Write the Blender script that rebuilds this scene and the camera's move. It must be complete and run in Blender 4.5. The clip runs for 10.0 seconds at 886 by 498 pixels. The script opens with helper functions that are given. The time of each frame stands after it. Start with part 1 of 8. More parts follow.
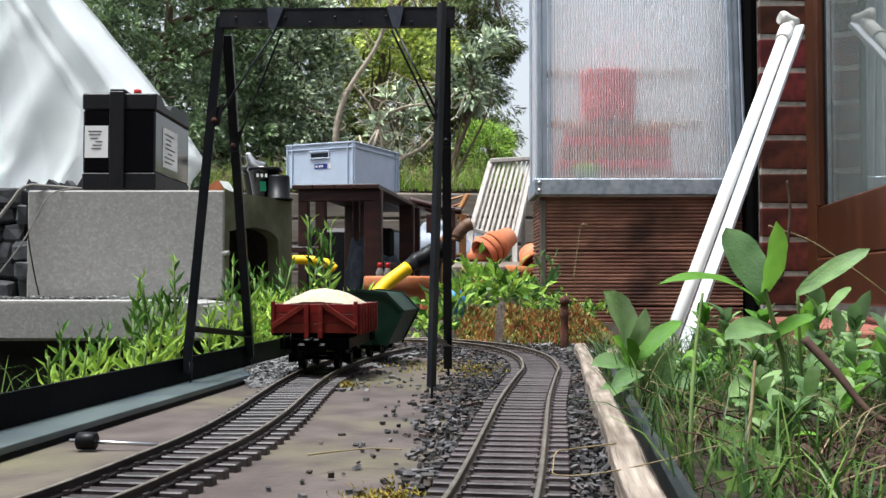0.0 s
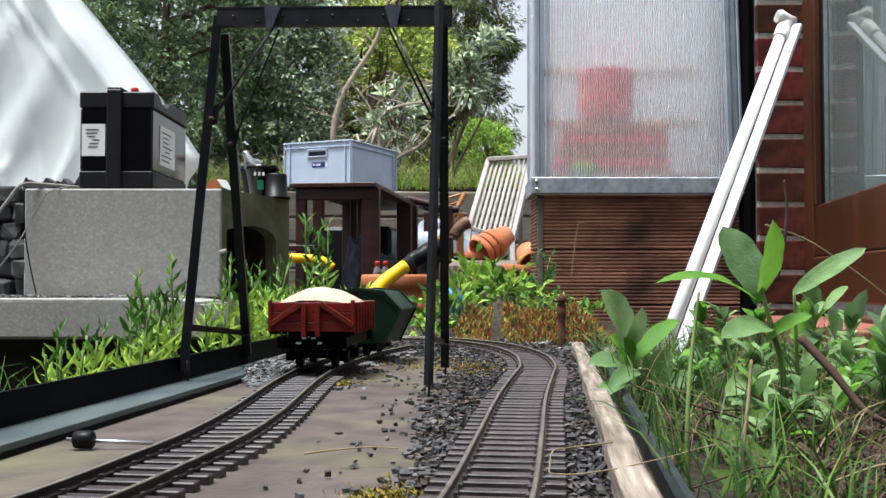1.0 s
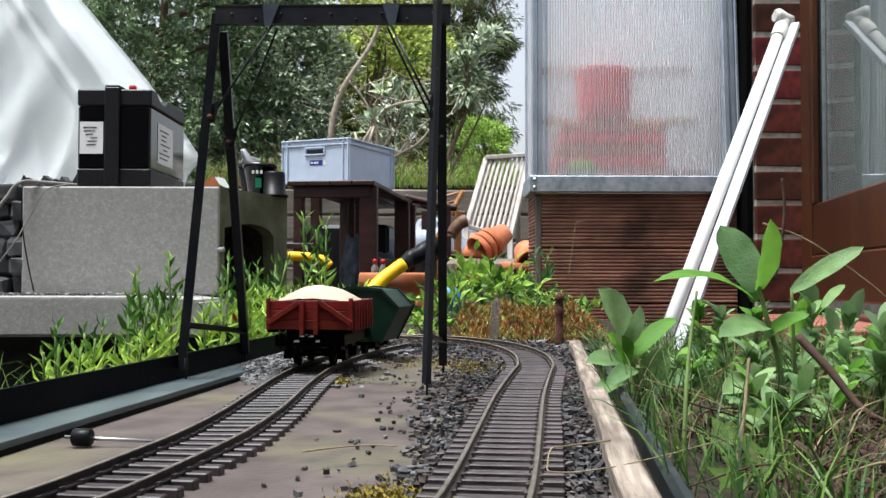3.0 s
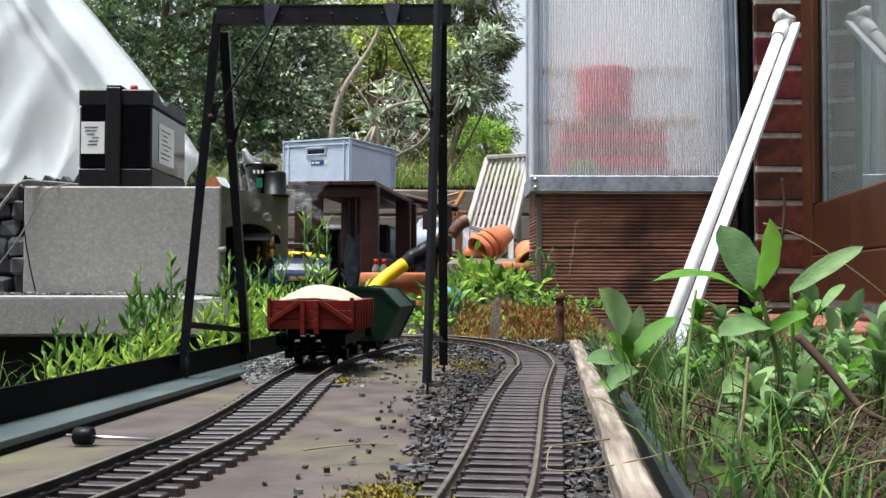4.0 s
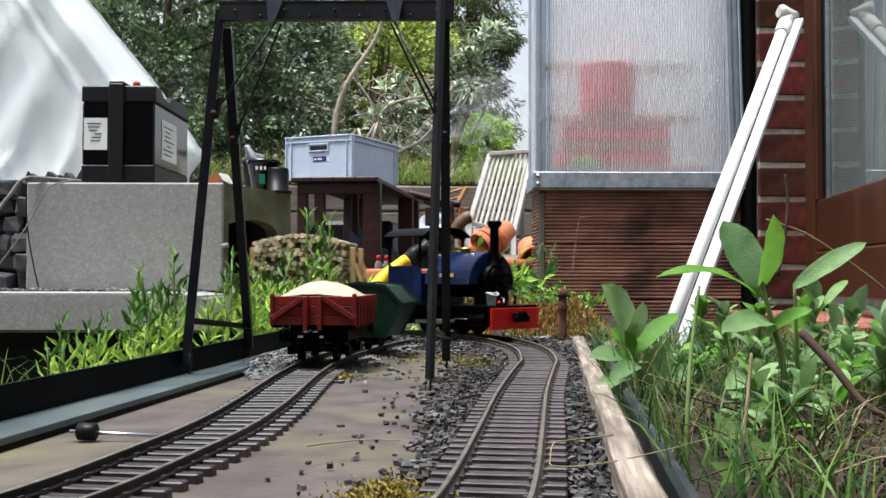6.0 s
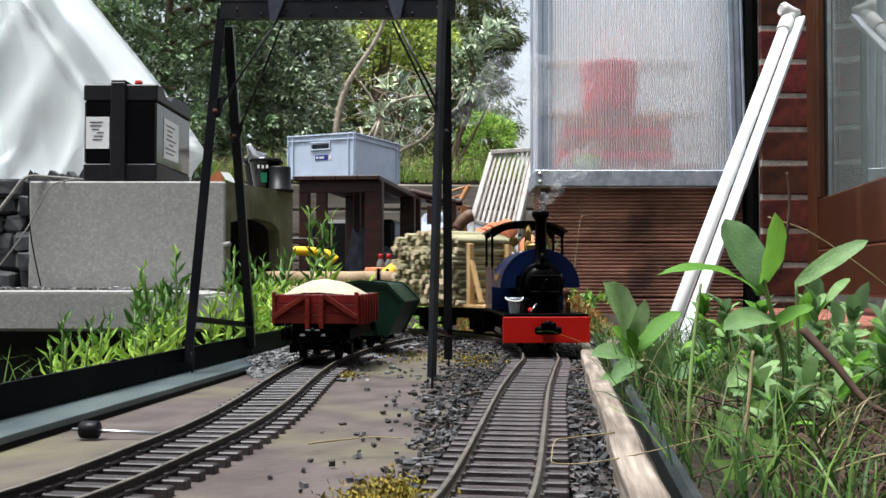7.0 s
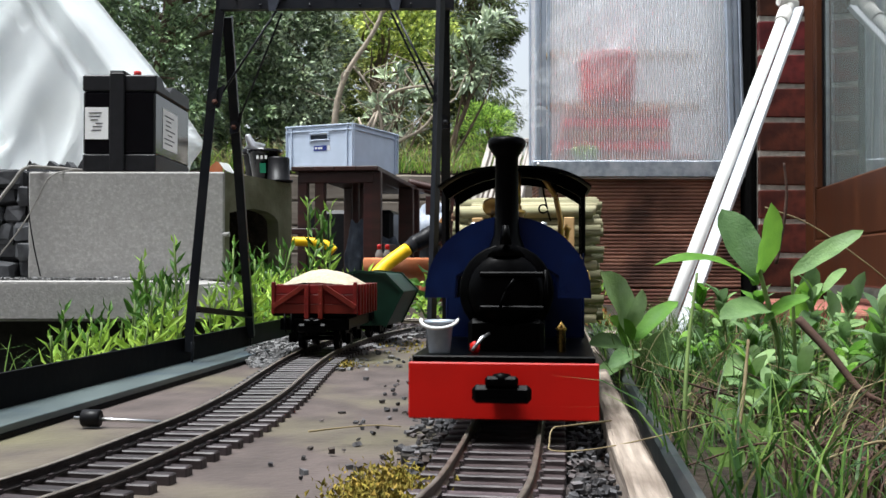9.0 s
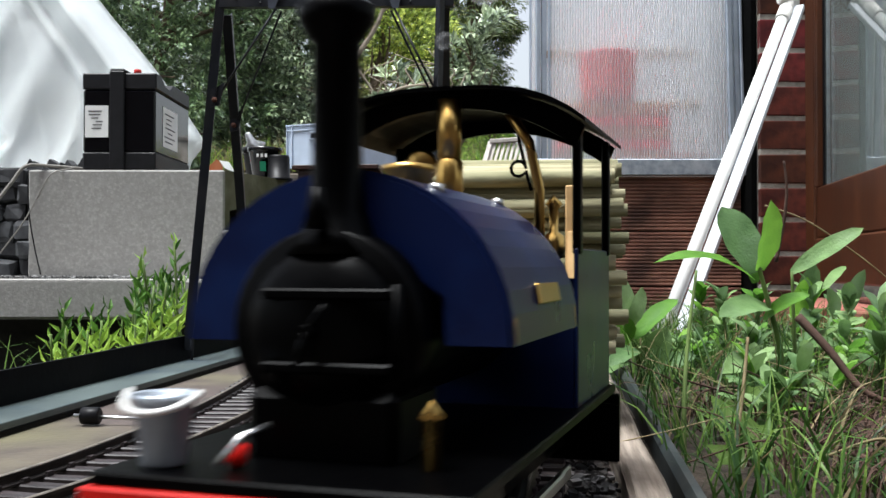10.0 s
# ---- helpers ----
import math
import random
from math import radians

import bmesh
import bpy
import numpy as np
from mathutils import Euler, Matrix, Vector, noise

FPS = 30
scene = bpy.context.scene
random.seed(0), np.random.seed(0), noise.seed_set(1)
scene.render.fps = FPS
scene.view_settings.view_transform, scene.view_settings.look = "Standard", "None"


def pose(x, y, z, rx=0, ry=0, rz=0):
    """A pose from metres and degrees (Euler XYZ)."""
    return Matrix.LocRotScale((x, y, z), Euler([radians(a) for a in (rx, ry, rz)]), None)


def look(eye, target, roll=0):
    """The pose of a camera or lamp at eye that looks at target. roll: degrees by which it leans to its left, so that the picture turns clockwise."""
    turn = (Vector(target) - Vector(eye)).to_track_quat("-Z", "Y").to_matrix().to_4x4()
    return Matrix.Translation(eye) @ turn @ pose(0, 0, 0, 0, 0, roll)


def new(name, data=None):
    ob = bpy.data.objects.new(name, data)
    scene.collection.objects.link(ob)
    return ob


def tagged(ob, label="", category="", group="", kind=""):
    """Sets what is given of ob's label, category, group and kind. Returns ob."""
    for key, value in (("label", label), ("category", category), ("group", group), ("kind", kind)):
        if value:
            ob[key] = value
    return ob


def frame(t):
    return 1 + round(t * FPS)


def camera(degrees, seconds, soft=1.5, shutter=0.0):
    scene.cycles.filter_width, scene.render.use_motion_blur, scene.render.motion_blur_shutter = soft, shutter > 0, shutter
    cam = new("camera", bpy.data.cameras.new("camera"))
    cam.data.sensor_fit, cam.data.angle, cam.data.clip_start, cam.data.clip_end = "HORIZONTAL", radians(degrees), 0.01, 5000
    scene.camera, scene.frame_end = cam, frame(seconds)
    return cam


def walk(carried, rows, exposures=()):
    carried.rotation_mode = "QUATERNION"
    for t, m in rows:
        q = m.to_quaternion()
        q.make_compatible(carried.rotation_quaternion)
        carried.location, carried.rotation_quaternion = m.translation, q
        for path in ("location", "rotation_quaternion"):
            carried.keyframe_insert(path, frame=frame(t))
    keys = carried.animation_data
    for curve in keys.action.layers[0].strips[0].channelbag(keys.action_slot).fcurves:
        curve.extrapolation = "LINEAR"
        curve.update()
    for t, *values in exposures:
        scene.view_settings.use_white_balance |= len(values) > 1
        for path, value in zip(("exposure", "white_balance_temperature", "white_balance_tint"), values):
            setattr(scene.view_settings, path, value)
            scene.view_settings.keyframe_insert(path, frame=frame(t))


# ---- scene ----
cam = camera(47.55, 10.0, soft=1.5, shutter=0.5)
# seconds, shift of the camera in x, y, z and its tilt, roll and turn in degrees
PATH = [
    (0, pose(0.0000, -0.0000, 0.1180, 91.963, 0, 0.000) @ pose(0, 0, 0, 0, 0, 0.000)),
    (0.5, pose(-0.0004, -0.0007, 0.1182, 91.870, 0, -0.094) @ pose(0, 0, 0, 0, 0, 0.017)),
    (1, pose(0.0004, -0.0005, 0.1184, 91.869, 0, -0.139) @ pose(0, 0, 0, 0, 0, 0.033)),
    (1.5, pose(0.0009, -0.0007, 0.1183, 91.874, 0, -0.198) @ pose(0, 0, 0, 0, 0, 0.049)),
    (2, pose(0.0006, -0.0013, 0.1180, 91.773, 0, -0.282) @ pose(0, 0, 0, 0, 0, 0.109)),
    (2.5, pose(-0.0004, -0.0008, 0.1187, 91.765, 0, -0.300) @ pose(0, 0, 0, 0, 0, 0.099)),
    (4, pose(0.0006, -0.0038, 0.1179, 91.770, 0, -0.206) @ pose(0, 0, 0, 0, 0, 0.109)),
    (4.5, pose(-0.0003, -0.0035, 0.1182, 91.780, 0, -0.261) @ pose(0, 0, 0, 0, 0, 0.148)),
    (5, pose(0.0006, -0.0043, 0.1176, 91.737, 0, -0.199) @ pose(0, 0, 0, 0, 0, 0.083)),
    (5.5, pose(0.0000, -0.0035, 0.1177, 91.643, 0, -0.154) @ pose(0, 0, 0, 0, 0, 0.115)),
    (7, pose(0.0004, -0.0042, 0.1173, 91.476, 0, 0.045) @ pose(0, 0, 0, 0, 0, 0.054)),
    (7.5, pose(0.0003, -0.0048, 0.1173, 91.427, 0, 0.013) @ pose(0, 0, 0, 0, 0, 0.036)),
    (8, pose(-0.0000, -0.0057, 0.1166, 91.259, 0, -0.043) @ pose(0, 0, 0, 0, 0, 0.044)),
    (8.5, pose(0.0006, -0.0091, 0.1163, 91.054, 0, 0.007) @ pose(0, 0, 0, 0, 0, 0.013)),
    (9, pose(0.0004, -0.0097, 0.1167, 90.944, 0, -0.039) @ pose(0, 0, 0, 0, 0, 0.052)),
    (9.5, pose(0.0006, -0.0090, 0.1159, 90.957, 0, -0.048) @ pose(0, 0, 0, 0, 0, 0.019)),
    (10, pose(0.0013, -0.0092, 0.1159, 90.868, 0, -0.005) @ pose(0, 0, 0, 0, 0, 0.052)),
]
walk(cam, PATH)

# ---- daylight: a bright overcast sky ----
world = bpy.data.worlds.new("sky")
scene.world = world
world.use_nodes = True
wn, wl = world.node_tree.nodes, world.node_tree.links
wn.clear()
sky_tex = wn.new("ShaderNodeTexSky")
sky_tex.sky_type = "NISHITA"
sky_tex.sun_disc = False
sky_tex.sun_elevation, sky_tex.sun_rotation = radians(75), radians(245)
sky_tex.dust_density, sky_tex.air_density = 4.0, 1.2
# the cloud cover evens out the blue of the sky
grey = wn.new("ShaderNodeHueSaturation")
grey.inputs["Saturation"].default_value = 0.45
grey.inputs["Value"].default_value = 1.0
wl.new(sky_tex.outputs[0], grey.inputs["Color"])
back = wn.new("ShaderNodeBackground")
back.inputs["Strength"].default_value = 0.15
wl.new(grey.outputs[0], back.inputs[0])
wl.new(back.outputs[0], wn.new("ShaderNodeOutputWorld").inputs[0])
sun = new("sun", bpy.data.lights.new("sun", "SUN"))
sun.data.energy, sun.data.angle, sun.data.color = 4.8, radians(22), (0.93, 0.975, 1.0)
sun.matrix_world = look((-1.1, -0.5, 4.6), (0, 0, 0))
scene.view_settings.exposure = 0.68


# ---- materials ----
def mat(name, a, b=None, scale=30.0, rough=0.6, metal=0.0, bump=0.2, detail=6.0, spots=None, spot_scale=6.0, spot_amount=0.5,
        stretch=(1, 1, 1), rand=0.0, island=0.0, transmit=0.0, translucent=0.0, spec=0.22, rough2=None, coords="Object", bump_scale=None, dist=0.002):
    """A surface of two colours mixed by grain, with larger stains, fine relief and, per object or per loose piece, a change of value."""
    m = bpy.data.materials.new(name)
    m.use_nodes = True
    n, l = m.node_tree.nodes, m.node_tree.links
    p = n["Principled BSDF"]
    b = b or tuple(c * 0.7 for c in a)
    co = n.new("ShaderNodeTexCoord")
    mp = n.new("ShaderNodeMapping")
    mp.inputs["Scale"].default_value = stretch
    l.new(co.outputs[coords], mp.inputs[0])
    noi = n.new("ShaderNodeTexNoise")
    noi.inputs["Scale"].default_value, noi.inputs["Detail"].default_value = scale, detail
    l.new(mp.outputs[0], noi.inputs["Vector"])
    ramp = n.new("ShaderNodeValToRGB")
    ramp.color_ramp.elements[0].position, ramp.color_ramp.elements[1].position = 0.32, 0.68
    ramp.color_ramp.elements[0].color, ramp.color_ramp.elements[1].color = (*b, 1), (*a, 1)
    l.new(noi.outputs[0], ramp.inputs[0])
    col = ramp.outputs[0]
    if spots:
        big = n.new("ShaderNodeTexNoise")
        big.inputs["Scale"].default_value, big.inputs["Detail"].default_value = spot_scale, 5
        l.new(co.outputs[coords], big.inputs["Vector"])
        r2 = n.new("ShaderNodeValToRGB")
        r2.color_ramp.elements[0].position, r2.color_ramp.elements[1].position = 0.48, 0.7
        r2.color_ramp.elements[1].color = (spot_amount,) * 3 + (1,)
        l.new(big.outputs[0], r2.inputs[0])
        mix = n.new("ShaderNodeMixRGB")
        l.new(r2.outputs[0], mix.inputs[0])
        l.new(col, mix.inputs[1])
        mix.inputs[2].default_value = (*spots, 1)
        col = mix.outputs[0]
    if rand or island:
        src = n.new("ShaderNodeNewGeometry").outputs["Random Per Island"] if island else n.new("ShaderNodeObjectInfo").outputs["Random"]
        k = rand or island
        mr = n.new("ShaderNodeMapRange")
        mr.inputs["To Min"].default_value, mr.inputs["To Max"].default_value = 1 - k, 1 + k
        l.new(src, mr.inputs["Value"])
        hs = n.new("ShaderNodeHueSaturation")
        l.new(mr.outputs[0], hs.inputs["Value"])
        mh = n.new("ShaderNodeMapRange")
        mh.inputs["To Min"].default_value, mh.inputs["To Max"].default_value = 0.5 + 0.04 * k, 0.5 - 0.05 * k
        l.new(src, mh.inputs["Value"])
        l.new(mh.outputs[0], hs.inputs["Hue"])
        l.new(col, hs.inputs["Color"])
        col = hs.outputs[0]
    l.new(col, p.inputs["Base Color"])
    p.inputs["Metallic"].default_value = metal
    p.inputs["Specular IOR Level"].default_value = spec
    p.inputs["Transmission Weight"].default_value = transmit
    rr = n.new("ShaderNodeMapRange")
    rr.inputs["To Min"].default_value, rr.inputs["To Max"].default_value = rough, min(1.0, rough2 if rough2 else rough * 1.25)
    l.new(noi.outputs[0], rr.inputs["Value"])
    l.new(rr.outputs[0], p.inputs["Roughness"])
    if bump:
        bn = n.new("ShaderNodeTexNoise")
        bn.inputs["Scale"].default_value, bn.inputs["Detail"].default_value = bump_scale or scale * 2.5, 4
        l.new(mp.outputs[0], bn.inputs["Vector"])
        bu = n.new("ShaderNodeBump")
        bu.inputs["Strength"].default_value, bu.inputs["Distance"].default_value = bump, dist
        l.new(bn.outputs[0], bu.inputs["Height"])
        l.new(bu.outputs[0], p.inputs["Normal"])
    if translucent:
        tr = n.new("ShaderNodeBsdfTranslucent")
        br = n.new("ShaderNodeHueSaturation")
        br.inputs["Value"].default_value = 1.3
        l.new(col, br.inputs["Color"])
        l.new(br.outputs[0], tr.inputs[0])
        mx = n.new("ShaderNodeMixShader")
        mx.inputs[0].default_value = translucent
        l.new(p.outputs[0], mx.inputs[1])
        l.new(tr.outputs[0], mx.inputs[2])
        l.new(mx.outputs[0], n["Material Output"].inputs[0])
    return m


M = {}
M["soil"] = mat("soil", (0.0350, 0.0260, 0.0190), (0.0125, 0.0095, 0.0070), 60, 0.95, bump=0.9, spots=(0.05, 0.037, 0.026), spot_scale=9, dist=0.006)
M["slab"] = mat("slab", (0.094, 0.074, 0.067), (0.052, 0.041, 0.037), 22, 0.6, bump=0.4, spots=(0.115, 0.112, 0.052), spot_scale=5.5, spot_amount=0.62, bump_scale=160)
M["stone_dark"] = mat("stone_dark", (0.085, 0.083, 0.086), (0.022, 0.021, 0.022), 90, 0.8, bump=0.6, spots=(0.07, 0.048, 0.032), spot_scale=16, spot_amount=0.7, island=0.75, spec=0.3)
M["stone_grey"] = mat("stone_grey", (0.20, 0.20, 0.198), (0.085, 0.084, 0.083), 90, 0.85, bump=0.5, island=0.6, spec=0.2)
M["sleeper"] = mat("sleeper", (0.072, 0.052, 0.053), (0.021, 0.015, 0.016), 140, 0.5, bump=0.5, stretch=(0.15, 1, 1), rand=0.4, spec=0.42)
M["sleeper_black"] = mat("sleeper_black", (0.040, 0.030, 0.030), (0.015, 0.012, 0.013), 140, 0.42, bump=0.3, stretch=(0.15, 1, 1), rand=0.35, spec=0.35)
M["rail"] = mat("rail", (0.14, 0.115, 0.09), (0.075, 0.06, 0.05), 60, 0.42, metal=0.8, bump=0.2, stretch=(1, 1, 1), spec=0.5)
M["rail_dark"] = mat("rail_dark", (0.05, 0.042, 0.04), (0.022, 0.019, 0.018), 60, 0.42, metal=0.6, bump=0.2)
M["rail_top"] = mat("rail_top", (0.36, 0.32, 0.27), (0.22, 0.19, 0.16), 80, 0.4, metal=0.95, bump=0.1)
M["black_steel"] = mat("black_steel", (0.0022, 0.0027, 0.004), (0.0012, 0.0013, 0.0018), 40, 0.45, bump=0.15, spots=(0.010, 0.009, 0.009), spot_scale=14, spot_amount=0.35, spec=0.05)
M["green_strip"] = mat("green_strip", (0.0720, 0.0960, 0.0928), (0.0392, 0.0544, 0.0544), 14, 0.4, bump=0.2, spots=(0.015, 0.03, 0.045), spot_scale=16, spot_amount=0.85, spec=0.6)
M["concrete"] = mat("concrete", (0.275, 0.268, 0.256), (0.235, 0.228, 0.218), 60, 0.9, bump=0.25, spots=(0.42, 0.41, 0.38), spot_scale=130, spot_amount=0.45, bump_scale=220)
M["concrete_mossy"] = mat("concrete_mossy", (0.1750, 0.1680, 0.1190), (0.0910, 0.0875, 0.0560), 14, 0.95, bump=0.6, spots=(0.07, 0.075, 0.04), spot_scale=9, spot_amount=0.6, bump_scale=90)
M["timber"] = mat("timber", (0.34, 0.285, 0.235), (0.10, 0.078, 0.06), 190, 0.85, bump=0.8, stretch=(1, 0.05, 1), spots=(0.13, 0.10, 0.08), spot_scale=22, spot_amount=0.8)
M["black_plastic"] = mat("black_plastic", (0.008, 0.008, 0.009), (0.005, 0.005, 0.006), 50, 0.35, bump=0.08, spec=0.12)
M["edging"] = mat("edging", (0.022, 0.03, 0.032), (0.01, 0.013, 0.015), 30, 0.38, bump=0.15, spots=(0.09, 0.09, 0.08), spot_scale=20, spot_amount=0.4)
M["decking"] = mat("decking", (0.36, 0.18, 0.12), (0.13, 0.056, 0.038), 34, 0.5, bump=0.45, stretch=(0.10, 1, 1), spots=(0.03, 0.015, 0.012), spot_scale=6.5, spot_amount=0.85, rand=0.18, dist=0.003, spec=0.4)
M["deck_post"] = mat("deck_post", (0.14, 0.12, 0.105), (0.075, 0.06, 0.055), 40, 0.8, bump=0.3, stretch=(1, 1, 0.1))
M["zinc"] = mat("zinc", (0.44, 0.48, 0.53), (0.27, 0.31, 0.36), 70, 0.45, metal=0.75, bump=0.2, spots=(0.60, 0.63, 0.66), spot_scale=28)
M["alu"] = mat("alu", (0.52, 0.58, 0.66), (0.38, 0.43, 0.50), 18, 0.36, metal=0.7, bump=0.05)
M["brick"] = mat("brick", (0.095, 0.020, 0.013), (0.040, 0.009, 0.007), 30, 0.75, bump=0.35, spots=(0.17, 0.04, 0.026), spot_scale=14, spot_amount=0.5, rand=0.4)
M["mortar"] = mat("mortar", (0.3808, 0.3584, 0.3136), (0.2240, 0.2128, 0.1904), 60, 0.95, bump=0.6)
M["door_wood"] = mat("door_wood", (0.078, 0.026, 0.010), (0.038, 0.0125, 0.0055), 22, 0.35, bump=0.1, stretch=(1, 1, 0.12), spots=(0.05, 0.018, 0.009), spot_scale=4, spot_amount=0.4)
M["paver"] = mat("paver", (0.30, 0.115, 0.08), (0.19, 0.075, 0.055), 30, 0.85, bump=0.4, rand=0.2)
M["pvc"] = mat("pvc", (0.62, 0.62, 0.60), (0.55, 0.55, 0.53), 12, 0.35, bump=0.03, spots=(0.70, 0.68, 0.63), spot_scale=9, spot_amount=0.35)
M["cable"] = mat("cable", (0.22, 0.21, 0.19), (0.14, 0.13, 0.12), 40, 0.6, bump=0.1)
M["pvc_grey"] = mat("pvc_grey", (0.62, 0.60, 0.57), (0.50, 0.48, 0.45), 40, 0.5, bump=0.1)
M["white_bar"] = mat("white_bar", (0.56, 0.58, 0.62), (0.50, 0.52, 0.56), 12, 0.3, bump=0.03, spots=(0.5, 0.5, 0.5), spot_scale=14, spot_amount=0.3)
M["tarp"] = mat("tarp", (0.864, 0.886, 0.886), (0.756, 0.778, 0.778), 5, 0.42, bump=0.25, spots=(0.70, 0.71, 0.68), spot_scale=2.5, bump_scale=5, translucent=0.4, dist=0.01)
M["battery"] = mat("battery", (0.004, 0.004, 0.005), (0.003, 0.003, 0.004), 60, 0.05, bump=0.0, spec=0.3)
M["battery_lid"] = mat("battery_lid", (0.012, 0.012, 0.014), (0.008, 0.008, 0.009), 60, 0.4, bump=0.1)
M["paper"] = mat("paper", (0.78, 0.78, 0.76), (0.7, 0.7, 0.69), 20, 0.7, bump=0.05)
M["ink"] = mat("ink", (0.06, 0.06, 0.07), None, 20, 0.7, bump=0)
M["red_plastic"] = mat("red_plastic", (0.4950, 0.0270, 0.0225), (0.3780, 0.0180, 0.0180), 20, 0.35, bump=0.05)
M["bright_red"] = mat("bright_red", (0.86, 0.05, 0.05), (0.76, 0.04, 0.04), 20, 0.4, bump=0.05)
M["crate"] = mat("crate", (0.52, 0.60, 0.72), (0.46, 0.54, 0.65), 20, 0.45, bump=0.05, spots=(0.45, 0.52, 0.62), spot_scale=6)
M["blue_label"] = mat("blue_label", (0.03, 0.05, 0.25), None, 20, 0.5, bump=0)
M["table_wood"] = mat("table_wood", (0.036, 0.010, 0.006), (0.013, 0.004, 0.0027), 28, 0.45, bump=0.25, stretch=(0.2, 1, 1), rand=0.2, spec=0.3)
M["teak_grey"] = mat("teak_grey", (0.48, 0.44, 0.40), (0.33, 0.30, 0.27), 40, 0.75, bump=0.3, stretch=(1, 1, 0.12), rand=0.12)
M["teak_warm"] = mat("teak_warm", (0.42, 0.20, 0.08), (0.27, 0.12, 0.045), 40, 0.5, bump=0.2, stretch=(1, 1, 0.15), rand=0.15)
M["terracotta"] = mat("terracotta", (0.50, 0.165, 0.072), (0.38, 0.12, 0.055), 22, 0.78, bump=0.2, spots=(0.46, 0.25, 0.16), spot_scale=12, rand=0.12)
M["yellow"] = mat("yellow", (0.80, 0.50, 0.01), (0.68, 0.41, 0.01), 14, 0.4, bump=0.05)
M["loco_black"] = mat("loco_black", (0.0005, 0.0005, 0.0006), (0.0003, 0.0003, 0.0004), 80, 0.3, bump=0.06, spec=0.04)
M["loco_blue"] = mat("loco_blue", (0.0018, 0.006, 0.033), (0.0018, 0.005, 0.027), 30, 0.25, bump=0.03, spots=(0.006, 0.022, 0.09), spot_scale=20, spec=0.2)
M["loco_red"] = mat("loco_red", (0.43, 0.0055, 0.0025), (0.37, 0.005, 0.0025), 30, 0.4, bump=0.05, spots=(0.31, 0.005, 0.0025), spot_scale=24, spot_amount=0.5)
M["brass"] = mat("brass", (0.66, 0.42, 0.13), (0.5, 0.31, 0.09), 40, 0.25, metal=1.0, bump=0.05)
M["steel"] = mat("steel", (0.62, 0.62, 0.62), (0.48, 0.48, 0.48), 50, 0.28, metal=1.0, bump=0.05)
M["wagon_red"] = mat("wagon_red", (0.17, 0.013, 0.008), (0.085, 0.006, 0.004), 40, 0.45, bump=0.25, spots=(0.05, 0.005, 0.004), spot_scale=16, rand=0.15)
M["wagon_green"] = mat("wagon_green", (0.0024, 0.0178, 0.0095), (0.0017, 0.0123, 0.0066), 30, 0.4, bump=0.1, spots=(0.02, 0.06, 0.035), spot_scale=16)
M["sand"] = mat("sand", (0.50, 0.44, 0.335), (0.38, 0.325, 0.24), 260, 0.95, bump=0.8, spots=(0.40, 0.33, 0.24), spot_scale=30)
M["bark"] = mat("bark", (0.20, 0.15, 0.11), (0.09, 0.065, 0.045), 26, 0.9, bump=0.8, stretch=(1, 1, 0.2), dist=0.01)
M["limb_bark"] = mat("limb_bark", (0.40, 0.34, 0.27), (0.24, 0.20, 0.155), 26, 0.9, bump=0.5)
M["log_bark"] = mat("log_bark", (0.44, 0.31, 0.20), (0.27, 0.18, 0.115), 45, 0.8, bump=0.5, stretch=(0.25, 1, 1), rand=0.2, spots=(0.2, 0.13, 0.09), spot_scale=30)
M["stick_bark"] = mat("stick_bark", (0.36, 0.34, 0.21), (0.19, 0.18, 0.10), 90, 0.8, bump=0.4, stretch=(0.2, 1, 1), rand=0.35)
M["cut_wood"] = mat("cut_wood", (0.62, 0.51, 0.34), (0.34, 0.26, 0.16), 120, 0.85, bump=0.3, rand=0.4)
M["pine"] = mat("pine", (0.55, 0.36, 0.17), (0.40, 0.25, 0.11), 60, 0.65, bump=0.2, stretch=(0.2, 1, 1))
M["leaf_dark"] = mat("leaf_dark", (0.23, 0.345, 0.165), (0.10, 0.17, 0.075), 8, 0.28, bump=0, spec=0.9, island=0.7, translucent=0.10)
M["leaf_olive"] = mat("leaf_olive", (0.36, 0.42, 0.14), (0.17, 0.21, 0.065), 8, 0.4, bump=0, spec=0.5, island=0.8, translucent=0.15)
M["leaf_lime"] = mat("leaf_lime", (0.44, 0.53, 0.14), (0.24, 0.33, 0.075), 8, 0.42, bump=0, island=0.7, translucent=0.2)
M["leaf_grey"] = mat("leaf_grey", (0.45, 0.54, 0.37), (0.22, 0.29, 0.19), 8, 0.36, bump=0, spec=0.5, island=0.8, translucent=0.10)
M["needle"] = mat("needle", (0.16, 0.215, 0.08), (0.075, 0.11, 0.04), 8, 0.5, bump=0, island=0.8, translucent=0.12)
M["cypress"] = mat("cypress", (0.3438, 0.5451, 0.1207), (0.1805, 0.3231, 0.0701), 8, 0.5, bump=0, island=0.8, translucent=0.20)
M["herb"] = mat("herb", (0.19, 0.36, 0.055), (0.10, 0.21, 0.034), 8, 0.42, bump=0, island=0.8, translucent=0.26)
M["grass"] = mat("grass", (0.062, 0.135, 0.026), (0.03, 0.072, 0.015), 8, 0.42, bump=0, island=0.7, translucent=0.24)
M["dry_grass"] = mat("dry_grass", (0.34, 0.27, 0.155), (0.21, 0.155, 0.085), 60, 0.7, bump=0, island=0.3, translucent=0.2)
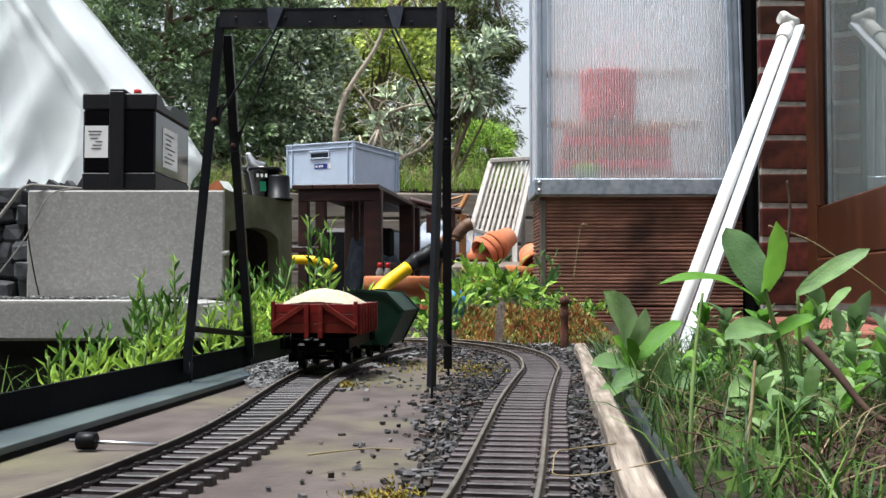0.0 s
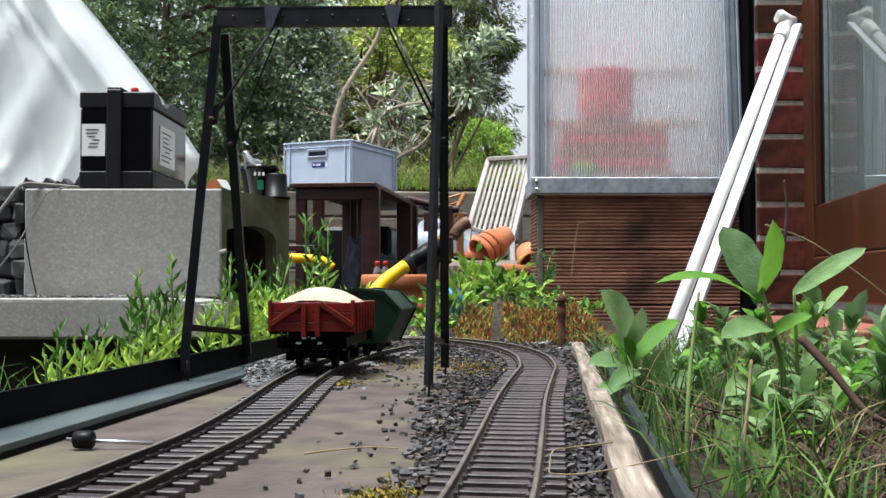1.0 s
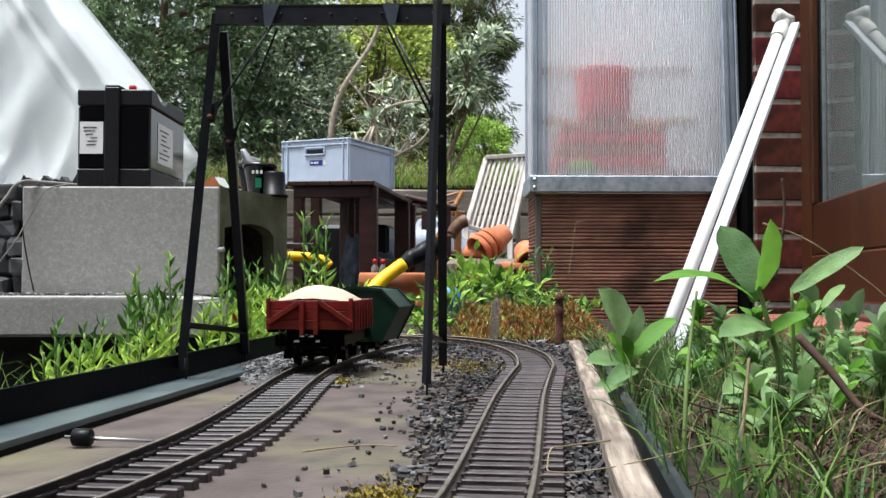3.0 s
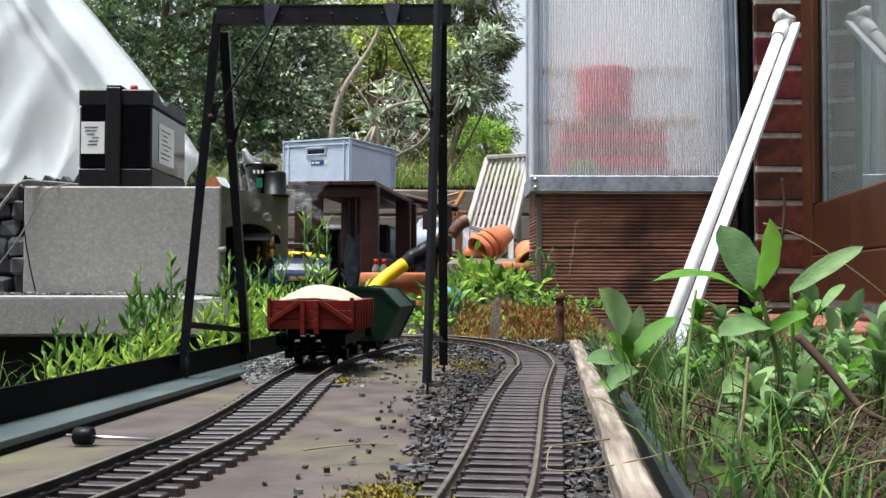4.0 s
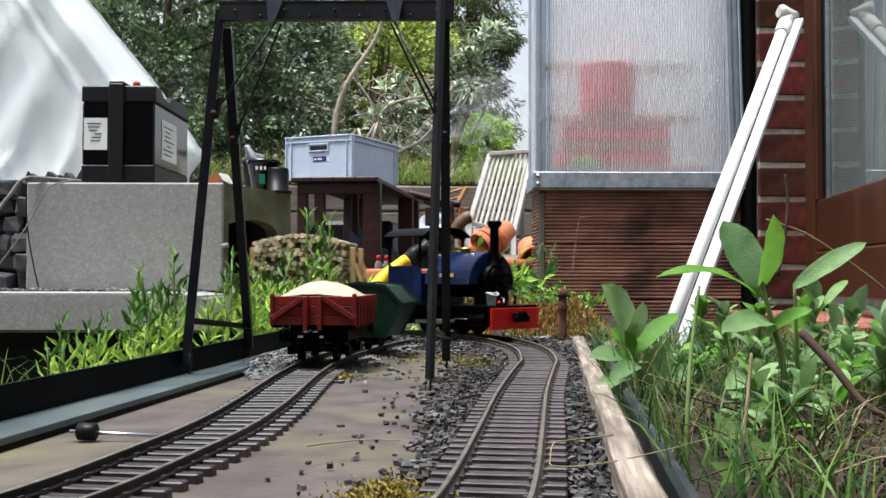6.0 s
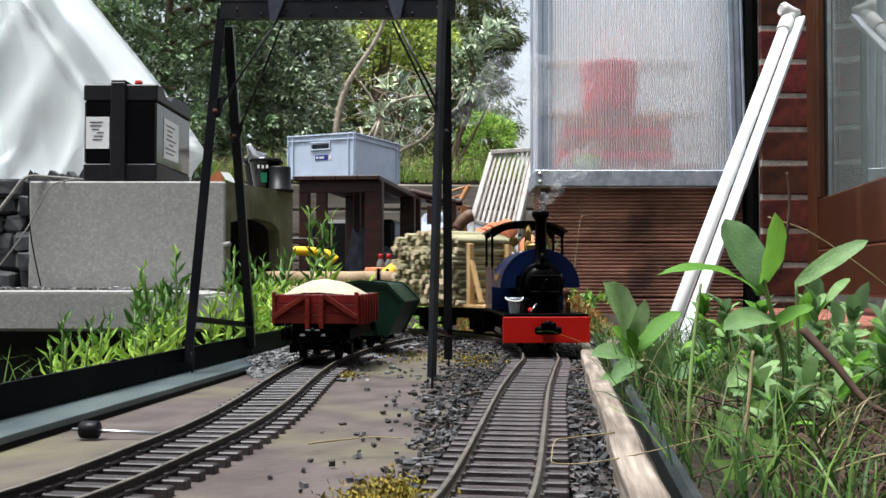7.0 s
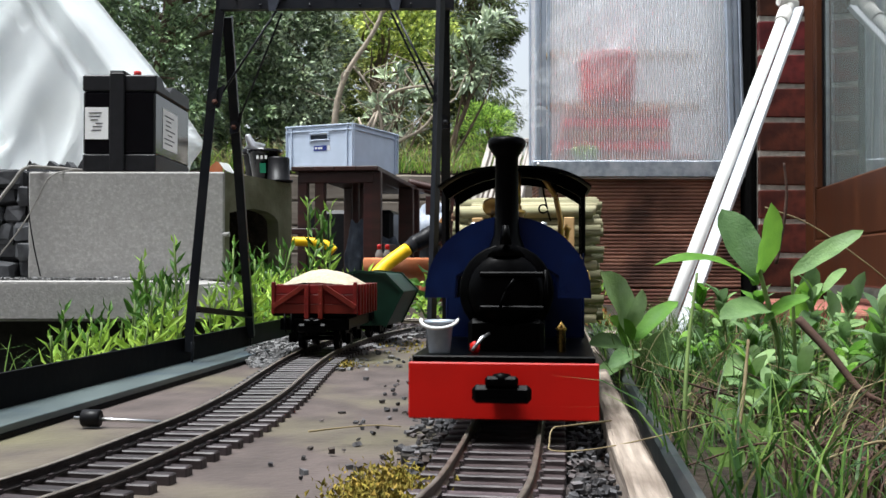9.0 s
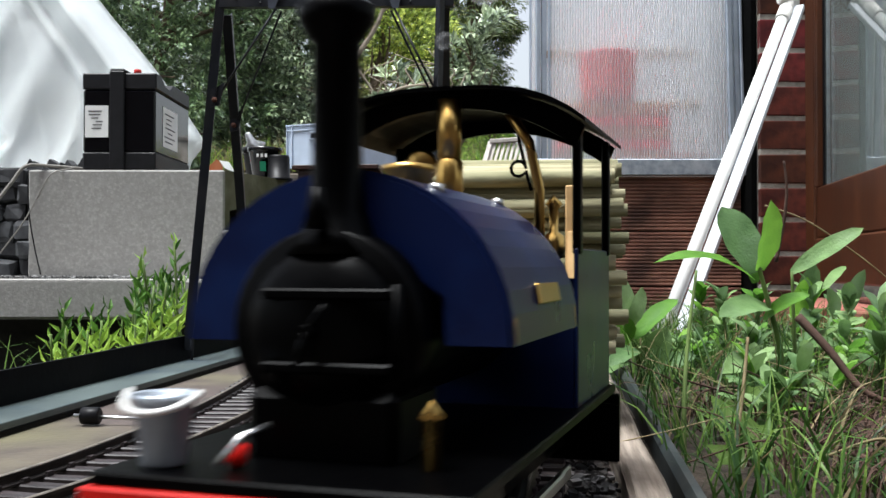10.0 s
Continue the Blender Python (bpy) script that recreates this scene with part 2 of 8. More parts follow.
M["sage"] = mat("sage", (0.15, 0.26, 0.092), (0.095, 0.175, 0.06), 60, 0.55, bump=0.8, spots=(0.21, 0.30, 0.17), spot_scale=26, spot_amount=0.6, rand=0.35, translucent=0.25, bump_scale=420, dist=0.001)
M["sage_young"] = mat("sage_young", (0.1568, 0.3400, 0.0456), (0.1104, 0.2576, 0.0368), 60, 0.5, bump=0.6, rand=0.2, translucent=0.4, bump_scale=420, dist=0.001)
M["stem"] = mat("stem", (0.16, 0.24, 0.07), (0.10, 0.15, 0.05), 40, 0.6, bump=0.1)
M["twig"] = mat("twig", (0.078, 0.045, 0.033), (0.042, 0.024, 0.018), 60, 0.8, bump=0.5)
M["sedum"] = mat("sedum", (0.36, 0.215, 0.055), (0.20, 0.07, 0.03), 30, 0.5, bump=0, island=0.7, translucent=0.15)
M["moss"] = mat("moss", (0.240, 0.192, 0.032), (0.136, 0.112, 0.024), 60, 0.9, bump=0, island=0.5)
M["dark_cloth"] = mat("dark_cloth", (0.035, 0.045, 0.06), (0.02, 0.025, 0.034), 30, 0.6, bump=0.3)
M["grey_sheet"] = mat("grey_sheet", (0.34, 0.38, 0.44), (0.2, 0.23, 0.28), 20, 0.45, bump=0.3)
M["blue_plastic"] = mat("blue_plastic", (0.02, 0.22, 0.50), (0.015, 0.17, 0.4), 20, 0.4, bump=0.05)
M["old_wood"] = mat("old_wood", (0.22, 0.19, 0.155), (0.12, 0.10, 0.08), 30, 0.9, bump=0.5, stretch=(0.1, 1, 1))
M["house_wall"] = mat("house_wall", (0.12, 0.085, 0.07), (0.075, 0.055, 0.048), 12, 0.9, bump=0.2)
# near-black colour standing in for shade beside the brick pier
M["gap_shade"] = mat("gap_shade", (0.004, 0.004, 0.004), (0.002, 0.002, 0.002), 60, 0.95, bump=0.3, spec=0.02)
M["gantry_steel"] = mat("gantry_steel", (0.010, 0.0125, 0.017), (0.006, 0.007, 0.010), 40, 0.36, bump=0.15, spots=(0.03, 0.026, 0.024), spot_scale=24, spot_amount=0.4, spec=0.22)
# pale tone of the added wall that brightens the door glass
M["pane_backing"] = mat("pane_backing", (0.50, 0.55, 0.52), (0.40, 0.44, 0.42), 5, 0.9, bump=0.1)
M["dark_slate"] = mat("dark_slate", (0.06, 0.062, 0.066), (0.03, 0.031, 0.034), 30, 0.6, bump=0.5, rand=0.4)


# ---- building blocks ----
def bm_box(bm, c, s, turn=None, bevel=0.0):
    made = bmesh.ops.create_cube(bm, size=1)["verts"]
    for v in made:
        v.co = Vector((v.co.x * s[0], v.co.y * s[1], v.co.z * s[2]))
    if bevel:
        edges = list({e for v in made for e in v.link_edges})
        got = bmesh.ops.bevel(bm, geom=edges, offset=bevel, segments=1, affect="EDGES")
        made = list({v for f in got["faces"] for v in f.verts} | {v for v in made if v.is_valid})
    m = Matrix.Translation(c) @ (turn or Matrix())
    for v in made:
        v.co = m @ v.co
    return made


def ring(bm, c, u, v, r, seg):
    return [bm.verts.new(c + u * (r * math.cos(a)) + v * (r * math.sin(a))) for a in (2 * math.pi * i / seg for i in range(seg))]


def bm_tube(bm, pts, radii, seg=8, cap=True):
    """A round rod through pts; radii is one number or one for each point."""
    pts = [Vector(p) for p in pts]
    radii = [radii] * len(pts) if isinstance(radii, (int, float)) else radii
    rings, up = [], None
    for i, p in enumerate(pts):
        d = (pts[min(i + 1, len(pts) - 1)] - pts[max(i - 1, 0)]).normalized()
        if up is None:
            up = Vector((0, 0, 1)) if abs(d.z) < 0.9 else Vector((1, 0, 0))
        u = d.cross(up).normalized()
        v = u.cross(d).normalized()
        up = v
        rings.append(ring(bm, p, u, v, radii[i], seg))
    for a, b in zip(rings, rings[1:]):
        for i in range(seg):
            bm.faces.new((a[i], a[(i + 1) % seg], b[(i + 1) % seg], b[i])).smooth = True
    if cap:
        bm.faces.new(list(reversed(rings[0])))
        bm.faces.new(rings[-1])


def bm_lathe(bm, prof, seg=20, m=None):
    """A turned body: prof is rows of radius and height."""
    m = m or Matrix()
    rings = [[bm.verts.new(m @ Vector((r * math.cos(2 * math.pi * i / seg), r * math.sin(2 * math.pi * i / seg), z))) for i in range(seg)] for r, z in prof]
    for a, b in zip(rings, rings[1:]):
        for i in range(seg):
            bm.faces.new((a[i], a[(i + 1) % seg], b[(i + 1) % seg], b[i])).smooth = True
    if prof[0][0] > 1e-6:
        bm.faces.new(list(reversed(rings[0])))
    if prof[-1][0] > 1e-6:
        bm.faces.new(rings[-1])


def bm_prism(bm, poly, y0, y1, m=None):
    """A flat outline in x and z, given depth from y0 to y1."""
    m = m or Matrix()
    a = [bm.verts.new(m @ Vector((x, y0, z))) for x, z in poly]
    b = [bm.verts.new(m @ Vector((x, y1, z))) for x, z in poly]
    k = len(poly)
    for i in range(k):
        bm.faces.new((a[i], a[(i + 1) % k], b[(i + 1) % k], b[i]))
    bm.faces.new(list(reversed(a)))
    bm.faces.new(b)
    bmesh.ops.recalc_face_normals(bm, faces=bm.faces[:])


def mesh_of(name, bm, material):
    bmesh.ops.recalc_face_normals(bm, faces=bm.faces[:])
    me = bpy.data.meshes.new(name)
    bm.to_mesh(me)
    bm.free()
    me.materials.append(material)
    return me


def part(name, bm, material, parent=None, label="", m=None):
    ob = new(name, bm if isinstance(bm, bpy.types.Mesh) else mesh_of(name, bm, material))
    ob.parent = parent
    if m is not None:
        ob.matrix_basis = m
    return tagged(ob, label)


def thing(name, label, category, m=None, group="", kind=""):
    ob = new(name)
    ob.empty_display_size = 0.02
    if m is not None:
        ob.matrix_basis = m
    return tagged(ob, label, category, group, kind)


def raw_mesh(name, verts, faces, material, smooth=False):
    me = bpy.data.meshes.new(name)
    me.from_pydata(verts, [], faces)
    me.materials.append(material)
    if smooth:
        me.polygons.foreach_set("use_smooth", [True] * len(me.polygons))
    return me


def unit(a):
    return a / np.maximum(np.linalg.norm(a, axis=1, keepdims=True), 1e-9)


def leaf_mesh(name, base, way, size, width, material, rng, droop=0.25, fold=0.2, flat=0.0):
    """Many small leaves, each a folded blade of four faces. base, way: rows of places and directions; flat: how far they turn to the light."""
    n = len(base)
    way = unit(way)
    side = unit(np.cross(way, rng.normal(size=(n, 3)) + flat * np.array([-0.15, -0.55, 1.0])))
    up = np.cross(side, way)
    size = np.broadcast_to(size, n)[:, None]
    w = size * width * 0.5
    v = np.empty((n, 5, 3))
    v[:, 0] = base
    mid = base + way * size * 0.5
    v[:, 1] = mid - side * w + up * size * fold * 0.5
    v[:, 2] = mid - up * 0 * size
    v[:, 3] = mid + side * w + up * size * fold * 0.5
    v[:, 4] = base + way * size - up * size * droop
    idx = np.arange(n)[:, None] * 5
    f = np.concatenate([idx + np.array([[0, 2, 1]]), idx + np.array([[0, 3, 2]]), idx + np.array([[1, 2, 4]]), idx + np.array([[2, 3, 4]])])
    return raw_mesh(name, v.reshape(-1, 3).tolist(), f.tolist(), material)


def blade_mesh(name, base, way, length, width, bend, material, rng, segs=4):
    """Many grass blades: ribbons that taper and bend over."""
    n = len(base)
    way = unit(way)
    flat = rng.normal(size=(n, 3))
    flat[:, 2] = 0
    flat = unit(flat)
    side = unit(np.cross(way, flat))
    length, width, bend = (np.broadcast_to(a, n)[:, None] for a in (length, width, bend))
    v = np.empty((n, 2 * segs + 1, 3))
    for k in range(segs + 1):
        s = k / segs
        c = base + way * length * s + flat * length * bend * s * s - np.array([[0, 0, 1]]) * length * bend * 0.6 * s ** 3
        wd = width * 0.5 * (1 - s ** 1.6)
        if k < segs:
            v[:, 2 * k], v[:, 2 * k + 1] = c - side * wd, c + side * wd
        else:
            v[:, 2 * k] = c
    idx = np.arange(n)[:, None] * (2 * segs + 1)
    f = []
    for k in range(segs - 1):
        f.append(idx + np.array([[2 * k, 2 * k + 1, 2 * k + 3, 2 * k + 2]]))
    tri = idx + np.array([[2 * segs - 2, 2 * segs - 1, 2 * segs]])
    return raw_mesh(name, v.reshape(-1, 3).tolist(), np.concatenate(f).tolist() + tri.tolist(), material)


def pebble_mesh(name, places, sizes, material, rng):
    """Loose chips of stone, each a small uneven block of 12 faces."""
    cube = np.array([(x, y, z) for x in (-1, 1) for y in (-1, 1) for z in (-1, 1)], float)
    tri = np.array([(0, 1, 3), (0, 3, 2), (4, 6, 7), (4, 7, 5), (0, 4, 5), (0, 5, 1), (2, 3, 7), (2, 7, 6), (0, 2, 6), (0, 6, 4), (1, 5, 7), (1, 7, 3)])
    n = len(places)
    v = cube[None] * rng.uniform(0.55, 1.15, (n, 8, 3)) * rng.uniform([0.6, 0.5, 0.35], [1.2, 0.9, 0.7], (n, 3))[:, None]
    a = rng.uniform(0, 6.28, n)
    b = rng.normal(0, 0.35, n)
    ca, sa, cb, sb = np.cos(a), np.sin(a), np.cos(b), np.sin(b)
    x, y, z = v[..., 0].copy(), v[..., 1].copy(), v[..., 2].copy()
    y, z = y * cb[:, None] - z * sb[:, None], y * sb[:, None] + z * cb[:, None]
    v[..., 0], v[..., 1], v[..., 2] = x * ca[:, None] - y * sa[:, None], x * sa[:, None] + y * ca[:, None], z
    v = v * (np.asarray(sizes)[:, None, None] * 0.5) + places[:, None]
    f = (np.arange(n)[:, None, None] * 8 + tri[None]).reshape(-1, 3)
    return raw_mesh(name, v.reshape(-1, 3).tolist(), f.tolist(), material)


def line_through(pts, step=0.004):
    """A smooth line through plan points, as evenly spaced samples: places and headings."""
    p = [Vector((*q, 0, 0)[:3]) for q in pts]
    p = [p[0] * 2 - p[1]] + p + [p[-1] * 2 - p[-2]]
    fine = []
    for i in range(1, len(p) - 2):
        for k in range(40):
            s = k / 40
            fine.append(0.5 * (2 * p[i] + (p[i + 1] - p[i - 1]) * s + (2 * p[i - 1] - 5 * p[i] + 4 * p[i + 1] - p[i + 2]) * s * s + (3 * p[i] - p[i - 1] - 3 * p[i + 1] + p[i + 2]) * s ** 3))
    fine.append(p[-2])
    out, acc = [fine[0]], 0.0
    for a, b in zip(fine, fine[1:]):
        d = (b - a).length
        while acc + d >= step:
            a = a + (b - a) * ((step - acc) / d)
            d = (b - a).length
            out.append(a)
            acc = 0.0
        acc += d
    return out


class Way:
    """The centre line of a track, by length along it."""

    def __init__(self, pts, step=0.004):
        self.p, self.step = line_through(pts, step), step
        self.length = step * (len(self.p) - 1)

    def at(self, s):
        k = min(max(s / self.step, 0), len(self.p) - 1.001)
        i = int(k)
        return self.p[i].lerp(self.p[i + 1], k - i)

    def heading(self, s):
        d = self.at(s + 0.02) - self.at(s - 0.02)
        return math.atan2(-d.x, d.y)


def clear(name, color, rough, alpha_mix, trans_color=(1, 1, 1)):
    """A see-through sheet: part of the light passes, part is scattered or mirrored."""
    m = bpy.data.materials.new(name)
    m.use_nodes = True
    n, l = m.node_tree.nodes, m.node_tree.links
    p = n["Principled BSDF"]
    p.inputs["Base Color"].default_value = (*color, 1)
    p.inputs["Roughness"].default_value = rough
    t = n.new("ShaderNodeBsdfTransparent")
    t.inputs[0].default_value = (*trans_color, 1)
    d = n.new("ShaderNodeBsdfTranslucent")
    d.inputs[0].default_value = (*color, 1)
    m1, m2 = n.new("ShaderNodeMixShader"), n.new("ShaderNodeMixShader")
    no = n.new("ShaderNodeTexNoise")
    no.inputs["Scale"].default_value = 7
    mr = n.new("ShaderNodeMapRange")
    mr.inputs["To Min"].default_value, mr.inputs["To Max"].default_value = 0.35, 0.65
    l.new(no.outputs[0], mr.inputs["Value"])
    l.new(mr.outputs[0], m1.inputs[0])
    l.new(p.outputs[0], m1.inputs[1])
    l.new(d.outputs[0], m1.inputs[2])
    m2.inputs[0].default_value = alpha_mix
    l.new(m1.outputs[0], m2.inputs[1])
    l.new(t.outputs[0], m2.inputs[2])
    l.new(m2.outputs[0], n["Material Output"].inputs[0])
    return m


M["poly_sheet"] = clear("poly_sheet", (0.92, 0.93, 0.95), 0.35, 0.74)


def frosted(m, rough, ior):
    """Turns the clear share of a sheet into a rough one that softens what stands behind."""
    n, l = m.node_tree.nodes, m.node_tree.links
    t = next(x for x in n if x.bl_idname == "ShaderNodeBsdfTransparent")
    r = n.new("ShaderNodeBsdfRefraction")
    r.inputs["Roughness"].default_value, r.inputs["IOR"].default_value = rough, ior
    for link in list(t.outputs[0].links):
        l.new(r.outputs[0], link.to_socket)


frosted(M["poly_sheet"], 0.55, 1.25)
M["poly_rib"] = clear("poly_rib", (0.85, 0.87, 0.9), 0.4, 0.5)
M["steam"] = clear("steam", (0.95, 0.96, 0.98), 1.0, 0.97)
sn, sl = M["steam"].node_tree.nodes, M["steam"].node_tree.links
wisp, thin = sn.new("ShaderNodeTexNoise"), sn.new("ShaderNodeMapRange")
wisp.inputs["Scale"].default_value, wisp.inputs["Detail"].default_value = 70, 3
wisp_at = sn.new("ShaderNodeTexCoord")
sl.new(wisp_at.outputs["Object"], wisp.inputs["Vector"])
thin.inputs["From Min"].default_value, thin.inputs["From Max"].default_value = 0.35, 0.62
thin.inputs["To Min"].default_value, thin.inputs["To Max"].default_value = 0.91, 1.0
sl.new(wisp.outputs[0], thin.inputs["Value"])
sl.new(thin.outputs[0], next(x for x in sn if x.bl_idname == "ShaderNodeMixShader" and x.outputs[0].is_linked and x.outputs[0].links[0].to_node.bl_idname == "ShaderNodeOutputMaterial").inputs[0])


def pane_glass():
    m = bpy.data.materials.new("pane_glass")
    m.use_nodes = True
    n, l = m.node_tree.nodes, m.node_tree.links
    n.remove(n["Principled BSDF"])
    t, g, f, x = n.new("ShaderNodeBsdfTransparent"), n.new("ShaderNodeBsdfGlossy"), n.new("ShaderNodeFresnel"), n.new("ShaderNodeMixShader")
    t.inputs[0].default_value = (0.75, 0.80, 0.78, 1)
    g.inputs["Roughness"].default_value = 0.02
    f.inputs[0].default_value = 2.0
    l.new(f.outputs[0], x.inputs[0])
    l.new(t.outputs[0], x.inputs[1])
    l.new(g.outputs[0], x.inputs[2])
    # pale diffuse haze, mixed in for the pane's brighter reflection
    pale_haze, veil, patch, amount = n.new("ShaderNodeBsdfDiffuse"), n.new("ShaderNodeMixShader"), n.new("ShaderNodeTexNoise"), n.new("ShaderNodeMapRange")
    pale_haze.inputs[0].default_value = (0.62, 0.70, 0.68, 1)
    patch.inputs["Scale"].default_value = 3.0
    amount.inputs["To Min"].default_value, amount.inputs["To Max"].default_value = 0.03, 0.10
    l.new(patch.outputs[0], amount.inputs["Value"])
    l.new(amount.outputs[0], veil.inputs[0])
    l.new(x.outputs[0], veil.inputs[1])
    l.new(pale_haze.outputs[0], veil.inputs[2])
    l.new(veil.outputs[0], n["Material Output"].inputs[0])
    return m


M["glass"] = pane_glass()


# ---- ground ----
def ground_height(x, y):
    h = -0.06
    h += 0.055 * max(0.0, min(1.0, (x - 0.0) / 0.1)) * max(0.0, min(1.0, (2.3 - y) / 0.3))   # bed beside the line
    h -= 0.07 * max(0.0, min(1.0, (-0.34 - x) / 0.08)) * max(0.0, min(1.0, (2.5 - y) / 0.2))   # hollow beyond the steel edge
    h -= 0.10 * max(0.0, min(1.0, (y - 2.6) / 0.5))
    if y > 8:
        h += 0.02 * (y - 8)
    return h + 0.012 * noise.noise(Vector((x * 6, y * 6, 0))) + 0.004 * noise.noise(Vector((x * 30, y * 30, 3)))


def make_ground():
    xs = sorted(set([-60, -30, -15, -8, -5, -3.5] + [round(-2.5 + i * 0.06, 3) for i in range(84)] + [3.5, 5, 8, 15, 30, 60]))
    ys = sorted(set([-60, -30, -10, -4, -2, -1] + [round(-0.5 + i * 0.06, 3) for i in range(75)] + [4.3, 4.8, 5.4, 6, 7, 8, 10, 14, 20, 30, 60, 120]))
    v = [(x, y, ground_height(x, y)) for y in ys for x in xs]
    k = len(xs)
    f = [(j * k + i, j * k + i + 1, (j + 1) * k + i + 1, (j + 1) * k + i) for j in range(len(ys) - 1) for i in range(k - 1)]
    tagged(new("ground", raw_mesh("ground", v, f, M["soil"], True)), "dark brown garden soil, bare and uneven", "ground", kind="structure")


make_ground()


def make_slab():
    bm = bmesh.new()
    bm_prism(bm, [(-0.345, -0.03), (-0.345, 0.0), (0.0, 0.0), (0.004, -0.003), (0.004, -0.03)], -0.6, 1.62)
    for v in bm.verts:
        v.co.x += 0.11 * (v.co.y - 0.8) * (0.55 if v.co.x > -0.1 else 1.0)
    tagged(new("track_slab", mesh_of("track_slab", bm, M["slab"])), "brown weathered slab with yellow-green algae under the railway", "slab", kind="structure")
    bm = bmesh.new()
    bm_prism(bm, [(-0.01, -0.06), (-0.02, -0.0085), (0.215, -0.0085), (0.235, -0.06)], -0.6, 1.3)
    for v in bm.verts:
        v.co.x += 0.06 * (v.co.y - 0.6) if v.co.x < 0.1 else 0.12 * (v.co.y - 1.25)
    tagged(new("ballast_bed", mesh_of("ballast_bed", bm, M["stone_dark"])), "earth bed under the dark ballast of the line", "ground", kind="structure")
    bm = bmesh.new()
    n = 40
    rows = []
    for j in range(26):
        y = 1.25 + j * 0.06
        rows.append([bm.verts.new((-0.75 + i * 0.032, y, -0.009 + 0.006 * max(0.0, min(1.0, (y - 1.5) / 0.25)) + 0.005 * noise.noise(Vector((i * 0.3, j * 0.4, 1))) + 0.03 * max(0, (y - 2.05)) * (1 if i > 20 else 0))) for i in range(n)])
    for a, b in zip(rows, rows[1:]):
        for i in range(n - 1):
            x = a[i].co.x
            if x < -0.30 and a[i].co.y < 2.25:
                continue
            bm.faces.new((a[i], a[i + 1], b[i + 1], b[i])).smooth = True
    bmesh.ops.delete(bm, geom=[v for v in bm.verts if not v.link_faces], context="VERTS")
    tagged(new("earth_bank", mesh_of("earth_bank", bm, M["soil"])), "crumbly brown earth where the line curves", "ground", kind="structure")


make_slab()

# ---- tracks ----
MAIN = Way([(-0.36, -0.06), (-0.24, 0.06), (-0.15, 0.16), (-0.082, 0.245), (-0.045, 0.30), (-0.019, 0.35), (0.000, 0.40), (0.013, 0.45), (0.0225, 0.497), (0.034, 0.582), (0.0515, 0.731), (0.0776, 0.953), (0.1115, 1.194), (0.1235, 1.275), (0.130, 1.367, 0.0005), (0.1315, 1.46, 0.0012), (0.1225, 1.56, 0.0022), (0.098, 1.645, 0.0045), (0.056, 1.722, 0.006), (0.000, 1.782, 0.007), (-0.07, 1.828, 0.007), (-0.15, 1.855, 0.007), (-0.25, 1.865, 0.007), (-0.36, 1.868, 0.007), (-0.55, 1.895, 0.007), (-0.8, 1.95, 0.007), (-1.2, 2.05, 0.007), (-1.8, 2.2, 0.007)])
SIDING = Way([(-0.36, 0.05), (-0.262, 0.28), (-0.213, 0.42), (-0.187, 0.506), (-0.171, 0.607), (-0.158, 0.72), (-0.154, 0.85), (-0.156, 1.0), (-0.1565, 1.12), (-0.152, 1.25), (-0.136, 1.4), (-0.105, 1.58), (-0.065, 1.72)])
GAUGE = 0.045


def sleeper_mesh(name, material, long=0.078):
    bm = bmesh.new()
    bm_box(bm, (0, 0, -0.0002), (long, 0.0092, 0.0116), bevel=0.0008)
    for s in (-1, 1):
        bm_box(bm, (s * GAUGE / 2, 0, 0.0062), (0.0085, 0.0058, 0.0016))
        for k in (-1, 1):
            bm_box(bm, (s * GAUGE / 2 + k * 0.0036, 0, 0.0074), (0.0022, 0.0046, 0.0016))
    return mesh_of(name, bm, material)


def make_track(way, s0, s1, label, sleeper_mat, rail_mat, seed, pitch=0.0212):
    rng = random.Random(seed)
    track = thing("railway_track", label, "railway track", kind="structure")
    prof = [(-0.0030, 0.0056), (-0.0030, 0.0066), (-0.0008, 0.0074), (-0.0008, 0.0098), (-0.0014, 0.0104), (-0.0014, 0.0119), (-0.0009, 0.0123),
            (0.0009, 0.0123), (0.0014, 0.0119), (0.0014, 0.0104), (0.0008, 0.0098), (0.0008, 0.0074), (0.0030, 0.0066), (0.0030, 0.0056)]
    for side in (-1, 1):
        bm = bmesh.new()
        last = None
        n = int((s1 - s0) / 0.012)
        for i in range(n + 1):
            s = s0 + (s1 - s0) * i / n
            c, h = way.at(s), way.heading(s)
            x = Vector((math.cos(h), math.sin(h), 0))
            row = [bm.verts.new(c + x * (side * GAUGE / 2 + u) + Vector((0, 0, z))) for u, z in prof]
            if last:
                for k in range(len(prof) - 1):
                    f = bm.faces.new((last[k], last[k + 1], row[k + 1], row[k]))
                    f.material_index = 1 if 5 <= k <= 7 else 0
            last = row
        ob = part("rail", bm, rail_mat, track, "worn steel rail")
        ob.data.materials.append(M["rail_top"])
    me = sleeper_mesh("sleeper", sleeper_mat)
    s = s0 + 0.01
    while s < s1:
        h = way.heading(s) + rng.uniform(-0.02, 0.02)
        part("sleeper", me, None, track, m=Matrix.Translation(way.at(s) + Vector((0, 0, rng.uniform(-0.0004, 0.0002)))) @ Matrix.Rotation(h, 4, "Z"))
        s += pitch
    return track


make_track(MAIN, 0.34, 3.45, "narrow model railway track on dark ballast, brown sleepers", M["sleeper"], M["rail"], 1, 0.0232)
make_track(SIDING, 0.02, SIDING.length - 0.01, "model railway siding with black sleepers on a slab", M["sleeper_black"], M["rail_dark"], 2)


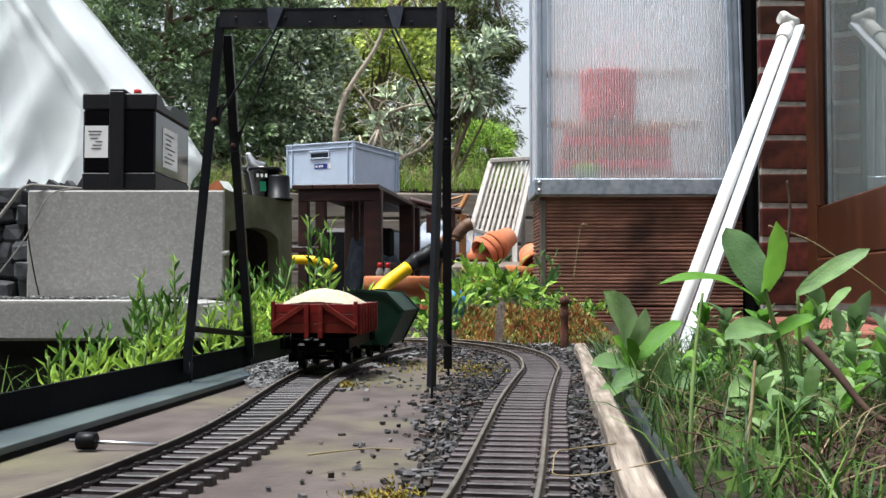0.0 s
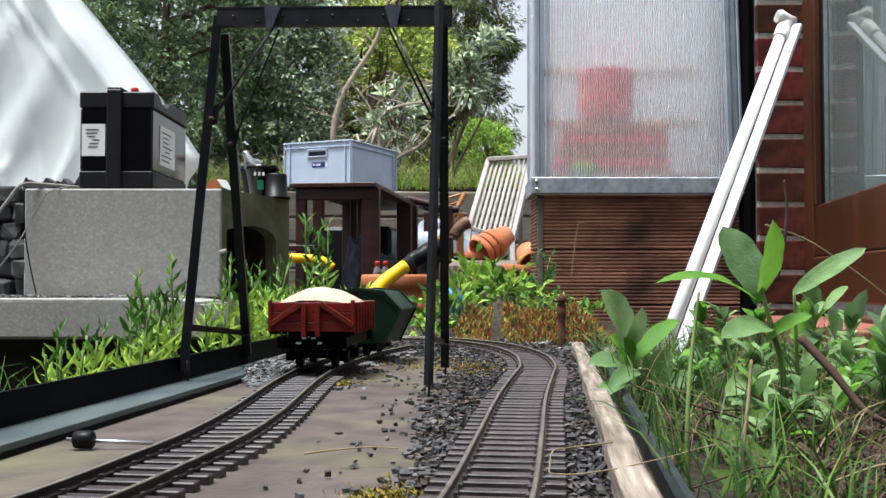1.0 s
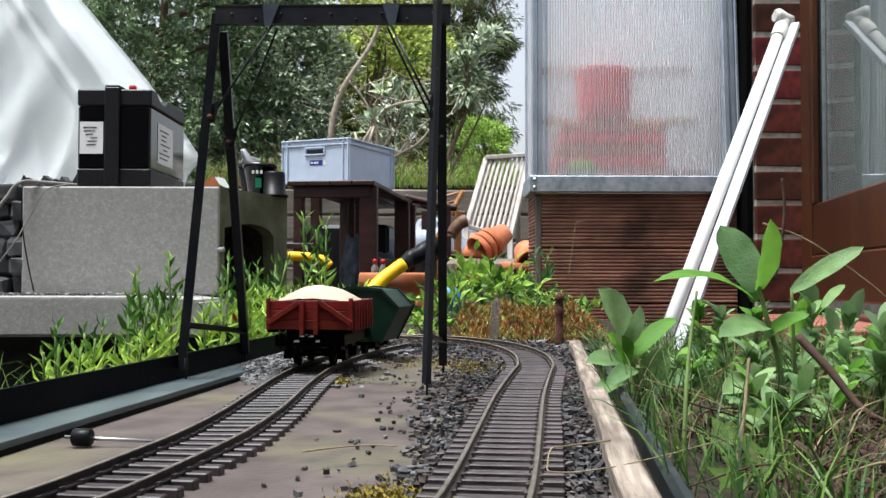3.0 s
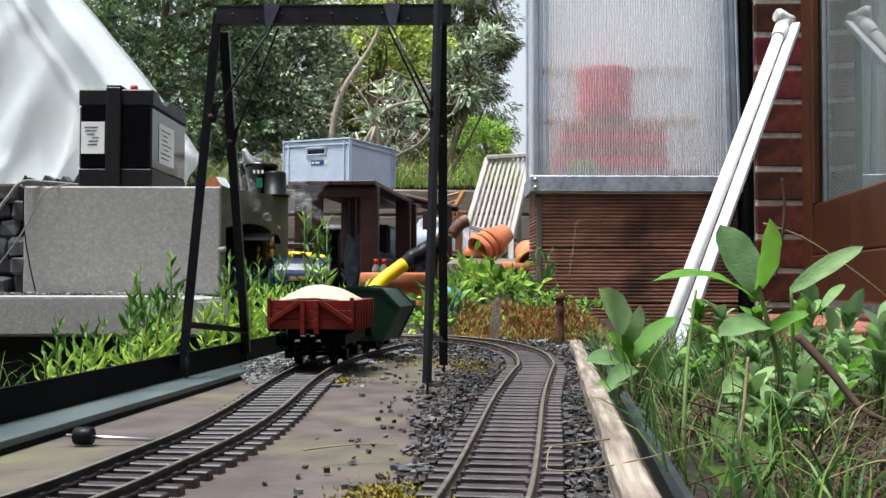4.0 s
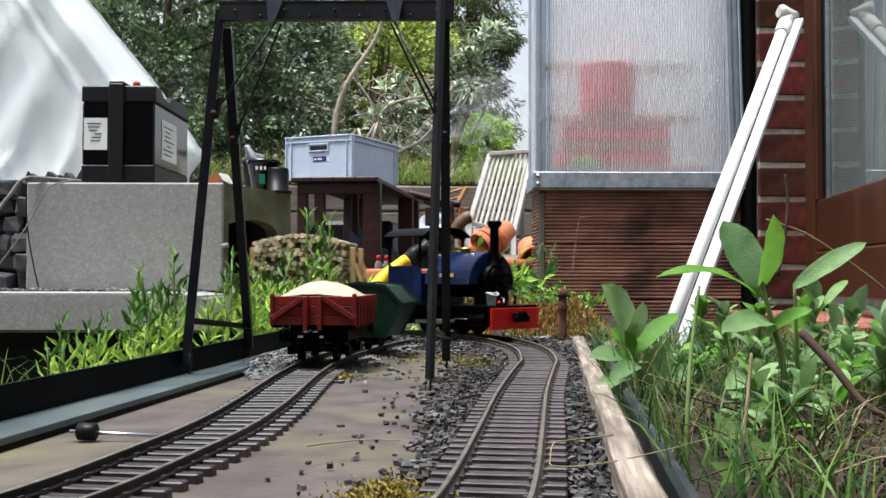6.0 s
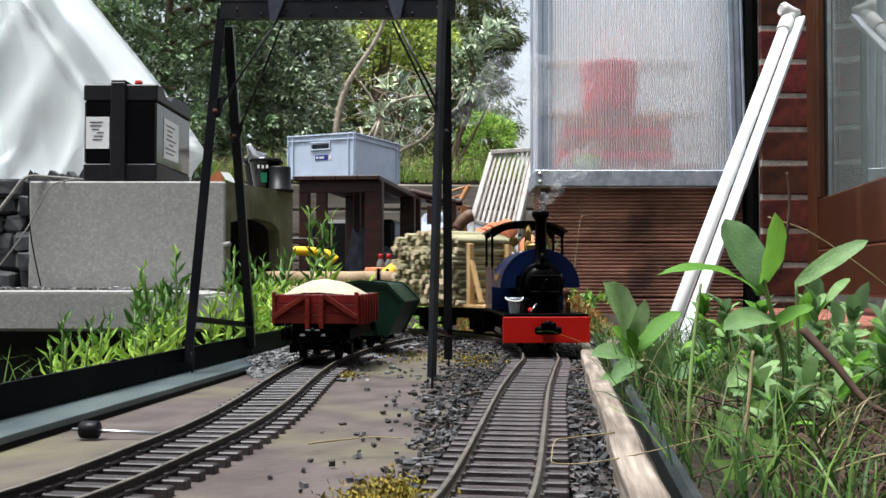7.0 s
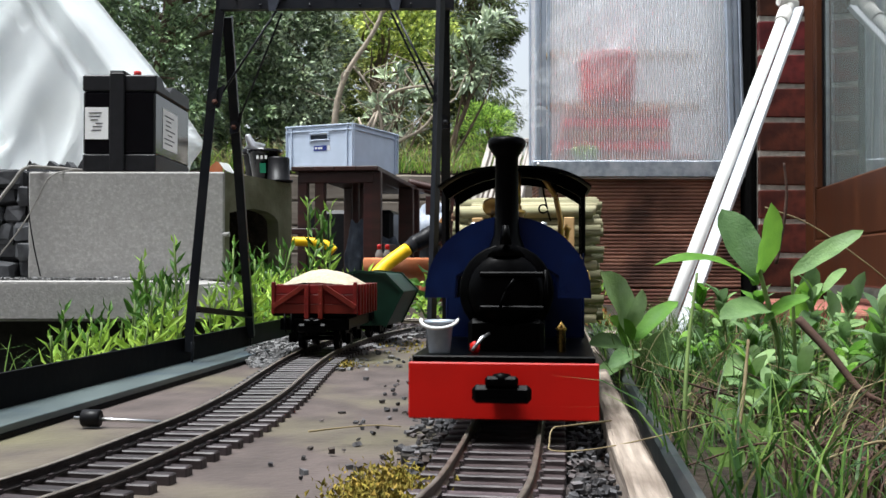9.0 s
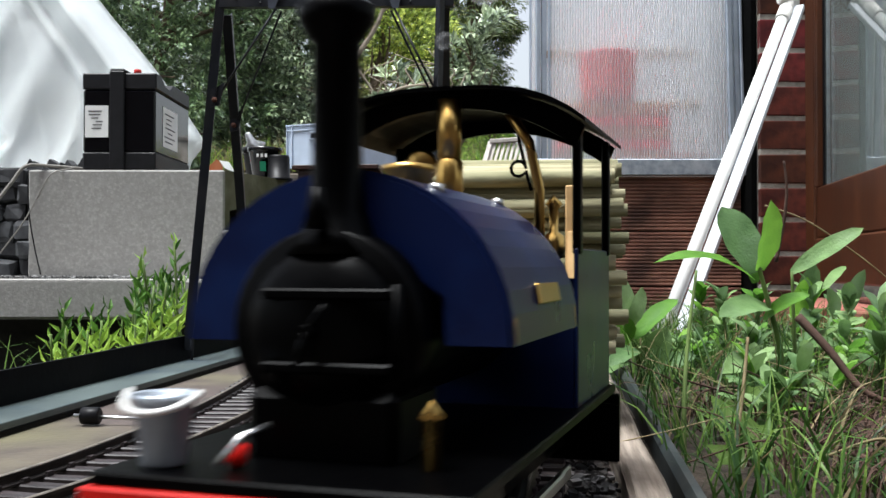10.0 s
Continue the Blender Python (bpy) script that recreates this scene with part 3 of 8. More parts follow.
def make_ballast():
    rng = np.random.default_rng(4)
    pts, sizes = [], []
    # between the sleepers and on both shoulders of the line
    for s, u in zip(rng.uniform(0.45, 3.0, 20000), rng.normal(0, 0.062, 20000)):
        c, h = MAIN.at(s), MAIN.heading(s)
        x, y = c.x + u * math.cos(h), c.y + u * math.sin(h)
        left = 0.047 + 0.11 * (y - 0.6) - 0.02 * noise.noise(Vector((y * 14, 2, 0))) if y < 1.4 else 0.135
        if u < -left - 0.012 and rng.random() < 0.985 or u > 0.135 or x > 0.094 + 0.107 * (y - 0.48):
            continue
        inner = abs(u) < 0.041
        z = rng.uniform(-0.0095, -0.0045) if inner else rng.uniform(-0.004, 0.004)
        pts.append((x, y, z + c.z))
        sizes.append(rng.uniform(0.0045, 0.008) if inner else rng.uniform(0.0035, 0.0078))
    tagged(new("ballast", pebble_mesh("ballast", np.array(pts), sizes, M["stone_dark"], rng)), "dark grey crushed stone ballast beside the rails", "ballast", kind="stuff")
    # loose chips on the slab
    pts, sizes = [], []
    for _ in range(110):
        y = rng.uniform(0.42, 1.3)
        edge = 0.0 + 0.06 * (y - 0.8)
        x = edge - abs(rng.normal(0, 0.035)) - 0.005
        if x > -0.11:
            pts.append((x, y, 0.0015))
            sizes.append(rng.uniform(0.0022, 0.0055))
    tagged(new("loose_chips", pebble_mesh("loose_chips", np.array(pts), sizes, M["stone_dark"], rng)), "scattered dark stone chips on the slab", "gravel", kind="stuff")
    # a heap of lighter gravel against the siding
    pts, sizes = [], []
    for _ in range(3600):
        y = rng.uniform(1.14, 1.5)
        x0, x1 = -0.295 + 0.12 * (y - 1.1) + 0.016, -0.198 + 0.03 * (y - 1.15)
        u = rng.random()
        t = (y - 1.14) / 0.36
        if u < 0.75 - 1.6 * t or rng.random() < 0.1:
            continue
        pts.append((x0 + (x1 - x0) * u, y, rng.uniform(0, 0.013) * min(1, t * 4) * (1 - abs(u - 0.4) * 0.7)))
        sizes.append(rng.uniform(0.004, 0.0085))
    for _ in range(260):
        y = rng.uniform(1.1, 1.75)
        x = -0.10 + rng.normal(0, 0.035) + 0.1 * (y - 1.3)
        pts.append((x, y, rng.uniform(-0.003, 0.003)))
        sizes.append(rng.uniform(0.003, 0.009))
    tagged(new("gravel_heap", pebble_mesh("gravel_heap", np.array(pts), sizes, M["stone_grey"], rng)), "light grey gravel heaped along the siding", "gravel", kind="stuff")
    # pale pebbles on the earth round the curve
    pts = [(rng.uniform(-0.1, 0.26), rng.uniform(1.6, 2.1), rng.uniform(0.001, 0.006)) for _ in range(300)]
    tagged(new("pebbles", pebble_mesh("pebbles", np.array(pts), rng.uniform(0.003, 0.012, len(pts)), M["stone_grey"], rng)), "small pale pebbles strewn on brown earth", "gravel", kind="stuff")


make_ballast()


# ---- steel edge along the slab ----
def make_edge():
    edge = thing("steel_edge", "black steel angle with greenish flat flange along the slab", "edging", kind="structure")

    def run(name, prof, material, label=""):
        bm = bmesh.new()
        bm_prism(bm, prof, 0.25, 1.75)
        for v in bm.verts:
            v.co.x += -0.328 + 0.118 * (v.co.y - 0.745)
        part(name, bm, material, edge, label)
    run("web", [(-0.004, -0.035), (-0.004, 0.036), (0.0, 0.036), (0.0, -0.035)], M["black_steel"])
    run("flange", [(0.0005, 0.004), (0.0005, 0.0095), (0.044, 0.0095), (0.0445, 0.009), (0.0445, 0.0045), (0.044, 0.004)], M["green_strip"], "greenish painted flat flange")
    run("flange_foot", [(0.036, 0.0005), (0.036, 0.0039), (0.0455, 0.0039), (0.0455, 0.0005)], M["black_steel"])


make_edge()


# ---- timber and plastic edging beside the bed ----
def make_edging():
    lean = math.atan2(0.134, 1.22)
    bm = bmesh.new()
    bm_box(bm, (0, 0.62, 0.004), (0.0185, 1.36, 0.026), bevel=0.0025)
    bmesh.ops.subdivide_edges(bm, edges=[e for e in bm.edges if abs(e.verts[0].co.y - e.verts[1].co.y) > 0.5], cuts=24)
    for v in bm.verts:
        v.co.x += 0.0018 * noise.noise(Vector((v.co.y * 9, v.co.x * 60, 0)))
        v.co.z += 0.0016 * noise.noise(Vector((v.co.y * 14, v.co.x * 90, 5)))
    tagged(part("timber_edging", bm, M["timber"], None, m=Matrix.Translation((0.091, 0.42, 0)) @ Matrix.Rotation(-lean, 4, "Z")), "weathered pale timber batten edging the planting bed", "edging")
    bm = bmesh.new()
    bm_prism(bm, [(0.0, -0.05), (-0.001, 0.010), (0.002, 0.014), (0.006, 0.014), (0.009, 0.009), (0.010, -0.05)], -0.1, 1.42)
    tagged(part("bed_edging", bm, M["edging"], None, m=Matrix.Translation((0.107, 0.40, 0)) @ Matrix.Rotation(-lean - 0.008, 4, "Z")), "dark plastic edging strip along the planting bed", "edging")
    bm = bmesh.new()
    bm_box(bm, (0, 0, 0), (0.03, 0.12, 0.02), bevel=0.003)
    tagged(part("wood_block", bm, M["timber"], None, m=pose(0.268, 1.62, 0.0, 0, 0, -12)), "short weathered wooden block beside the edging", "wood block")


make_edging()


# ---- concrete trough with a tunnel mouth, on its slab ----
NEARER = Matrix.Translation((0, 0, 0.118)) @ Matrix.Scale(0.735, 4) @ Matrix.Translation((0, 0, -0.118))


def bring(names):
    """Scales things of the trough's group about the camera's eye, to fit its view."""
    for ob in [o for o in scene.objects if o.parent is None and o.name.split(".")[0] in names and not o.get("brought")]:
        ob.matrix_basis = NEARER @ ob.matrix_basis
        ob["brought"] = 1


def make_trough():
    t = thing("concrete_trough", "grey rough cast concrete trough with an arched tunnel opening", "planter")
    bm = bmesh.new()
    bm_box(bm, (-0.765, 2.44, 0.212), (0.475, 0.04, 0.262), bevel=0.004)
    part("front_wall", bm, M["concrete"], t)
    # wing with the arch, turned away
    a, b = Vector((-0.528, 2.425, 0)), Vector((-0.405, 2.69, 0))
    long = (b - a).length
    turn = Matrix.Translation(a) @ Matrix.Rotation(math.atan2(b.y - a.y, b.x - a.x), 4, "Z")
    bm = bmesh.new()
    ztop, zb = 0.343, -0.05
    arch = [(0.02, zb), (0.02, 0.245)] + [(0.02 + 0.105 + 0.105 * math.sin(u), 0.225 + 0.035 * math.cos(u)) for u in (-0.6, 0.0, 0.5, 0.9, 1.25, 1.5)] + [(0.235, 0.15), (0.236, zb)]
    poly = [(0.0, zb)] + arch + [(long, zb), (long, ztop - 0.005), (0.0, ztop)]
    bm_prism(bm, poly, 0.0, 0.035, turn)
    part("tunnel_wall", bm, M["concrete_mossy"], t, "mossy concrete wall with a dark arched opening")
    # back wall in dark soil colour, standing in for shade inside the tunnel
    bm = bmesh.new()
    bm_box(bm, (-0.94, 2.81, 0.13), (1.0, 0.03, 0.42), bevel=0.004)
    part("back_wall", bm, M["soil"], t)
    bm = bmesh.new()
    bm_prism(bm, [(-1.0, 2.46), (-0.53, 2.46), (-0.43, 2.69), (-0.44, 2.80), (-1.0, 2.80)], 0.315, 0.335, Matrix(((1, 0, 0, 0), (0, 0, 1, 0), (0, 1, 0, 0), (0, 0, 0, 1))))
    part("cover", bm, M["concrete"], t)
    bm = bmesh.new()
    bm_tube(bm, [(-0.532, 2.424, 0.19), (-0.515, 2.424, 0.192)], 0.006)
    part("pin", bm, M["concrete"], t)
    bm = bmesh.new()
    bm_prism(bm, [(-1.7, -0.005), (-1.7, 0.080), (-0.56, 0.080), (-0.515, 0.074), (-0.50, 0.03), (-0.502, -0.005)], 2.16, 2.72)
    bmesh.ops.bevel(bm, geom=[e for e in bm.edges if e.calc_length() > 0.5], offset=0.006, segments=2, affect="EDGES")
    tagged(part("concrete_step", bm, M["concrete"], None), "thick worn concrete slab under the trough", "slab")
    # dark block added where the void below the slab lies in shade
    bm = bmesh.new()
    bm_box(bm, (-1.1, 2.40, -0.14), (1.1, 0.16, 0.26), bevel=0.004)
    tagged(part("step_footing", bm, M["dark_slate"], None), "dark block added for the shaded void under the concrete slab", "footing")


make_trough()
bring(("concrete_trough", "concrete_step", "step_footing"))


# ---- decking planter with a small greenhouse on it ----
def make_planter():
    x0, x1, y0, y1, top = 0.262, 0.80, 2.66, 2.85, 0.357
    p = thing("wooden_planter", "brown planter box clad in grooved decking boards", "planter")
    groove = 15

    def board(w, h):
        bm = bmesh.new()
        prof = [(0.0, 0.0)]
        for i in range(groove):
            a, b = i * h / groove, (i + 1) * h / groove
            prof += [(0.0, a + 0.0012), (-0.0032, a + 0.003), (-0.0032, b - 0.003), (0.0, b - 0.0012)]
        prof += [(0.0, h), (0.024, h), (0.024, 0.0)]
        a = [bm.verts.new((0, y, z)) for y, z in prof]
        b = [bm.verts.new((w, y, z)) for y, z in prof]
        for i in range(len(prof)):
            j = (i + 1) % len(prof)
            bm.faces.new((a[i], a[j], b[j], b[i]))
        bm.faces.new(a)
        bm.faces.new(list(reversed(b)))
        return mesh_of("deck_board", bm, M["decking"])
    me = board(x1 - x0 - 0.02, 0.143)
    for i in range(4):
        part("deck_board", me, None, p, m=pose(x0 + 0.012, y0, top - 0.008 - 0.1465 * (i + 1) + 0.003))
    me = board(y1 - y0, 0.143)
    for i in range(4):
        part("deck_board", me, None, p, m=pose(x0 - 0.004, y1, top - 0.008 - 0.1465 * (i + 1) + 0.003, 0, 0, -90))
    bm = bmesh.new()
    bm_box(bm, (x0 + 0.003, y0 + 0.02, 0.05), (0.016, 0.05, 0.58), bevel=0.002)
    part("corner_post", bm, M["deck_post"], p, "grey weathered corner post")
    bm = bmesh.new()
    bm_box(bm, (0.53, 2.765, 0.03), (0.5, 0.14, 0.5))
    part("filling", bm, M["soil"], p)

    g = thing("greenhouse", "small greenhouse with aluminium frame and ribbed twin-wall panels", "greenhouse")
    zt = 1.55
    gx0, gx1 = 0.247, 0.806
    bm = bmesh.new()
    bm_box(bm, ((gx0 + gx1) / 2, y0 - 0.012, 0.372), (gx1 - gx0 + 0.015, 0.03, 0.043), bevel=0.002)
    part("base_rail", bm, M["zinc"], g, "galvanised base rail with bolts")
    bm = bmesh.new()
    bm_box(bm, (gx0 + 0.004, (y0 + y1) / 2, 0.372), (0.02, y1 - y0, 0.043), bevel=0.002)
    part("base_rail", bm, M["zinc"], g)
    for z in (0.362, 0.383):
        bm = bmesh.new()
        bm_lathe(bm, [(0.0055, 0), (0.005, 0.002), (0.0, 0.003)], 8, Matrix.Translation((gx0 + 0.006, y0 - 0.027, z)) @ Matrix.Rotation(radians(90), 4, "X"))
        part("bolt", bm, M["steel"], g)
    for cx, w, dy in ((gx0 + 0.006, 0.012, 0.0), (gx0 + 0.022, 0.014, 0.004), (gx0 + 0.036, 0.007, 0.0), (0.768, 0.014, 0.0), (0.786, 0.013, 0.004), (0.798, 0.008, 0.0)):
        bm = bmesh.new()
        lean = -0.012 if cx > 0.7 else 0.0
        bm_box(bm, (0, 0, (zt + 0.394) / 2), (w, 0.022, zt - 0.394), Matrix(), 0.002)
        for v in bm.verts:
            v.co.x += cx + lean * (v.co.z - 0.4) * 2
            v.co.y += y0 - 0.006 + dy
        part("frame_post", bm, M["alu"], g)
    for y in (y1,):
        for cx in (gx0 + 0.01, gx1 - 0.01):
            bm = bmesh.new()
            bm_box(bm, (cx, y, (zt + 0.394) / 2), (0.02, 0.02, zt - 0.394), bevel=0.002)
            part("frame_post", bm, M["alu"], g)
    px0, px1 = 0.290, 0.762

    def panel(name, w, h, m):
        bm = bmesh.new()
        bm_box(bm, (w / 2, 0, h / 2), (w, 0.0012, h))
        ob = part(name, bm, M["poly_sheet"], g, "frosted ribbed polycarbonate panel", m=m)
        ob.visible_shadow = False
        n = int(w / 0.0070)
        verts, faces = [], []
        for i in range(n + 1):
            x = i * w / n
            k = len(verts)
            for z in (0.001, h - 0.001):
                verts += [(x - 0.0008, -0.0012, z), (x + 0.0008, -0.0012, z), (x + 0.0008, -0.005, z), (x - 0.0008, -0.005, z)]
            faces += [(k + a, k + (a + 1) % 4, k + 4 + (a + 1) % 4, k + 4 + a) for a in range(4)]
        part("ribs", raw_mesh("ribs", verts, faces, M["poly_rib"]), None, ob)
    panel("panel", px1 - px0, zt - 0.394, pose(px0, y0, 0.394))
    panel("panel", y1 - y0 - 0.04, zt - 0.394, pose(gx0 + 0.01, y1 - 0.02, 0.394, 0, 0, -90))
    panel("panel", gx1 - gx0 - 0.04, zt - 0.394, pose(gx1 - 0.02, y1, 0.394, 0, 0, 180))
    panel("panel", gx1 - gx0 - 0.02, y1 - y0, pose(gx0 + 0.01, y0, zt, -78, 0, 0))
    # what stands inside
    shelf = thing("plant_shelf", "wooden slatted shelf inside the greenhouse", "shelf")
    for z, yy in ((0.705, 2.80), (0.556, 2.76)):
        bm = bmesh.new()
        bm_box(bm, (0.50, yy, z), (0.42, 0.05, 0.012), bevel=0.002)
        part("slat", bm, M["pine"], shelf)
    bm = bmesh.new()
    bm_lathe(bm, [(0.001, 0.0), (0.068, 0.0), (0.074, 0.04), (0.078, 0.125), (0.080, 0.13), (0.078, 0.134), (0.074, 0.125), (0.0, 0.12)], 24)
    tagged(part("red_bucket", bm, M["bright_red"], None, m=pose(0.455, 2.752, 0.562)), "red plastic bucket on the greenhouse shelf", "bucket")
    for i, z in enumerate((0.395, 0.426, 0.457, 0.488, 0.519)):
        bm = bmesh.new()
        bm_box(bm, (0, 0, 0), (0.31 - 0.008 * i, 0.12, 0.026), bevel=0.004)
        tagged(part("seed_tray", bm, M["bright_red"] if i % 2 else M["terracotta"], None, m=pose(0.462 + 0.003 * i, 2.752, z + 0.013)), "red seed tray in a stack in the greenhouse", "tray", group="stacked seed trays")
    bm = bmesh.new()
    bm_lathe(bm, [(0.001, 0.0), (0.035, 0.0), (0.048, 0.03), (0.04, 0.045), (0.0, 0.05)], 12)
    tagged(part("green_pot", bm, M["herb"], None, m=pose(0.385, 2.715, 0.394)), "green seedlings in the greenhouse", "plant")
    bm = bmesh.new()
    bm_lathe(bm, [(0.001, 0.0), (0.07, 0.0), (0.085, 0.02), (0.08, 0.022), (0.0, 0.01)], 20)
    tagged(part("pot_saucer", bm, M["terracotta"], None, m=pose(0.66, 2.755, 0.394)), "terracotta saucer in the greenhouse", "saucer")


make_planter()


# ---- house corner: brick pier, open glazed door, brick step ----
def make_house():
    x0, x1, y0 = 0.812, 0.939, 2.58
    pier = thing("wall_east", "dark red brick pier with pale mortar joints", "wall", kind="structure")
    bm = bmesh.new()
    bm_box(bm, ((x0 + x1) / 2 + 0.147, y0 + 0.1935, 0.95), (x1 - x0 + 0.284, 0.399, 2.5))
    part("mortar_core", bm, M["mortar"], pier)
    bm = bmesh.new()
    bm_box(bm, (0, 0, 0), (0.120, 0.02, 0.0745), bevel=0.0025)
    for v in bm.verts:
        v.co += Vector([0.0012 * noise.noise(v.co * 60)] * 3)
    head = mesh_of("brick", bm, M["brick"])
    rng = random.Random(3)
    for i in range(22):
        z = -0.1615 + 0.0872 * i
        part("brick", head, None, pier, m=pose(x0 + 0.064, y0 + rng.uniform(0, 0.002), z))
    # added black board: the shade between greenhouse and pier, put in as colour
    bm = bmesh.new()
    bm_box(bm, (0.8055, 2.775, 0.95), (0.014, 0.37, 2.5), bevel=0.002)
    tagged(part("gap_shade_board", bm, M["gap_shade"], None), "black board standing in for the shade in the gap beside the brick pier", "board", kind="structure")
    frame_ob = thing("door_frame", "brown varnished wooden door frame against the brick pier", "door frame", kind="structure")
    bm = bmesh.new()
    bm_box(bm, (0.917, 2.452, 0.9), (0.034, 0.06, 2.3), bevel=0.003)
    part("jamb", bm, M["door_wood"], frame_ob)
    bm = bmesh.new()
    bm_box(bm, (0.912, 2.412, 0.9), (0.018, 0.016, 2.3), bevel=0.003)
    part("stop", bm, M["door_wood"], frame_ob)
    # the open leaf: its local x runs from the hinge toward the viewer
    hinge, end = Vector((0.917, 2.405, 0)), Vector((0.78, 1.50, 0))
    d = (end - hinge).normalized()
    leaf = Matrix.Translation(hinge) @ Matrix.Rotation(math.atan2(d.y, d.x), 4, "Z")
    door = thing("door_1", "open glazed door with brown varnished wood frame", "door", leaf, kind="structure")
    w, zg, zb = 0.85, 0.300, 0.075
    for name, c, s in (("bottom_rail", (w / 2, 0, (zb + 0.178) / 2), (w, 0.045, 0.178 - zb)), ("lower_panel", (w / 2, 0, 0.24), (w, 0.036, 0.122)), ("hinge_stile", (0.012, 0, 1.25), (0.024, 0.046, 1.90)), ("lock_stile", (w - 0.05, 0, 1.25), (0.1, 0.046, 1.90)), ("top_rail", (w / 2, 0, 2.15), (w - 0.16, 0.046, 0.1))):
        bm = bmesh.new()
        bm_box(bm, c, s, bevel=0.004)
        part(name, bm, M["door_wood"], door)
    bm = bmesh.new()
    bm_box(bm, (w / 2 - 0.04, 0, 1.2), (w - 0.13, 0.006, 1.81))
    pane = part("pane", bm, M["glass"], door, "clear glass pane mirroring the garden")
    pane.visible_shadow = False
    for k in range(3):
        bm = bmesh.new()
        bm_box(bm, (0.028 + 0.008 * k, 0.006 + 0.004 * k, 1.2), (0.003, 0.028 - 0.006 * k, 1.8))
        part("glazing_bead", bm, M["zinc"] if k == 1 else M["black_plastic"], door)
    step = thing("brick_step", "red brick paved doorstep", "step", kind="structure")
    bm = bmesh.new()
    bm_box(bm, (1.02, 1.95, -0.03), (0.56, 1.0, 0.12))
    part("bedding", bm, M["mortar"], step)
    bm = bmesh.new()
    bm_box(bm, (0, 0, 0), (0.21, 0.048, 0.05), bevel=0.003)
    me = mesh_of("paver", bm, M["paver"])
    for j in range(19):
        for i in range(3):
            part("paver", me, None, step, m=pose(0.80 + 0.22 * i + (0.05 if j % 2 else 0), 1.47 + 0.053 * j, 0.012))
    # inside of the house: walls added behind the glass, one pale to brighten it
    bm = bmesh.new()
    bm_box(bm, (1.75, 2.05, 1.0), (0.1, 2.2, 2.6))
    tagged(part("wall_inside", bm, M["pane_backing"], None), "plain wall added inside the house, pale grey-green to brighten the glass", "wall", kind="structure")
    bm = bmesh.new()
    bm_box(bm, (1.6, 2.75, 1.0), (1.15, 0.1, 2.6))
    tagged(part("wall_return", bm, M["house_wall"], None), "dark brick wall behind the door", "wall", kind="structure")
    # an unseen wall added behind the viewer to hold back sky light
    bm = bmesh.new()
    bm_box(bm, (0.0, -2.8, 1.4), (9.0, 0.15, 3.2))
    tagged(part("wall_south", bm, M["house_wall"], None), "unseen plain dark wall added behind the viewer to cut sky light", "wall", kind="structure")


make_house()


def make_pipes():
    a, b = Vector((0.3755, 1.76, -0.036)), Vector((0.8175, 2.37, 0.728))
    d = (b - a).normalized()
    t = thing("drain_pipe", "white plastic pipe leaning on the brick pier with grey elbow", "pipe")
    bm = bmesh.new()
    bm_tube(bm, [a, a + d * 0.4, b], 0.0128, 16)
    part("tube", bm, M["pvc"], t)
    bm = bmesh.new()
    bm_tube(bm, [b - d * 0.055, b - d * 0.05, b - d * 0.01], [0.0155, 0.0162, 0.0162], 16)
    part("socket", bm, M["pvc_grey"], t)
    bm = bmesh.new()
    e = b + d * 0.02
    bm_tube(bm, [e + Vector((-0.025, -0.012, 0.008)), e + Vector((-0.021, -0.012, 0.008)), e, e + Vector((0.018, 0.01, -0.003)), e + Vector((0.021, 0.01, -0.004))], [0.013, 0.0165, 0.017, 0.0165, 0.013], 14)
    bm_tube(bm, [b - d * 0.02, e], 0.015, 12)
    part("elbow", bm, M["pvc_grey"], t)
    side = Vector((0.0252, -0.006, -0.0095))
    bm = bmesh.new()
    c = (a + b) / 2 + side
    turn = d.to_track_quat("Z", "Y").to_matrix().to_4x4()
    bm_box(bm, c + d * 0.004, (0.0235, 0.012, (b - a).length + 0.02), turn, 0.0015)
    tagged(part("white_bar", bm, M["white_bar"], None), "flat white metal bar leaning beside the pipe", "bar")


make_pipes()


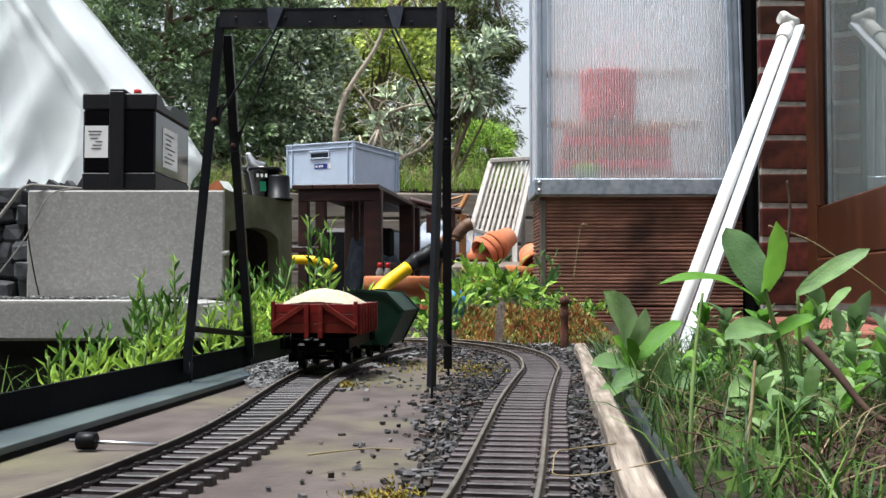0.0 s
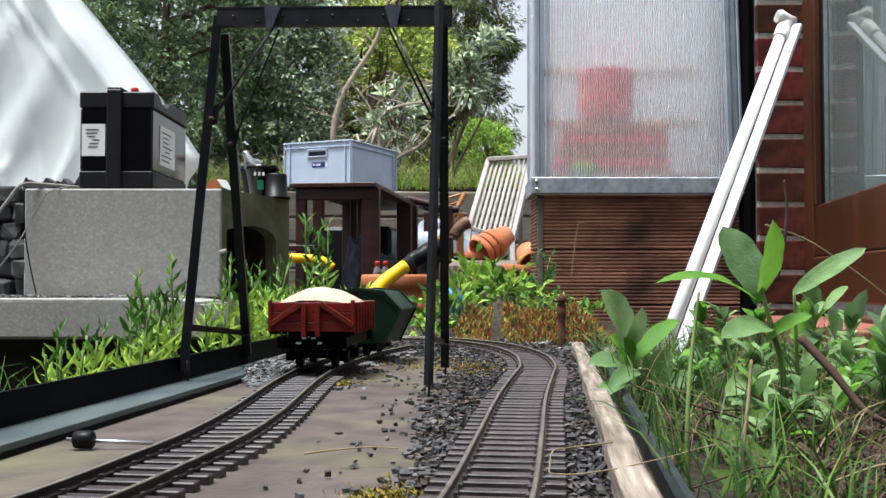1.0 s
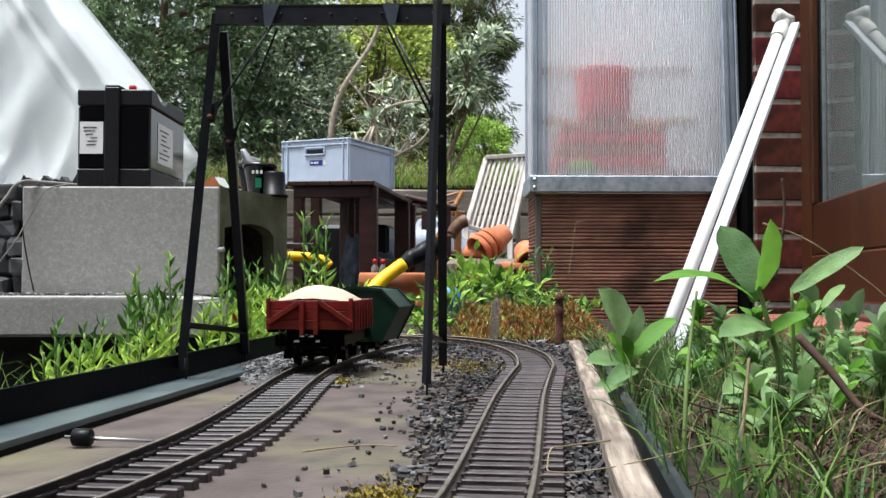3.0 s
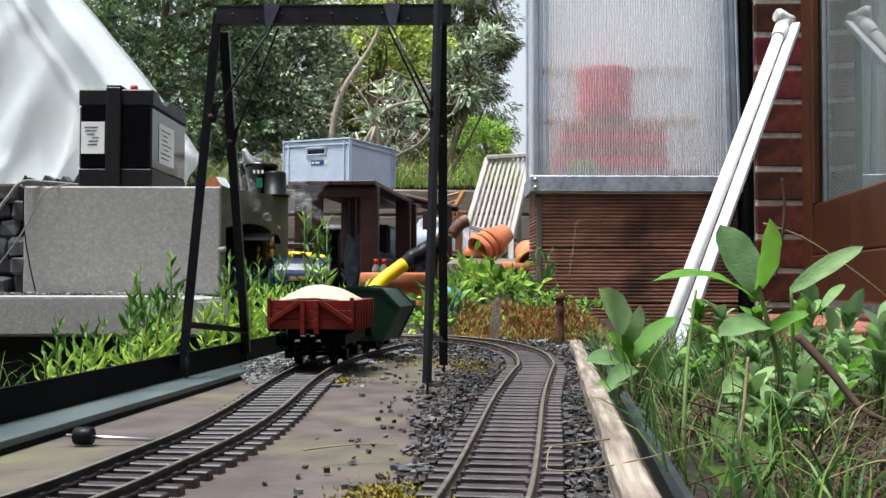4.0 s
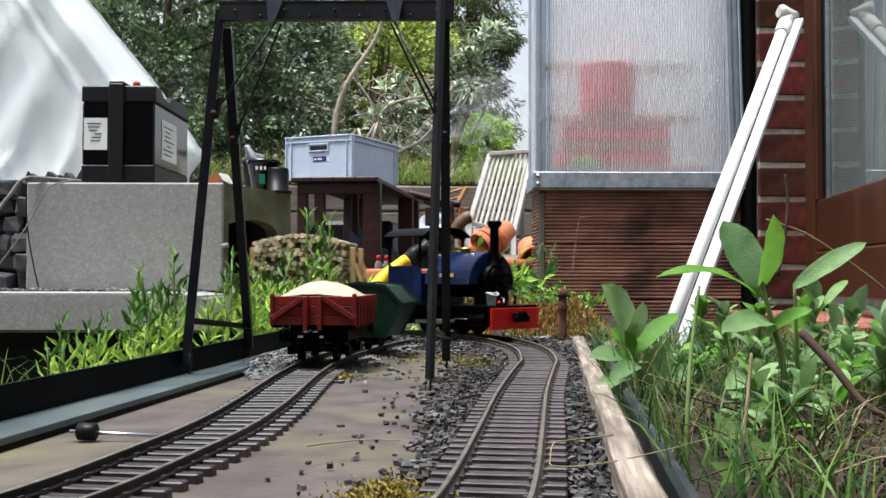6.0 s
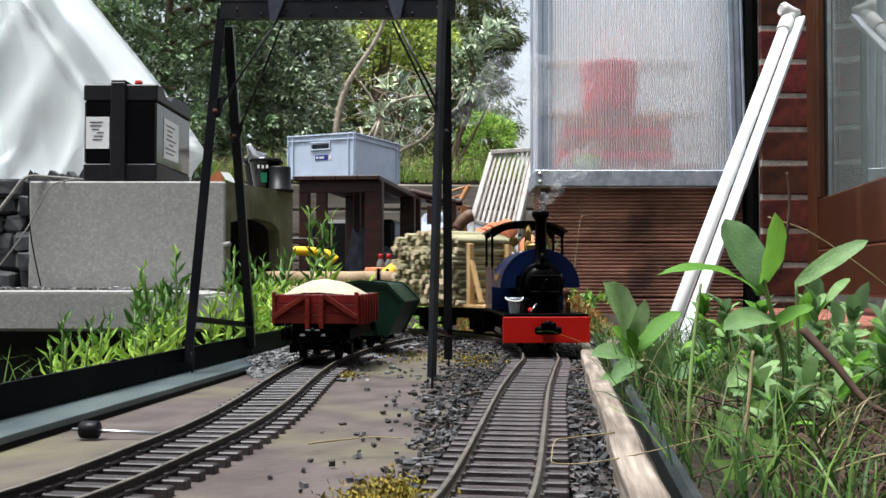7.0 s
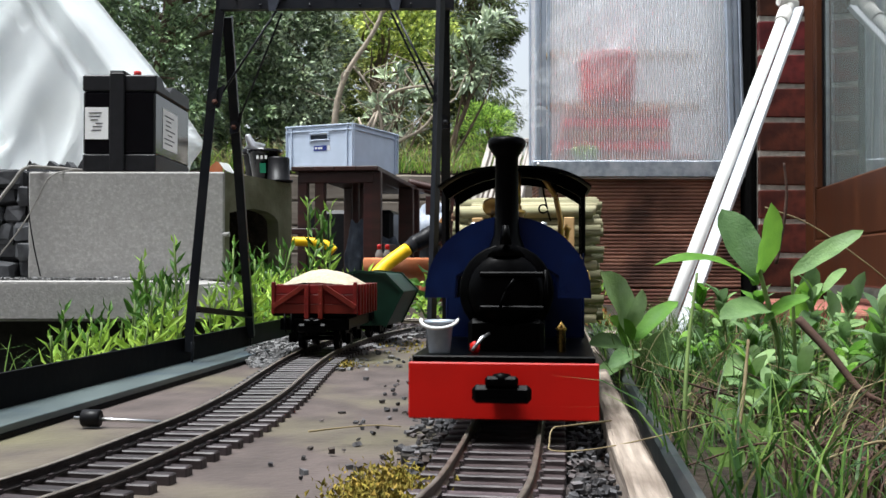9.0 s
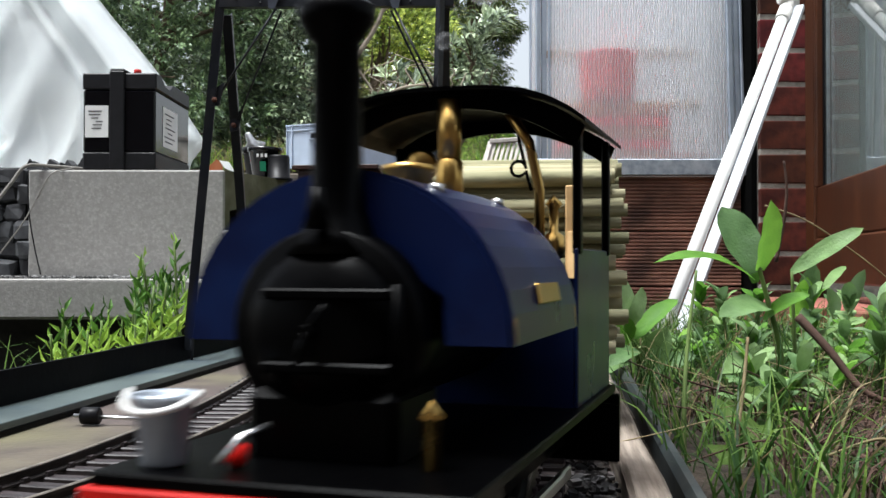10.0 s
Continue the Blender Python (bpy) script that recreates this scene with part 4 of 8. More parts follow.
# ---- gantry over the two lines ----
def make_gantry():
    g = thing("loading_gantry", "black model gantry of steel angles over the siding", "gantry")
    top = 0.408
    beam_a, beam_b = Vector((-0.249, 1.10, top + 0.0025)), Vector((0.0155, 1.06, top - 0.006))
    d = (beam_b - beam_a).normalized()
    turn = Matrix.Rotation(math.atan2(d.y, d.x), 4, "Z") @ Matrix.Rotation(-math.asin(d.z), 4, "Y")
    c = (beam_a + beam_b) / 2
    bm = bmesh.new()
    bm_box(bm, c + Vector((0, 0, 0)), (0.262, 0.0015, 0.020), turn)
    part("beam_web", bm, M["gantry_steel"], g)
    for dz in (-0.0095, 0.0095):
        bm = bmesh.new()
        bm_box(bm, c + Vector((0, 0, dz)) + Vector((0, 0.004, 0)), (0.262, 0.0105, 0.0016), turn)
        part("beam_flange", bm, M["gantry_steel"], g)
    for k in range(9):
        bm = bmesh.new()
        p = c + d * (-0.112 + 0.028 * k) + Vector((0, -0.0012, -0.006 if k % 2 else 0.0))
        bm_lathe(bm, [(0.0016, 0), (0.0012, 0.0009), (0, 0.0012)], 6, Matrix.Translation(p) @ Matrix.Rotation(radians(90), 4, "X"))
        part("rivet", bm, M["gantry_steel"], g)

    def angle(name, a, b, w=0.0095, flip=1):
        a, b = Vector(a), Vector(b)
        long = (b - a).length
        m = Matrix.Translation(a) @ (b - a).to_track_quat("Z", "Y").to_matrix().to_4x4()
        bm = bmesh.new()
        for v in bm_box(bm, (0, 0, long / 2), (w, 0.0014, long)) + bm_box(bm, (flip * (w / 2 - 0.0007), w / 2, long / 2), (0.0014, w - 0.0016, long)):
            v.co = m @ v.co
        return part(name, bm, M["gantry_steel"], g)
    feet = {"lf": ((-0.277, 1.105, 0.020), (-0.243, 1.112, 0.415)), "lb": ((-0.256, 1.335, 0.020), (-0.246, 1.135, 0.40)),
            "rf": ((-0.012, 1.035, 0.012), (-0.001, 1.055, 0.415)), "rb": ((0.006, 1.255, 0.012), (0.003, 1.085, 0.40))}
    for k, (a, b) in feet.items():
        angle("leg", a, b, 0.0105, 1 if k[0] == "l" else -1)
        bm = bmesh.new()
        a = Vector(a)
        bm_tube(bm, [a + Vector((0.001, 0.001, 0.012)), a + Vector((0.0005, 0, -0.012))], [0.0022, 0.0012], 6)
        part("spike", bm, M["gantry_steel"], g)
    for k in "lr":
        a0, a1 = Vector(feet[k + "f"][0]), Vector(feet[k + "f"][1])
        b0, b1 = Vector(feet[k + "b"][0]), Vector(feet[k + "b"][1])
        angle("brace", a0.lerp(a1, 0.115) + Vector((0.002, 0, 0)), b0.lerp(b1, 0.075) + Vector((0.002, 0, 0)), 0.007)
        # tie rods from the leg up to the beam, with gussets
        s = 1 if k == "l" else -1
        for leg0, leg1, u in ((a0, a1, 0.715), (b0, b1, 0.70)):
            p = leg0.lerp(leg1, u)
            q = c + d * (-s * 0.066) + Vector((0, 0, -0.012)) + (Vector((s * 0.004, 0.012, 0)) if leg0 is b0 else Vector((0, 0, 0)))
            bm = bmesh.new()
            bm_tube(bm, [p + Vector((s * 0.003, 0, 0)), q], 0.0013, 6)
            part("tie_rod", bm, M["gantry_steel"], g)
            bm = bmesh.new()
            bm_prism(bm, [(-0.005, -0.012), (0.005, -0.010), (0.005 + s * 0.006, 0.016), (-0.005, 0.006)], -0.003, -0.0015, Matrix.Translation(p))
            part("leg_gusset", bm, M["gantry_steel"], g)
            bm = bmesh.new()
            bm_lathe(bm, [(0.0032, 0), (0.003, 0.003), (0.0, 0.0036)], 6, Matrix.Translation(p + Vector((0, -0.003, -0.004))) @ Matrix.Rotation(radians(90), 4, "X"))
            part("bolt", bm, M["rust"] if k == "l" else M["gantry_steel"], g)
        q = c + d * (-s * 0.066)
        bm = bmesh.new()
        bm_prism(bm, [(-0.010 if s > 0 else -0.009, 0.0105), (0.009 if s > 0 else 0.010, 0.0105), (-s * 0.003 + 0.003, -0.013), (-s * 0.003 - 0.004, -0.013)], -0.004, -0.0022, Matrix.Translation(q) @ turn)
        part("beam_gusset", bm, M["gusset"], g)


M["rust"] = mat("rust", (0.11, 0.045, 0.03), (0.05, 0.022, 0.016), 200, 0.8, bump=0.4)
M["gusset"] = mat("gusset", (0.06, 0.07, 0.09), (0.04, 0.045, 0.06), 60, 0.35, bump=0.1)
make_gantry()


# ---- running gear shared by the rolling stock ----
def wheel_mesh(r):
    bm = bmesh.new()
    prof = [(0.002, -0.003), (r * 0.35, -0.003), (r * 0.4, -0.0015), (r * 0.8, -0.0015), (r * 0.84, -0.003), (r, -0.003), (r, 0.002), (r * 1.09, 0.0022), (r * 1.09, 0.0034), (0.002, 0.0034)]
    bm_lathe(bm, prof, 20, Matrix.Rotation(radians(90), 4, "Y"))
    return mesh_of("wheel", bm, M["loco_black"])


def add_wheels(parent, r, ys, z=None):
    me = wheel_mesh(r)
    for y in ys:
        for s in (-1, 1):
            part("wheel", me, None, parent, m=pose(s * 0.0225, y, z or 0.0125 + r, 0, 0, 0 if s < 0 else 180))
        bm = bmesh.new()
        bm_tube(bm, [(-0.024, y, 0.0125 + r), (0.024, y, 0.0125 + r)], 0.0025, 8)
        part("axle", bm, M["loco_black"], parent)


def coupling(parent, y, sign, z=0.047):
    bm = bmesh.new()
    bm_box(bm, (0, y + sign * 0.004, z), (0.016, 0.012, 0.012), bevel=0.0015)
    bm_box(bm, (0, y + sign * 0.012, z - 0.003), (0.036, 0.008, 0.011), bevel=0.0025)
    bm_box(bm, (0, y + sign * 0.014, z + 0.005), (0.020, 0.006, 0.006), bevel=0.0015)
    bm_lathe(bm, [(0.0055, 0), (0.0055, 0.006), (0.0, 0.007)], 10, Matrix.Translation((0, y + sign * 0.012, z + 0.003)))
    return part("coupling", bm, M["loco_black"], parent)


def underframe(parent, long, wide, z=0.052):
    for s in (-1, 1):
        bm = bmesh.new()
        bm_box(bm, (s * (wide / 2 - 0.012), long / 2, z - 0.006), (0.005, long, 0.013), bevel=0.001)
        part("sole_bar", bm, M["loco_black"], parent)
    for y in (0.003, long - 0.003):
        bm = bmesh.new()
        bm_box(bm, (0, y, z - 0.007), (wide * 0.82, 0.006, 0.014), bevel=0.001)
        part("headstock", bm, M["loco_black"], parent)
    for y in (long * 0.24, long * 0.76):
        for s in (-1, 1):
            bm = bmesh.new()
            bm_prism(bm, [(-0.016, 0.0), (0.016, 0.0), (0.009, -0.02), (-0.009, -0.02)], -0.003, 0.003, Matrix.Translation((s * 0.031, y, z - 0.008)) @ Matrix.Rotation(radians(90), 4, "Z"))
            bm_box(bm, (s * 0.034, y, 0.0265), (0.010, 0.014, 0.012), bevel=0.001)
            part("axle_box", bm, M["loco_black"], parent)
    add_wheels(parent, 0.0135, (long * 0.24, long * 0.76))


# ---- parked red open wagon with a load of sand ----
def make_red_wagon(m):
    w = thing("open_wagon", "dark red plank-sided model wagon heaped with sand", "model wagon", m)
    L, W, zb, zt = 0.150, 0.104, 0.058, 0.0935
    underframe(w, L, W)
    coupling(w, 0.0, -1, 0.044)
    bm = bmesh.new()
    bm_box(bm, (0, L / 2, zb - 0.001), (W, L, 0.004))
    part("floor", bm, M["loco_black"], w)
    for k in range(3):
        h = (zt - zb) / 3
        z = zb + h * (k + 0.5)
        for y, n in ((0.0, "end_plank"), (L, "end_plank")):
            bm = bmesh.new()
            bm_box(bm, (0, y, z), (W, 0.004, h - 0.0006), bevel=0.0004)
            part(n, bm, M["wagon_red"], w)
        for s in (-1, 1):
            bm = bmesh.new()
            bm_box(bm, (s * (W / 2 - 0.002), L / 2, z), (0.004, L - 0.005, h - 0.0006), bevel=0.0004)
            part("side_plank", bm, M["wagon_red"], w)
    # end framing: posts and diagonal straps
    for x in (-0.0085, 0.0085):
        bm = bmesh.new()
        bm_box(bm, (x, -0.0045, (zb + zt) / 2 - 0.003), (0.0055, 0.005, zt - zb + 0.006), bevel=0.0005)
        part("end_post", bm, M["wagon_red"], w)
        for k in range(4):
            bm = bmesh.new()
            bm_lathe(bm, [(0.001, 0), (0, 0.0008)], 6, Matrix.Translation((x, -0.0071, zb + 0.004 + 0.008 * k)) @ Matrix.Rotation(radians(90), 4, "X"))
            part("rivet", bm, M["wagon_red"], w)
    for s in (-1, 1):
        bm = bmesh.new()
        a, b = Vector((s * (W / 2 - 0.001), -0.0038, zb + 0.008)), Vector((s * 0.012, -0.0038, zt - 0.002))
        bm_box(bm, (a + b) / 2, ((b - a).length, 0.0034, 0.006), Matrix.Rotation(-math.atan2((b - a).z, (b - a).x), 4, "Y"), 0.0004)
        part("diagonal", bm, M["wagon_red"], w)
        bm = bmesh.new()
        bm_box(bm, (s * (W / 2 - 0.0015), -0.001, (zb + zt) / 2 + 0.0015), (0.0045, 0.006, zt - zb + 0.003), bevel=0.0006)
        part("corner_post", bm, M["wagon_red"], w)
        for k in range(7):
            bm = bmesh.new()
            bm_box(bm, (s * (W / 2 + 0.0015), 0.012 + k * (L - 0.024) / 6, (zb + zt) / 2 - 0.001), (0.003, 0.0055, zt - zb + 0.002), bevel=0.0005)
            part("side_stanchion", bm, M["wagon_red"], w)
    for x in (-0.036, -0.028):
        bm = bmesh.new()
        bm_tube(bm, [(x, -0.004, 0.058), (x + 0.001, -0.006, 0.045), (x + 0.002, -0.005, 0.036)], 0.0014, 6)
        part("brake_pipe", bm, M["loco_black"], w)
    bm = bmesh.new()
    n = 20
    g = [[bm.verts.new((-W / 2 + 0.005 + (W - 0.01) * i / n, 0.003 + (L - 0.006) * j / n, zt - 0.003 + 0.021 * (math.sin(math.pi * i / n) ** 0.75) * (math.sin(math.pi * min(1, j / n * 1.4 + 0.02)) ** 0.5 if j / n < 0.6 else math.sin(math.pi * min(1, j / n * 1.05)) ** 0.7 if j < n * 0.95 else 0.2) + 0.0012 * noise.noise(Vector((i * 0.5, j * 0.5, 2))))) for i in range(n + 1)] for j in range(n + 1)]
    for a, b in zip(g, g[1:]):
        for i in range(n):
            bm.faces.new((a[i], a[i + 1], b[i + 1], b[i])).smooth = True
    part("sand_load", bm, M["sand"], w, "heap of pale sand")
    return w


def on_track(way, s, long, z=0.0, first=None, last=None):
    """Pose of a vehicle whose front end is s along the line and which reaches long metres further."""
    first, last = first or long * 0.24, last or long * 0.76
    a, b = way.at(s + first), way.at(s + last)
    d = (b - a).normalized()
    p = a - d * first
    return Matrix.Translation((p.x, p.y, z + (a.z + b.z) / 2)) @ Matrix.Rotation(math.atan2(-d.x, d.y), 4, "Z")


def siding_s(y):
    return next(i * SIDING.step for i, p in enumerate(SIDING.p) if p.y >= y)


make_red_wagon(on_track(SIDING, siding_s(1.215), 0.15))


# ---- green tipping skip wagon behind it ----
def make_skip(m):
    w = thing("tipper_wagon", "dark green V-skip tipping wagon", "model wagon", m)
    L, W = 0.150, 0.115
    underframe(w, L, 0.085)
    bm = bmesh.new()
    prof = [(0.011 + x * 0.97, z) for x, z in [(-0.068, 0.098), (0.0, 0.108), (0.040, 0.104), (0.0655, 0.079), (0.040, 0.030), (-0.02, 0.030), (-0.068, 0.062)]]
    bm_prism(bm, prof, 0.02, L - 0.02)
    bmesh.ops.bevel(bm, geom=bm.edges[:], offset=0.001, segments=1, affect="EDGES")
    body = part("skip_body", bm, M["wagon_green"], w)
    for y in (0.019, L - 0.019):
        bm = bmesh.new()
        ring_pts = [Vector((x, y, z)) for x, z in prof]
        for a, b in zip(ring_pts[:4], ring_pts[1:5]):
            bm_box(bm, (a + b) / 2, ((b - a).length + 0.002, 0.004, 0.004), Matrix.Rotation(-math.atan2((b - a).z, (b - a).x), 4, "Y"))
        part("rim", bm, M["wagon_green"], body)
    for y in (0.03, L - 0.03):
        bm = bmesh.new()
        bm_prism(bm, [(-0.03, 0.052), (0.03, 0.052), (0.012, 0.07), (-0.012, 0.07)], y - 0.003, y + 0.003)
        part("cradle", bm, M["loco_black"], w)


make_skip(on_track(SIDING, siding_s(1.42), 0.15))


# ---- steam locomotive ----
def make_loco():
    e = thing("steam_locomotive", "blue and black live steam saddle tank engine with red buffer beam", "model locomotive")
    L = 0.262
    bm = bmesh.new()
    bm_box(bm, (0, 0.002, 0.042), (0.118, 0.004, 0.035), bevel=0.0006)
    part("buffer_beam", bm, M["loco_red"], e, "bright red painted buffer beam")
    bm = bmesh.new()
    bm_box(bm, (0, L - 0.002, 0.042), (0.118, 0.004, 0.034), bevel=0.0006)
    part("buffer_beam", bm, M["loco_black"], e, "black rear buffer beam")
    coupling(e, -0.001, -1, 0.045)
    coupling(e, L, 1, 0.045)
    bm = bmesh.new()
    bm_box(bm, (0, L / 2, 0.0615), (0.114, L - 0.004, 0.004), bevel=0.0006)
    part("footplate", bm, M["loco_black"], e)
    for s in (-1, 1):
        bm = bmesh.new()
        bm_box(bm, (s * 0.030, L / 2, 0.046), (0.003, L - 0.01, 0.026))
        part("frame_plate", bm, M["loco_black"], e)
        bm = bmesh.new()
        bm_lathe(bm, [(0.012, 0.0), (0.0125, 0.001), (0.0125, 0.036), (0.012, 0.037)], 16, Matrix.Translation((s * 0.043, 0.022, 0.040)) @ Matrix.Rotation(radians(-90), 4, "X"))
        bm_box(bm, (s * 0.043, 0.04, 0.054), (0.018, 0.032, 0.012), bevel=0.002)
        part("cylinder", bm, M["loco_black"], e)
        bm = bmesh.new()
        bm_tube(bm, [(s * 0.043, 0.055, 0.040), (s * 0.043, 0.10, 0.040)], 0.0018, 6)
        bm_box(bm, (s * 0.046, 0.15, 0.033), (0.003, 0.085, 0.006), bevel=0.0008)
        bm_box(bm, (s * 0.049, 0.128, 0.036), (0.003, 0.068, 0.005), bevel=0.0008)
        part("coupling_rod", bm, M["steel"], e)
    add_wheels(e, 0.0205, (0.105, 0.185))
    # boiler, smokebox and its door
    zc = 0.103
    bm = bmesh.new()
    bm_lathe(bm, [(0.001, 0.0), (0.030, 0.0), (0.031, 0.001), (0.031, 0.036), (0.028, 0.037), (0.028, 0.135), (0.001, 0.135)], 28, Matrix.Translation((0, 0.038, zc)) @ Matrix.Rotation(radians(-90), 4, "X"))
    boiler = part("boiler", bm, M["loco_black"], e)
    bm = bmesh.new()
    bm_lathe(bm, [(0.001, -0.0075), (0.010, -0.007), (0.019, -0.0045), (0.0245, -0.001), (0.0255, 0.001), (0.001, 0.001)], 28, Matrix.Translation((0, 0.037, zc)) @ Matrix.Rotation(radians(-90), 4, "X"))
    door = part("smokebox_door", bm, M["loco_black"], boiler)
    bm = bmesh.new()
    for dz in (0.011, -0.011):
        bm_box(bm, (0.004, 0.0305, zc + dz), (0.042, 0.0025, 0.0035), bevel=0.0008)
    bm_tube(bm, [(0.026, 0.032, zc - 0.014), (0.026, 0.032, zc + 0.014)], 0.0018, 6)
    part("hinge_strap", bm, M["loco_black"], boiler)
    bm = bmesh.new()
    bm_tube(bm, [(0, 0.030, zc), (0, 0.024, zc)], 0.0022, 8)
    bm_tube(bm, [(0, 0.026, zc), (0.006, 0.026, zc + 0.008)], 0.0011, 6)
    bm_tube(bm, [(0, 0.025, zc), (-0.003, 0.025, zc - 0.010)], 0.0011, 6)
    part("door_dart", bm, M["loco_black"], boiler)
    bm = bmesh.new()
    bm_box(bm, (0, 0.055, 0.073), (0.05, 0.04, 0.024), bevel=0.003)
    part("saddle", bm, M["loco_black"], e)
    # saddle tank with its flat ends
    tank_prof = [(-0.056, 0.098)] + [(-0.056 * math.cos(u) if abs(math.cos(u)) > 0.02 else 0.0, 0.100 + 0.053 * math.sin(u)) for u in [math.pi * k / 22 for k in range(1, 22)]] + [(0.056, 0.098), (0.034, 0.098), (0.033, 0.112), (0.0, 0.134), (-0.033, 0.112), (-0.034, 0.098)]
    bm = bmesh.new()
    bm_prism(bm, tank_prof, 0.052, 0.160)
    bmesh.ops.bevel(bm, geom=[x for x in bm.edges if abs(x.verts[0].co.y - x.verts[1].co.y) < 1e-5 and max(x.verts[0].co.z, x.verts[1].co.z) > 0.099], offset=0.0015, segments=2, affect="EDGES")
    tank = part("saddle_tank", bm, M["loco_blue"], e, "blue painted saddle tank")
    for y in (0.0565, 0.1555):
        bm = bmesh.new()
        bm_tube(bm, [(-0.0555 * math.cos(u), y, 0.0985 + 0.0535 * math.sin(u)) for u in [math.pi * k / 24 for k in range(25)]], 0.0008, 6)
        part("band", bm, M["brass"], tank, "thin brass lining band")
    for x, y in ((-0.024, 0.075), (0.024, 0.075)):
        for s in (0.0, 0.08):
            bm = bmesh.new()
            bm_lathe(bm, [(0.0028, 0), (0.0024, 0.003), (0, 0.0036)], 8, Matrix.Translation((x, y + s, 0.1465)))
            part("tank_stud", bm, M["steel"], tank)
    bm = bmesh.new()
    bm_lathe(bm, [(0.009, 0.148), (0.009, 0.157), (0.0105, 0.158), (0.0105, 0.160), (0.0, 0.162)], 16, Matrix.Translation((0, 0.115, 0)))
    part("filler_cap", bm, M["brass"], tank)
    for s in (-1, 1):
        bm = bmesh.new()
        bm_box(bm, (s * 0.0553, 0.106, 0.113), (0.0012, 0.034, 0.007), Matrix.Rotation(radians(-s * 12), 4, 'Y'), 0.0004)
        part("nameplate", bm, M["brass"], tank, "brass nameplate")
    # chimney
    bm = bmesh.new()
    bm_lathe(bm, [(0.016, 0.126), (0.012, 0.132), (0.0088, 0.140), (0.0080, 0.150), (0.0076, 0.192), (0.0092, 0.194), (0.0125, 0.199), (0.0128, 0.203), (0.0105, 0.205), (0.0065, 0.205), (0.006, 0.195), (0.001, 0.19)], 20, Matrix.Translation((0, 0.048, 0)))
    part("chimney", bm, M["loco_black"], e)
    # lubricator and whistle in front of the tank
    bm = bmesh.new()
    bm_tube(bm, [(0.0, 0.033, 0.1335), (0.0, 0.033, 0.146)], [0.004, 0.0022], 8)
    part("lamp_iron", bm, M["loco_black"], e)
    bm = bmesh.new()
    bm_lathe(bm, [(0.004, 0), (0.006, 0.004), (0.006, 0.016), (0.003, 0.02), (0.0, 0.022)], 12, Matrix.Translation((0.0, 0.166, 0.150)))
    bm_tube(bm, [(0.0, 0.166, 0.168), (0.0, 0.166, 0.193)], [0.0052, 0.0052], 12)
    part("steam_dome", bm, M["brass"], e, "polished brass dome and pipe")
    # cab: lower panels, pillars, arched roof
    y0, y1 = 0.170, 0.256
    for s in (-1, 1):
        bm = bmesh.new()
        bm_box(bm, (s * 0.0535, (y0 + y1) / 2, 0.0965), (0.0018, y1 - y0, 0.066), bevel=0.0005)
        part("cab_side", bm, M["loco_blue"], e, "blue cab side sheet")
        for y in (y0 + 0.004, y1 - 0.004):
            bm = bmesh.new()
            bm_box(bm, (s * 0.0535, y, 0.155), (0.0036, 0.006, 0.056), bevel=0.0008)
            part("cab_pillar", bm, M["loco_black"], e)
    bm = bmesh.new()
    prof = [(x, 0.1975 - 0.0155 * (abs(x) / 0.0595) ** 3.2) for x in [-0.0595 + 0.119 * k / 18 for k in range(19)]]
    bm_prism(bm, prof + [(x, z - 0.0018) for x, z in reversed(prof)], y0 - 0.012, y1 + 0.006)
    roof = part("cab_roof", bm, M["loco_black"], e)
    bm = bmesh.new()
    low = [(x * 0.965, z - 0.0018) for x, z in prof]
    inner = [(x * 0.90, 0.1895 - 0.018 * (abs(x) / 0.0595) ** 2.2) for x, z in prof]
    bm_prism(bm, low + list(reversed(inner)), y0, y0 + 0.0025)
    part("front_arch", bm, M["loco_black"], e)
    bm = bmesh.new()
    bm_prism(bm, low + list(reversed(inner)), y1 - 0.0025, y1)
    part("rear_arch", bm, M["loco_black"], e)
    bm = bmesh.new()
    bm_box(bm, (0, y0 + 0.001, 0.088), (0.105, 0.002, 0.05))
    part("cab_front", bm, M["loco_blue"], e)
    bm = bmesh.new()
    bm_box(bm, (0, y1 - 0.001, 0.090), (0.105, 0.002, 0.052))
    part("bunker", bm, M["loco_blue"], e)
    # cab fittings
    bm = bmesh.new()
    bm_lathe(bm, [(0.0075, 0), (0.0075, 0.003), (0.006, 0.004), (0, 0.004)], 16, Matrix.Translation((-0.019, 0.186, 0.167)) @ Matrix.Rotation(radians(90), 4, "X"))
    bm_tube(bm, [(-0.019, 0.186, 0.16), (-0.019, 0.188, 0.14)], 0.0016, 6)
    part("pressure_gauge", bm, M["brass"], e, "round brass pressure gauge")
    bm = bmesh.new()
    bm_tube(bm, [(0.022, 0.176, 0.19), (0.032, 0.178, 0.175), (0.036, 0.180, 0.155), (0.036, 0.180, 0.13)], 0.0022, 8)
    part("steam_pipe", bm, M["brass"], e, "curved brass steam pipe")
    bm = bmesh.new()
    bm_lathe(bm, [(0.003, 0), (0.005, 0.004), (0.005, 0.010), (0.002, 0.012), (0.002, 0.022), (0.004, 0.024), (0.0, 0.028)], 10, Matrix.Translation((0.041, 0.186, 0.125)))
    part("water_valve", bm, M["brass"], e, "brass valve")
    bm = bmesh.new()
    loop = [(0.022 + 0.0035 * math.cos(u), 0.200, 0.166 + 0.0035 * math.sin(u)) for u in [k * 0.6 for k in range(11)]]
    bm_tube(bm, [(0.020, 0.200, 0.194), (0.0225, 0.200, 0.178)] + loop + [(0.028, 0.200, 0.156)], 0.0008, 6)
    part("regulator_wire", bm, M["loco_black"], e)
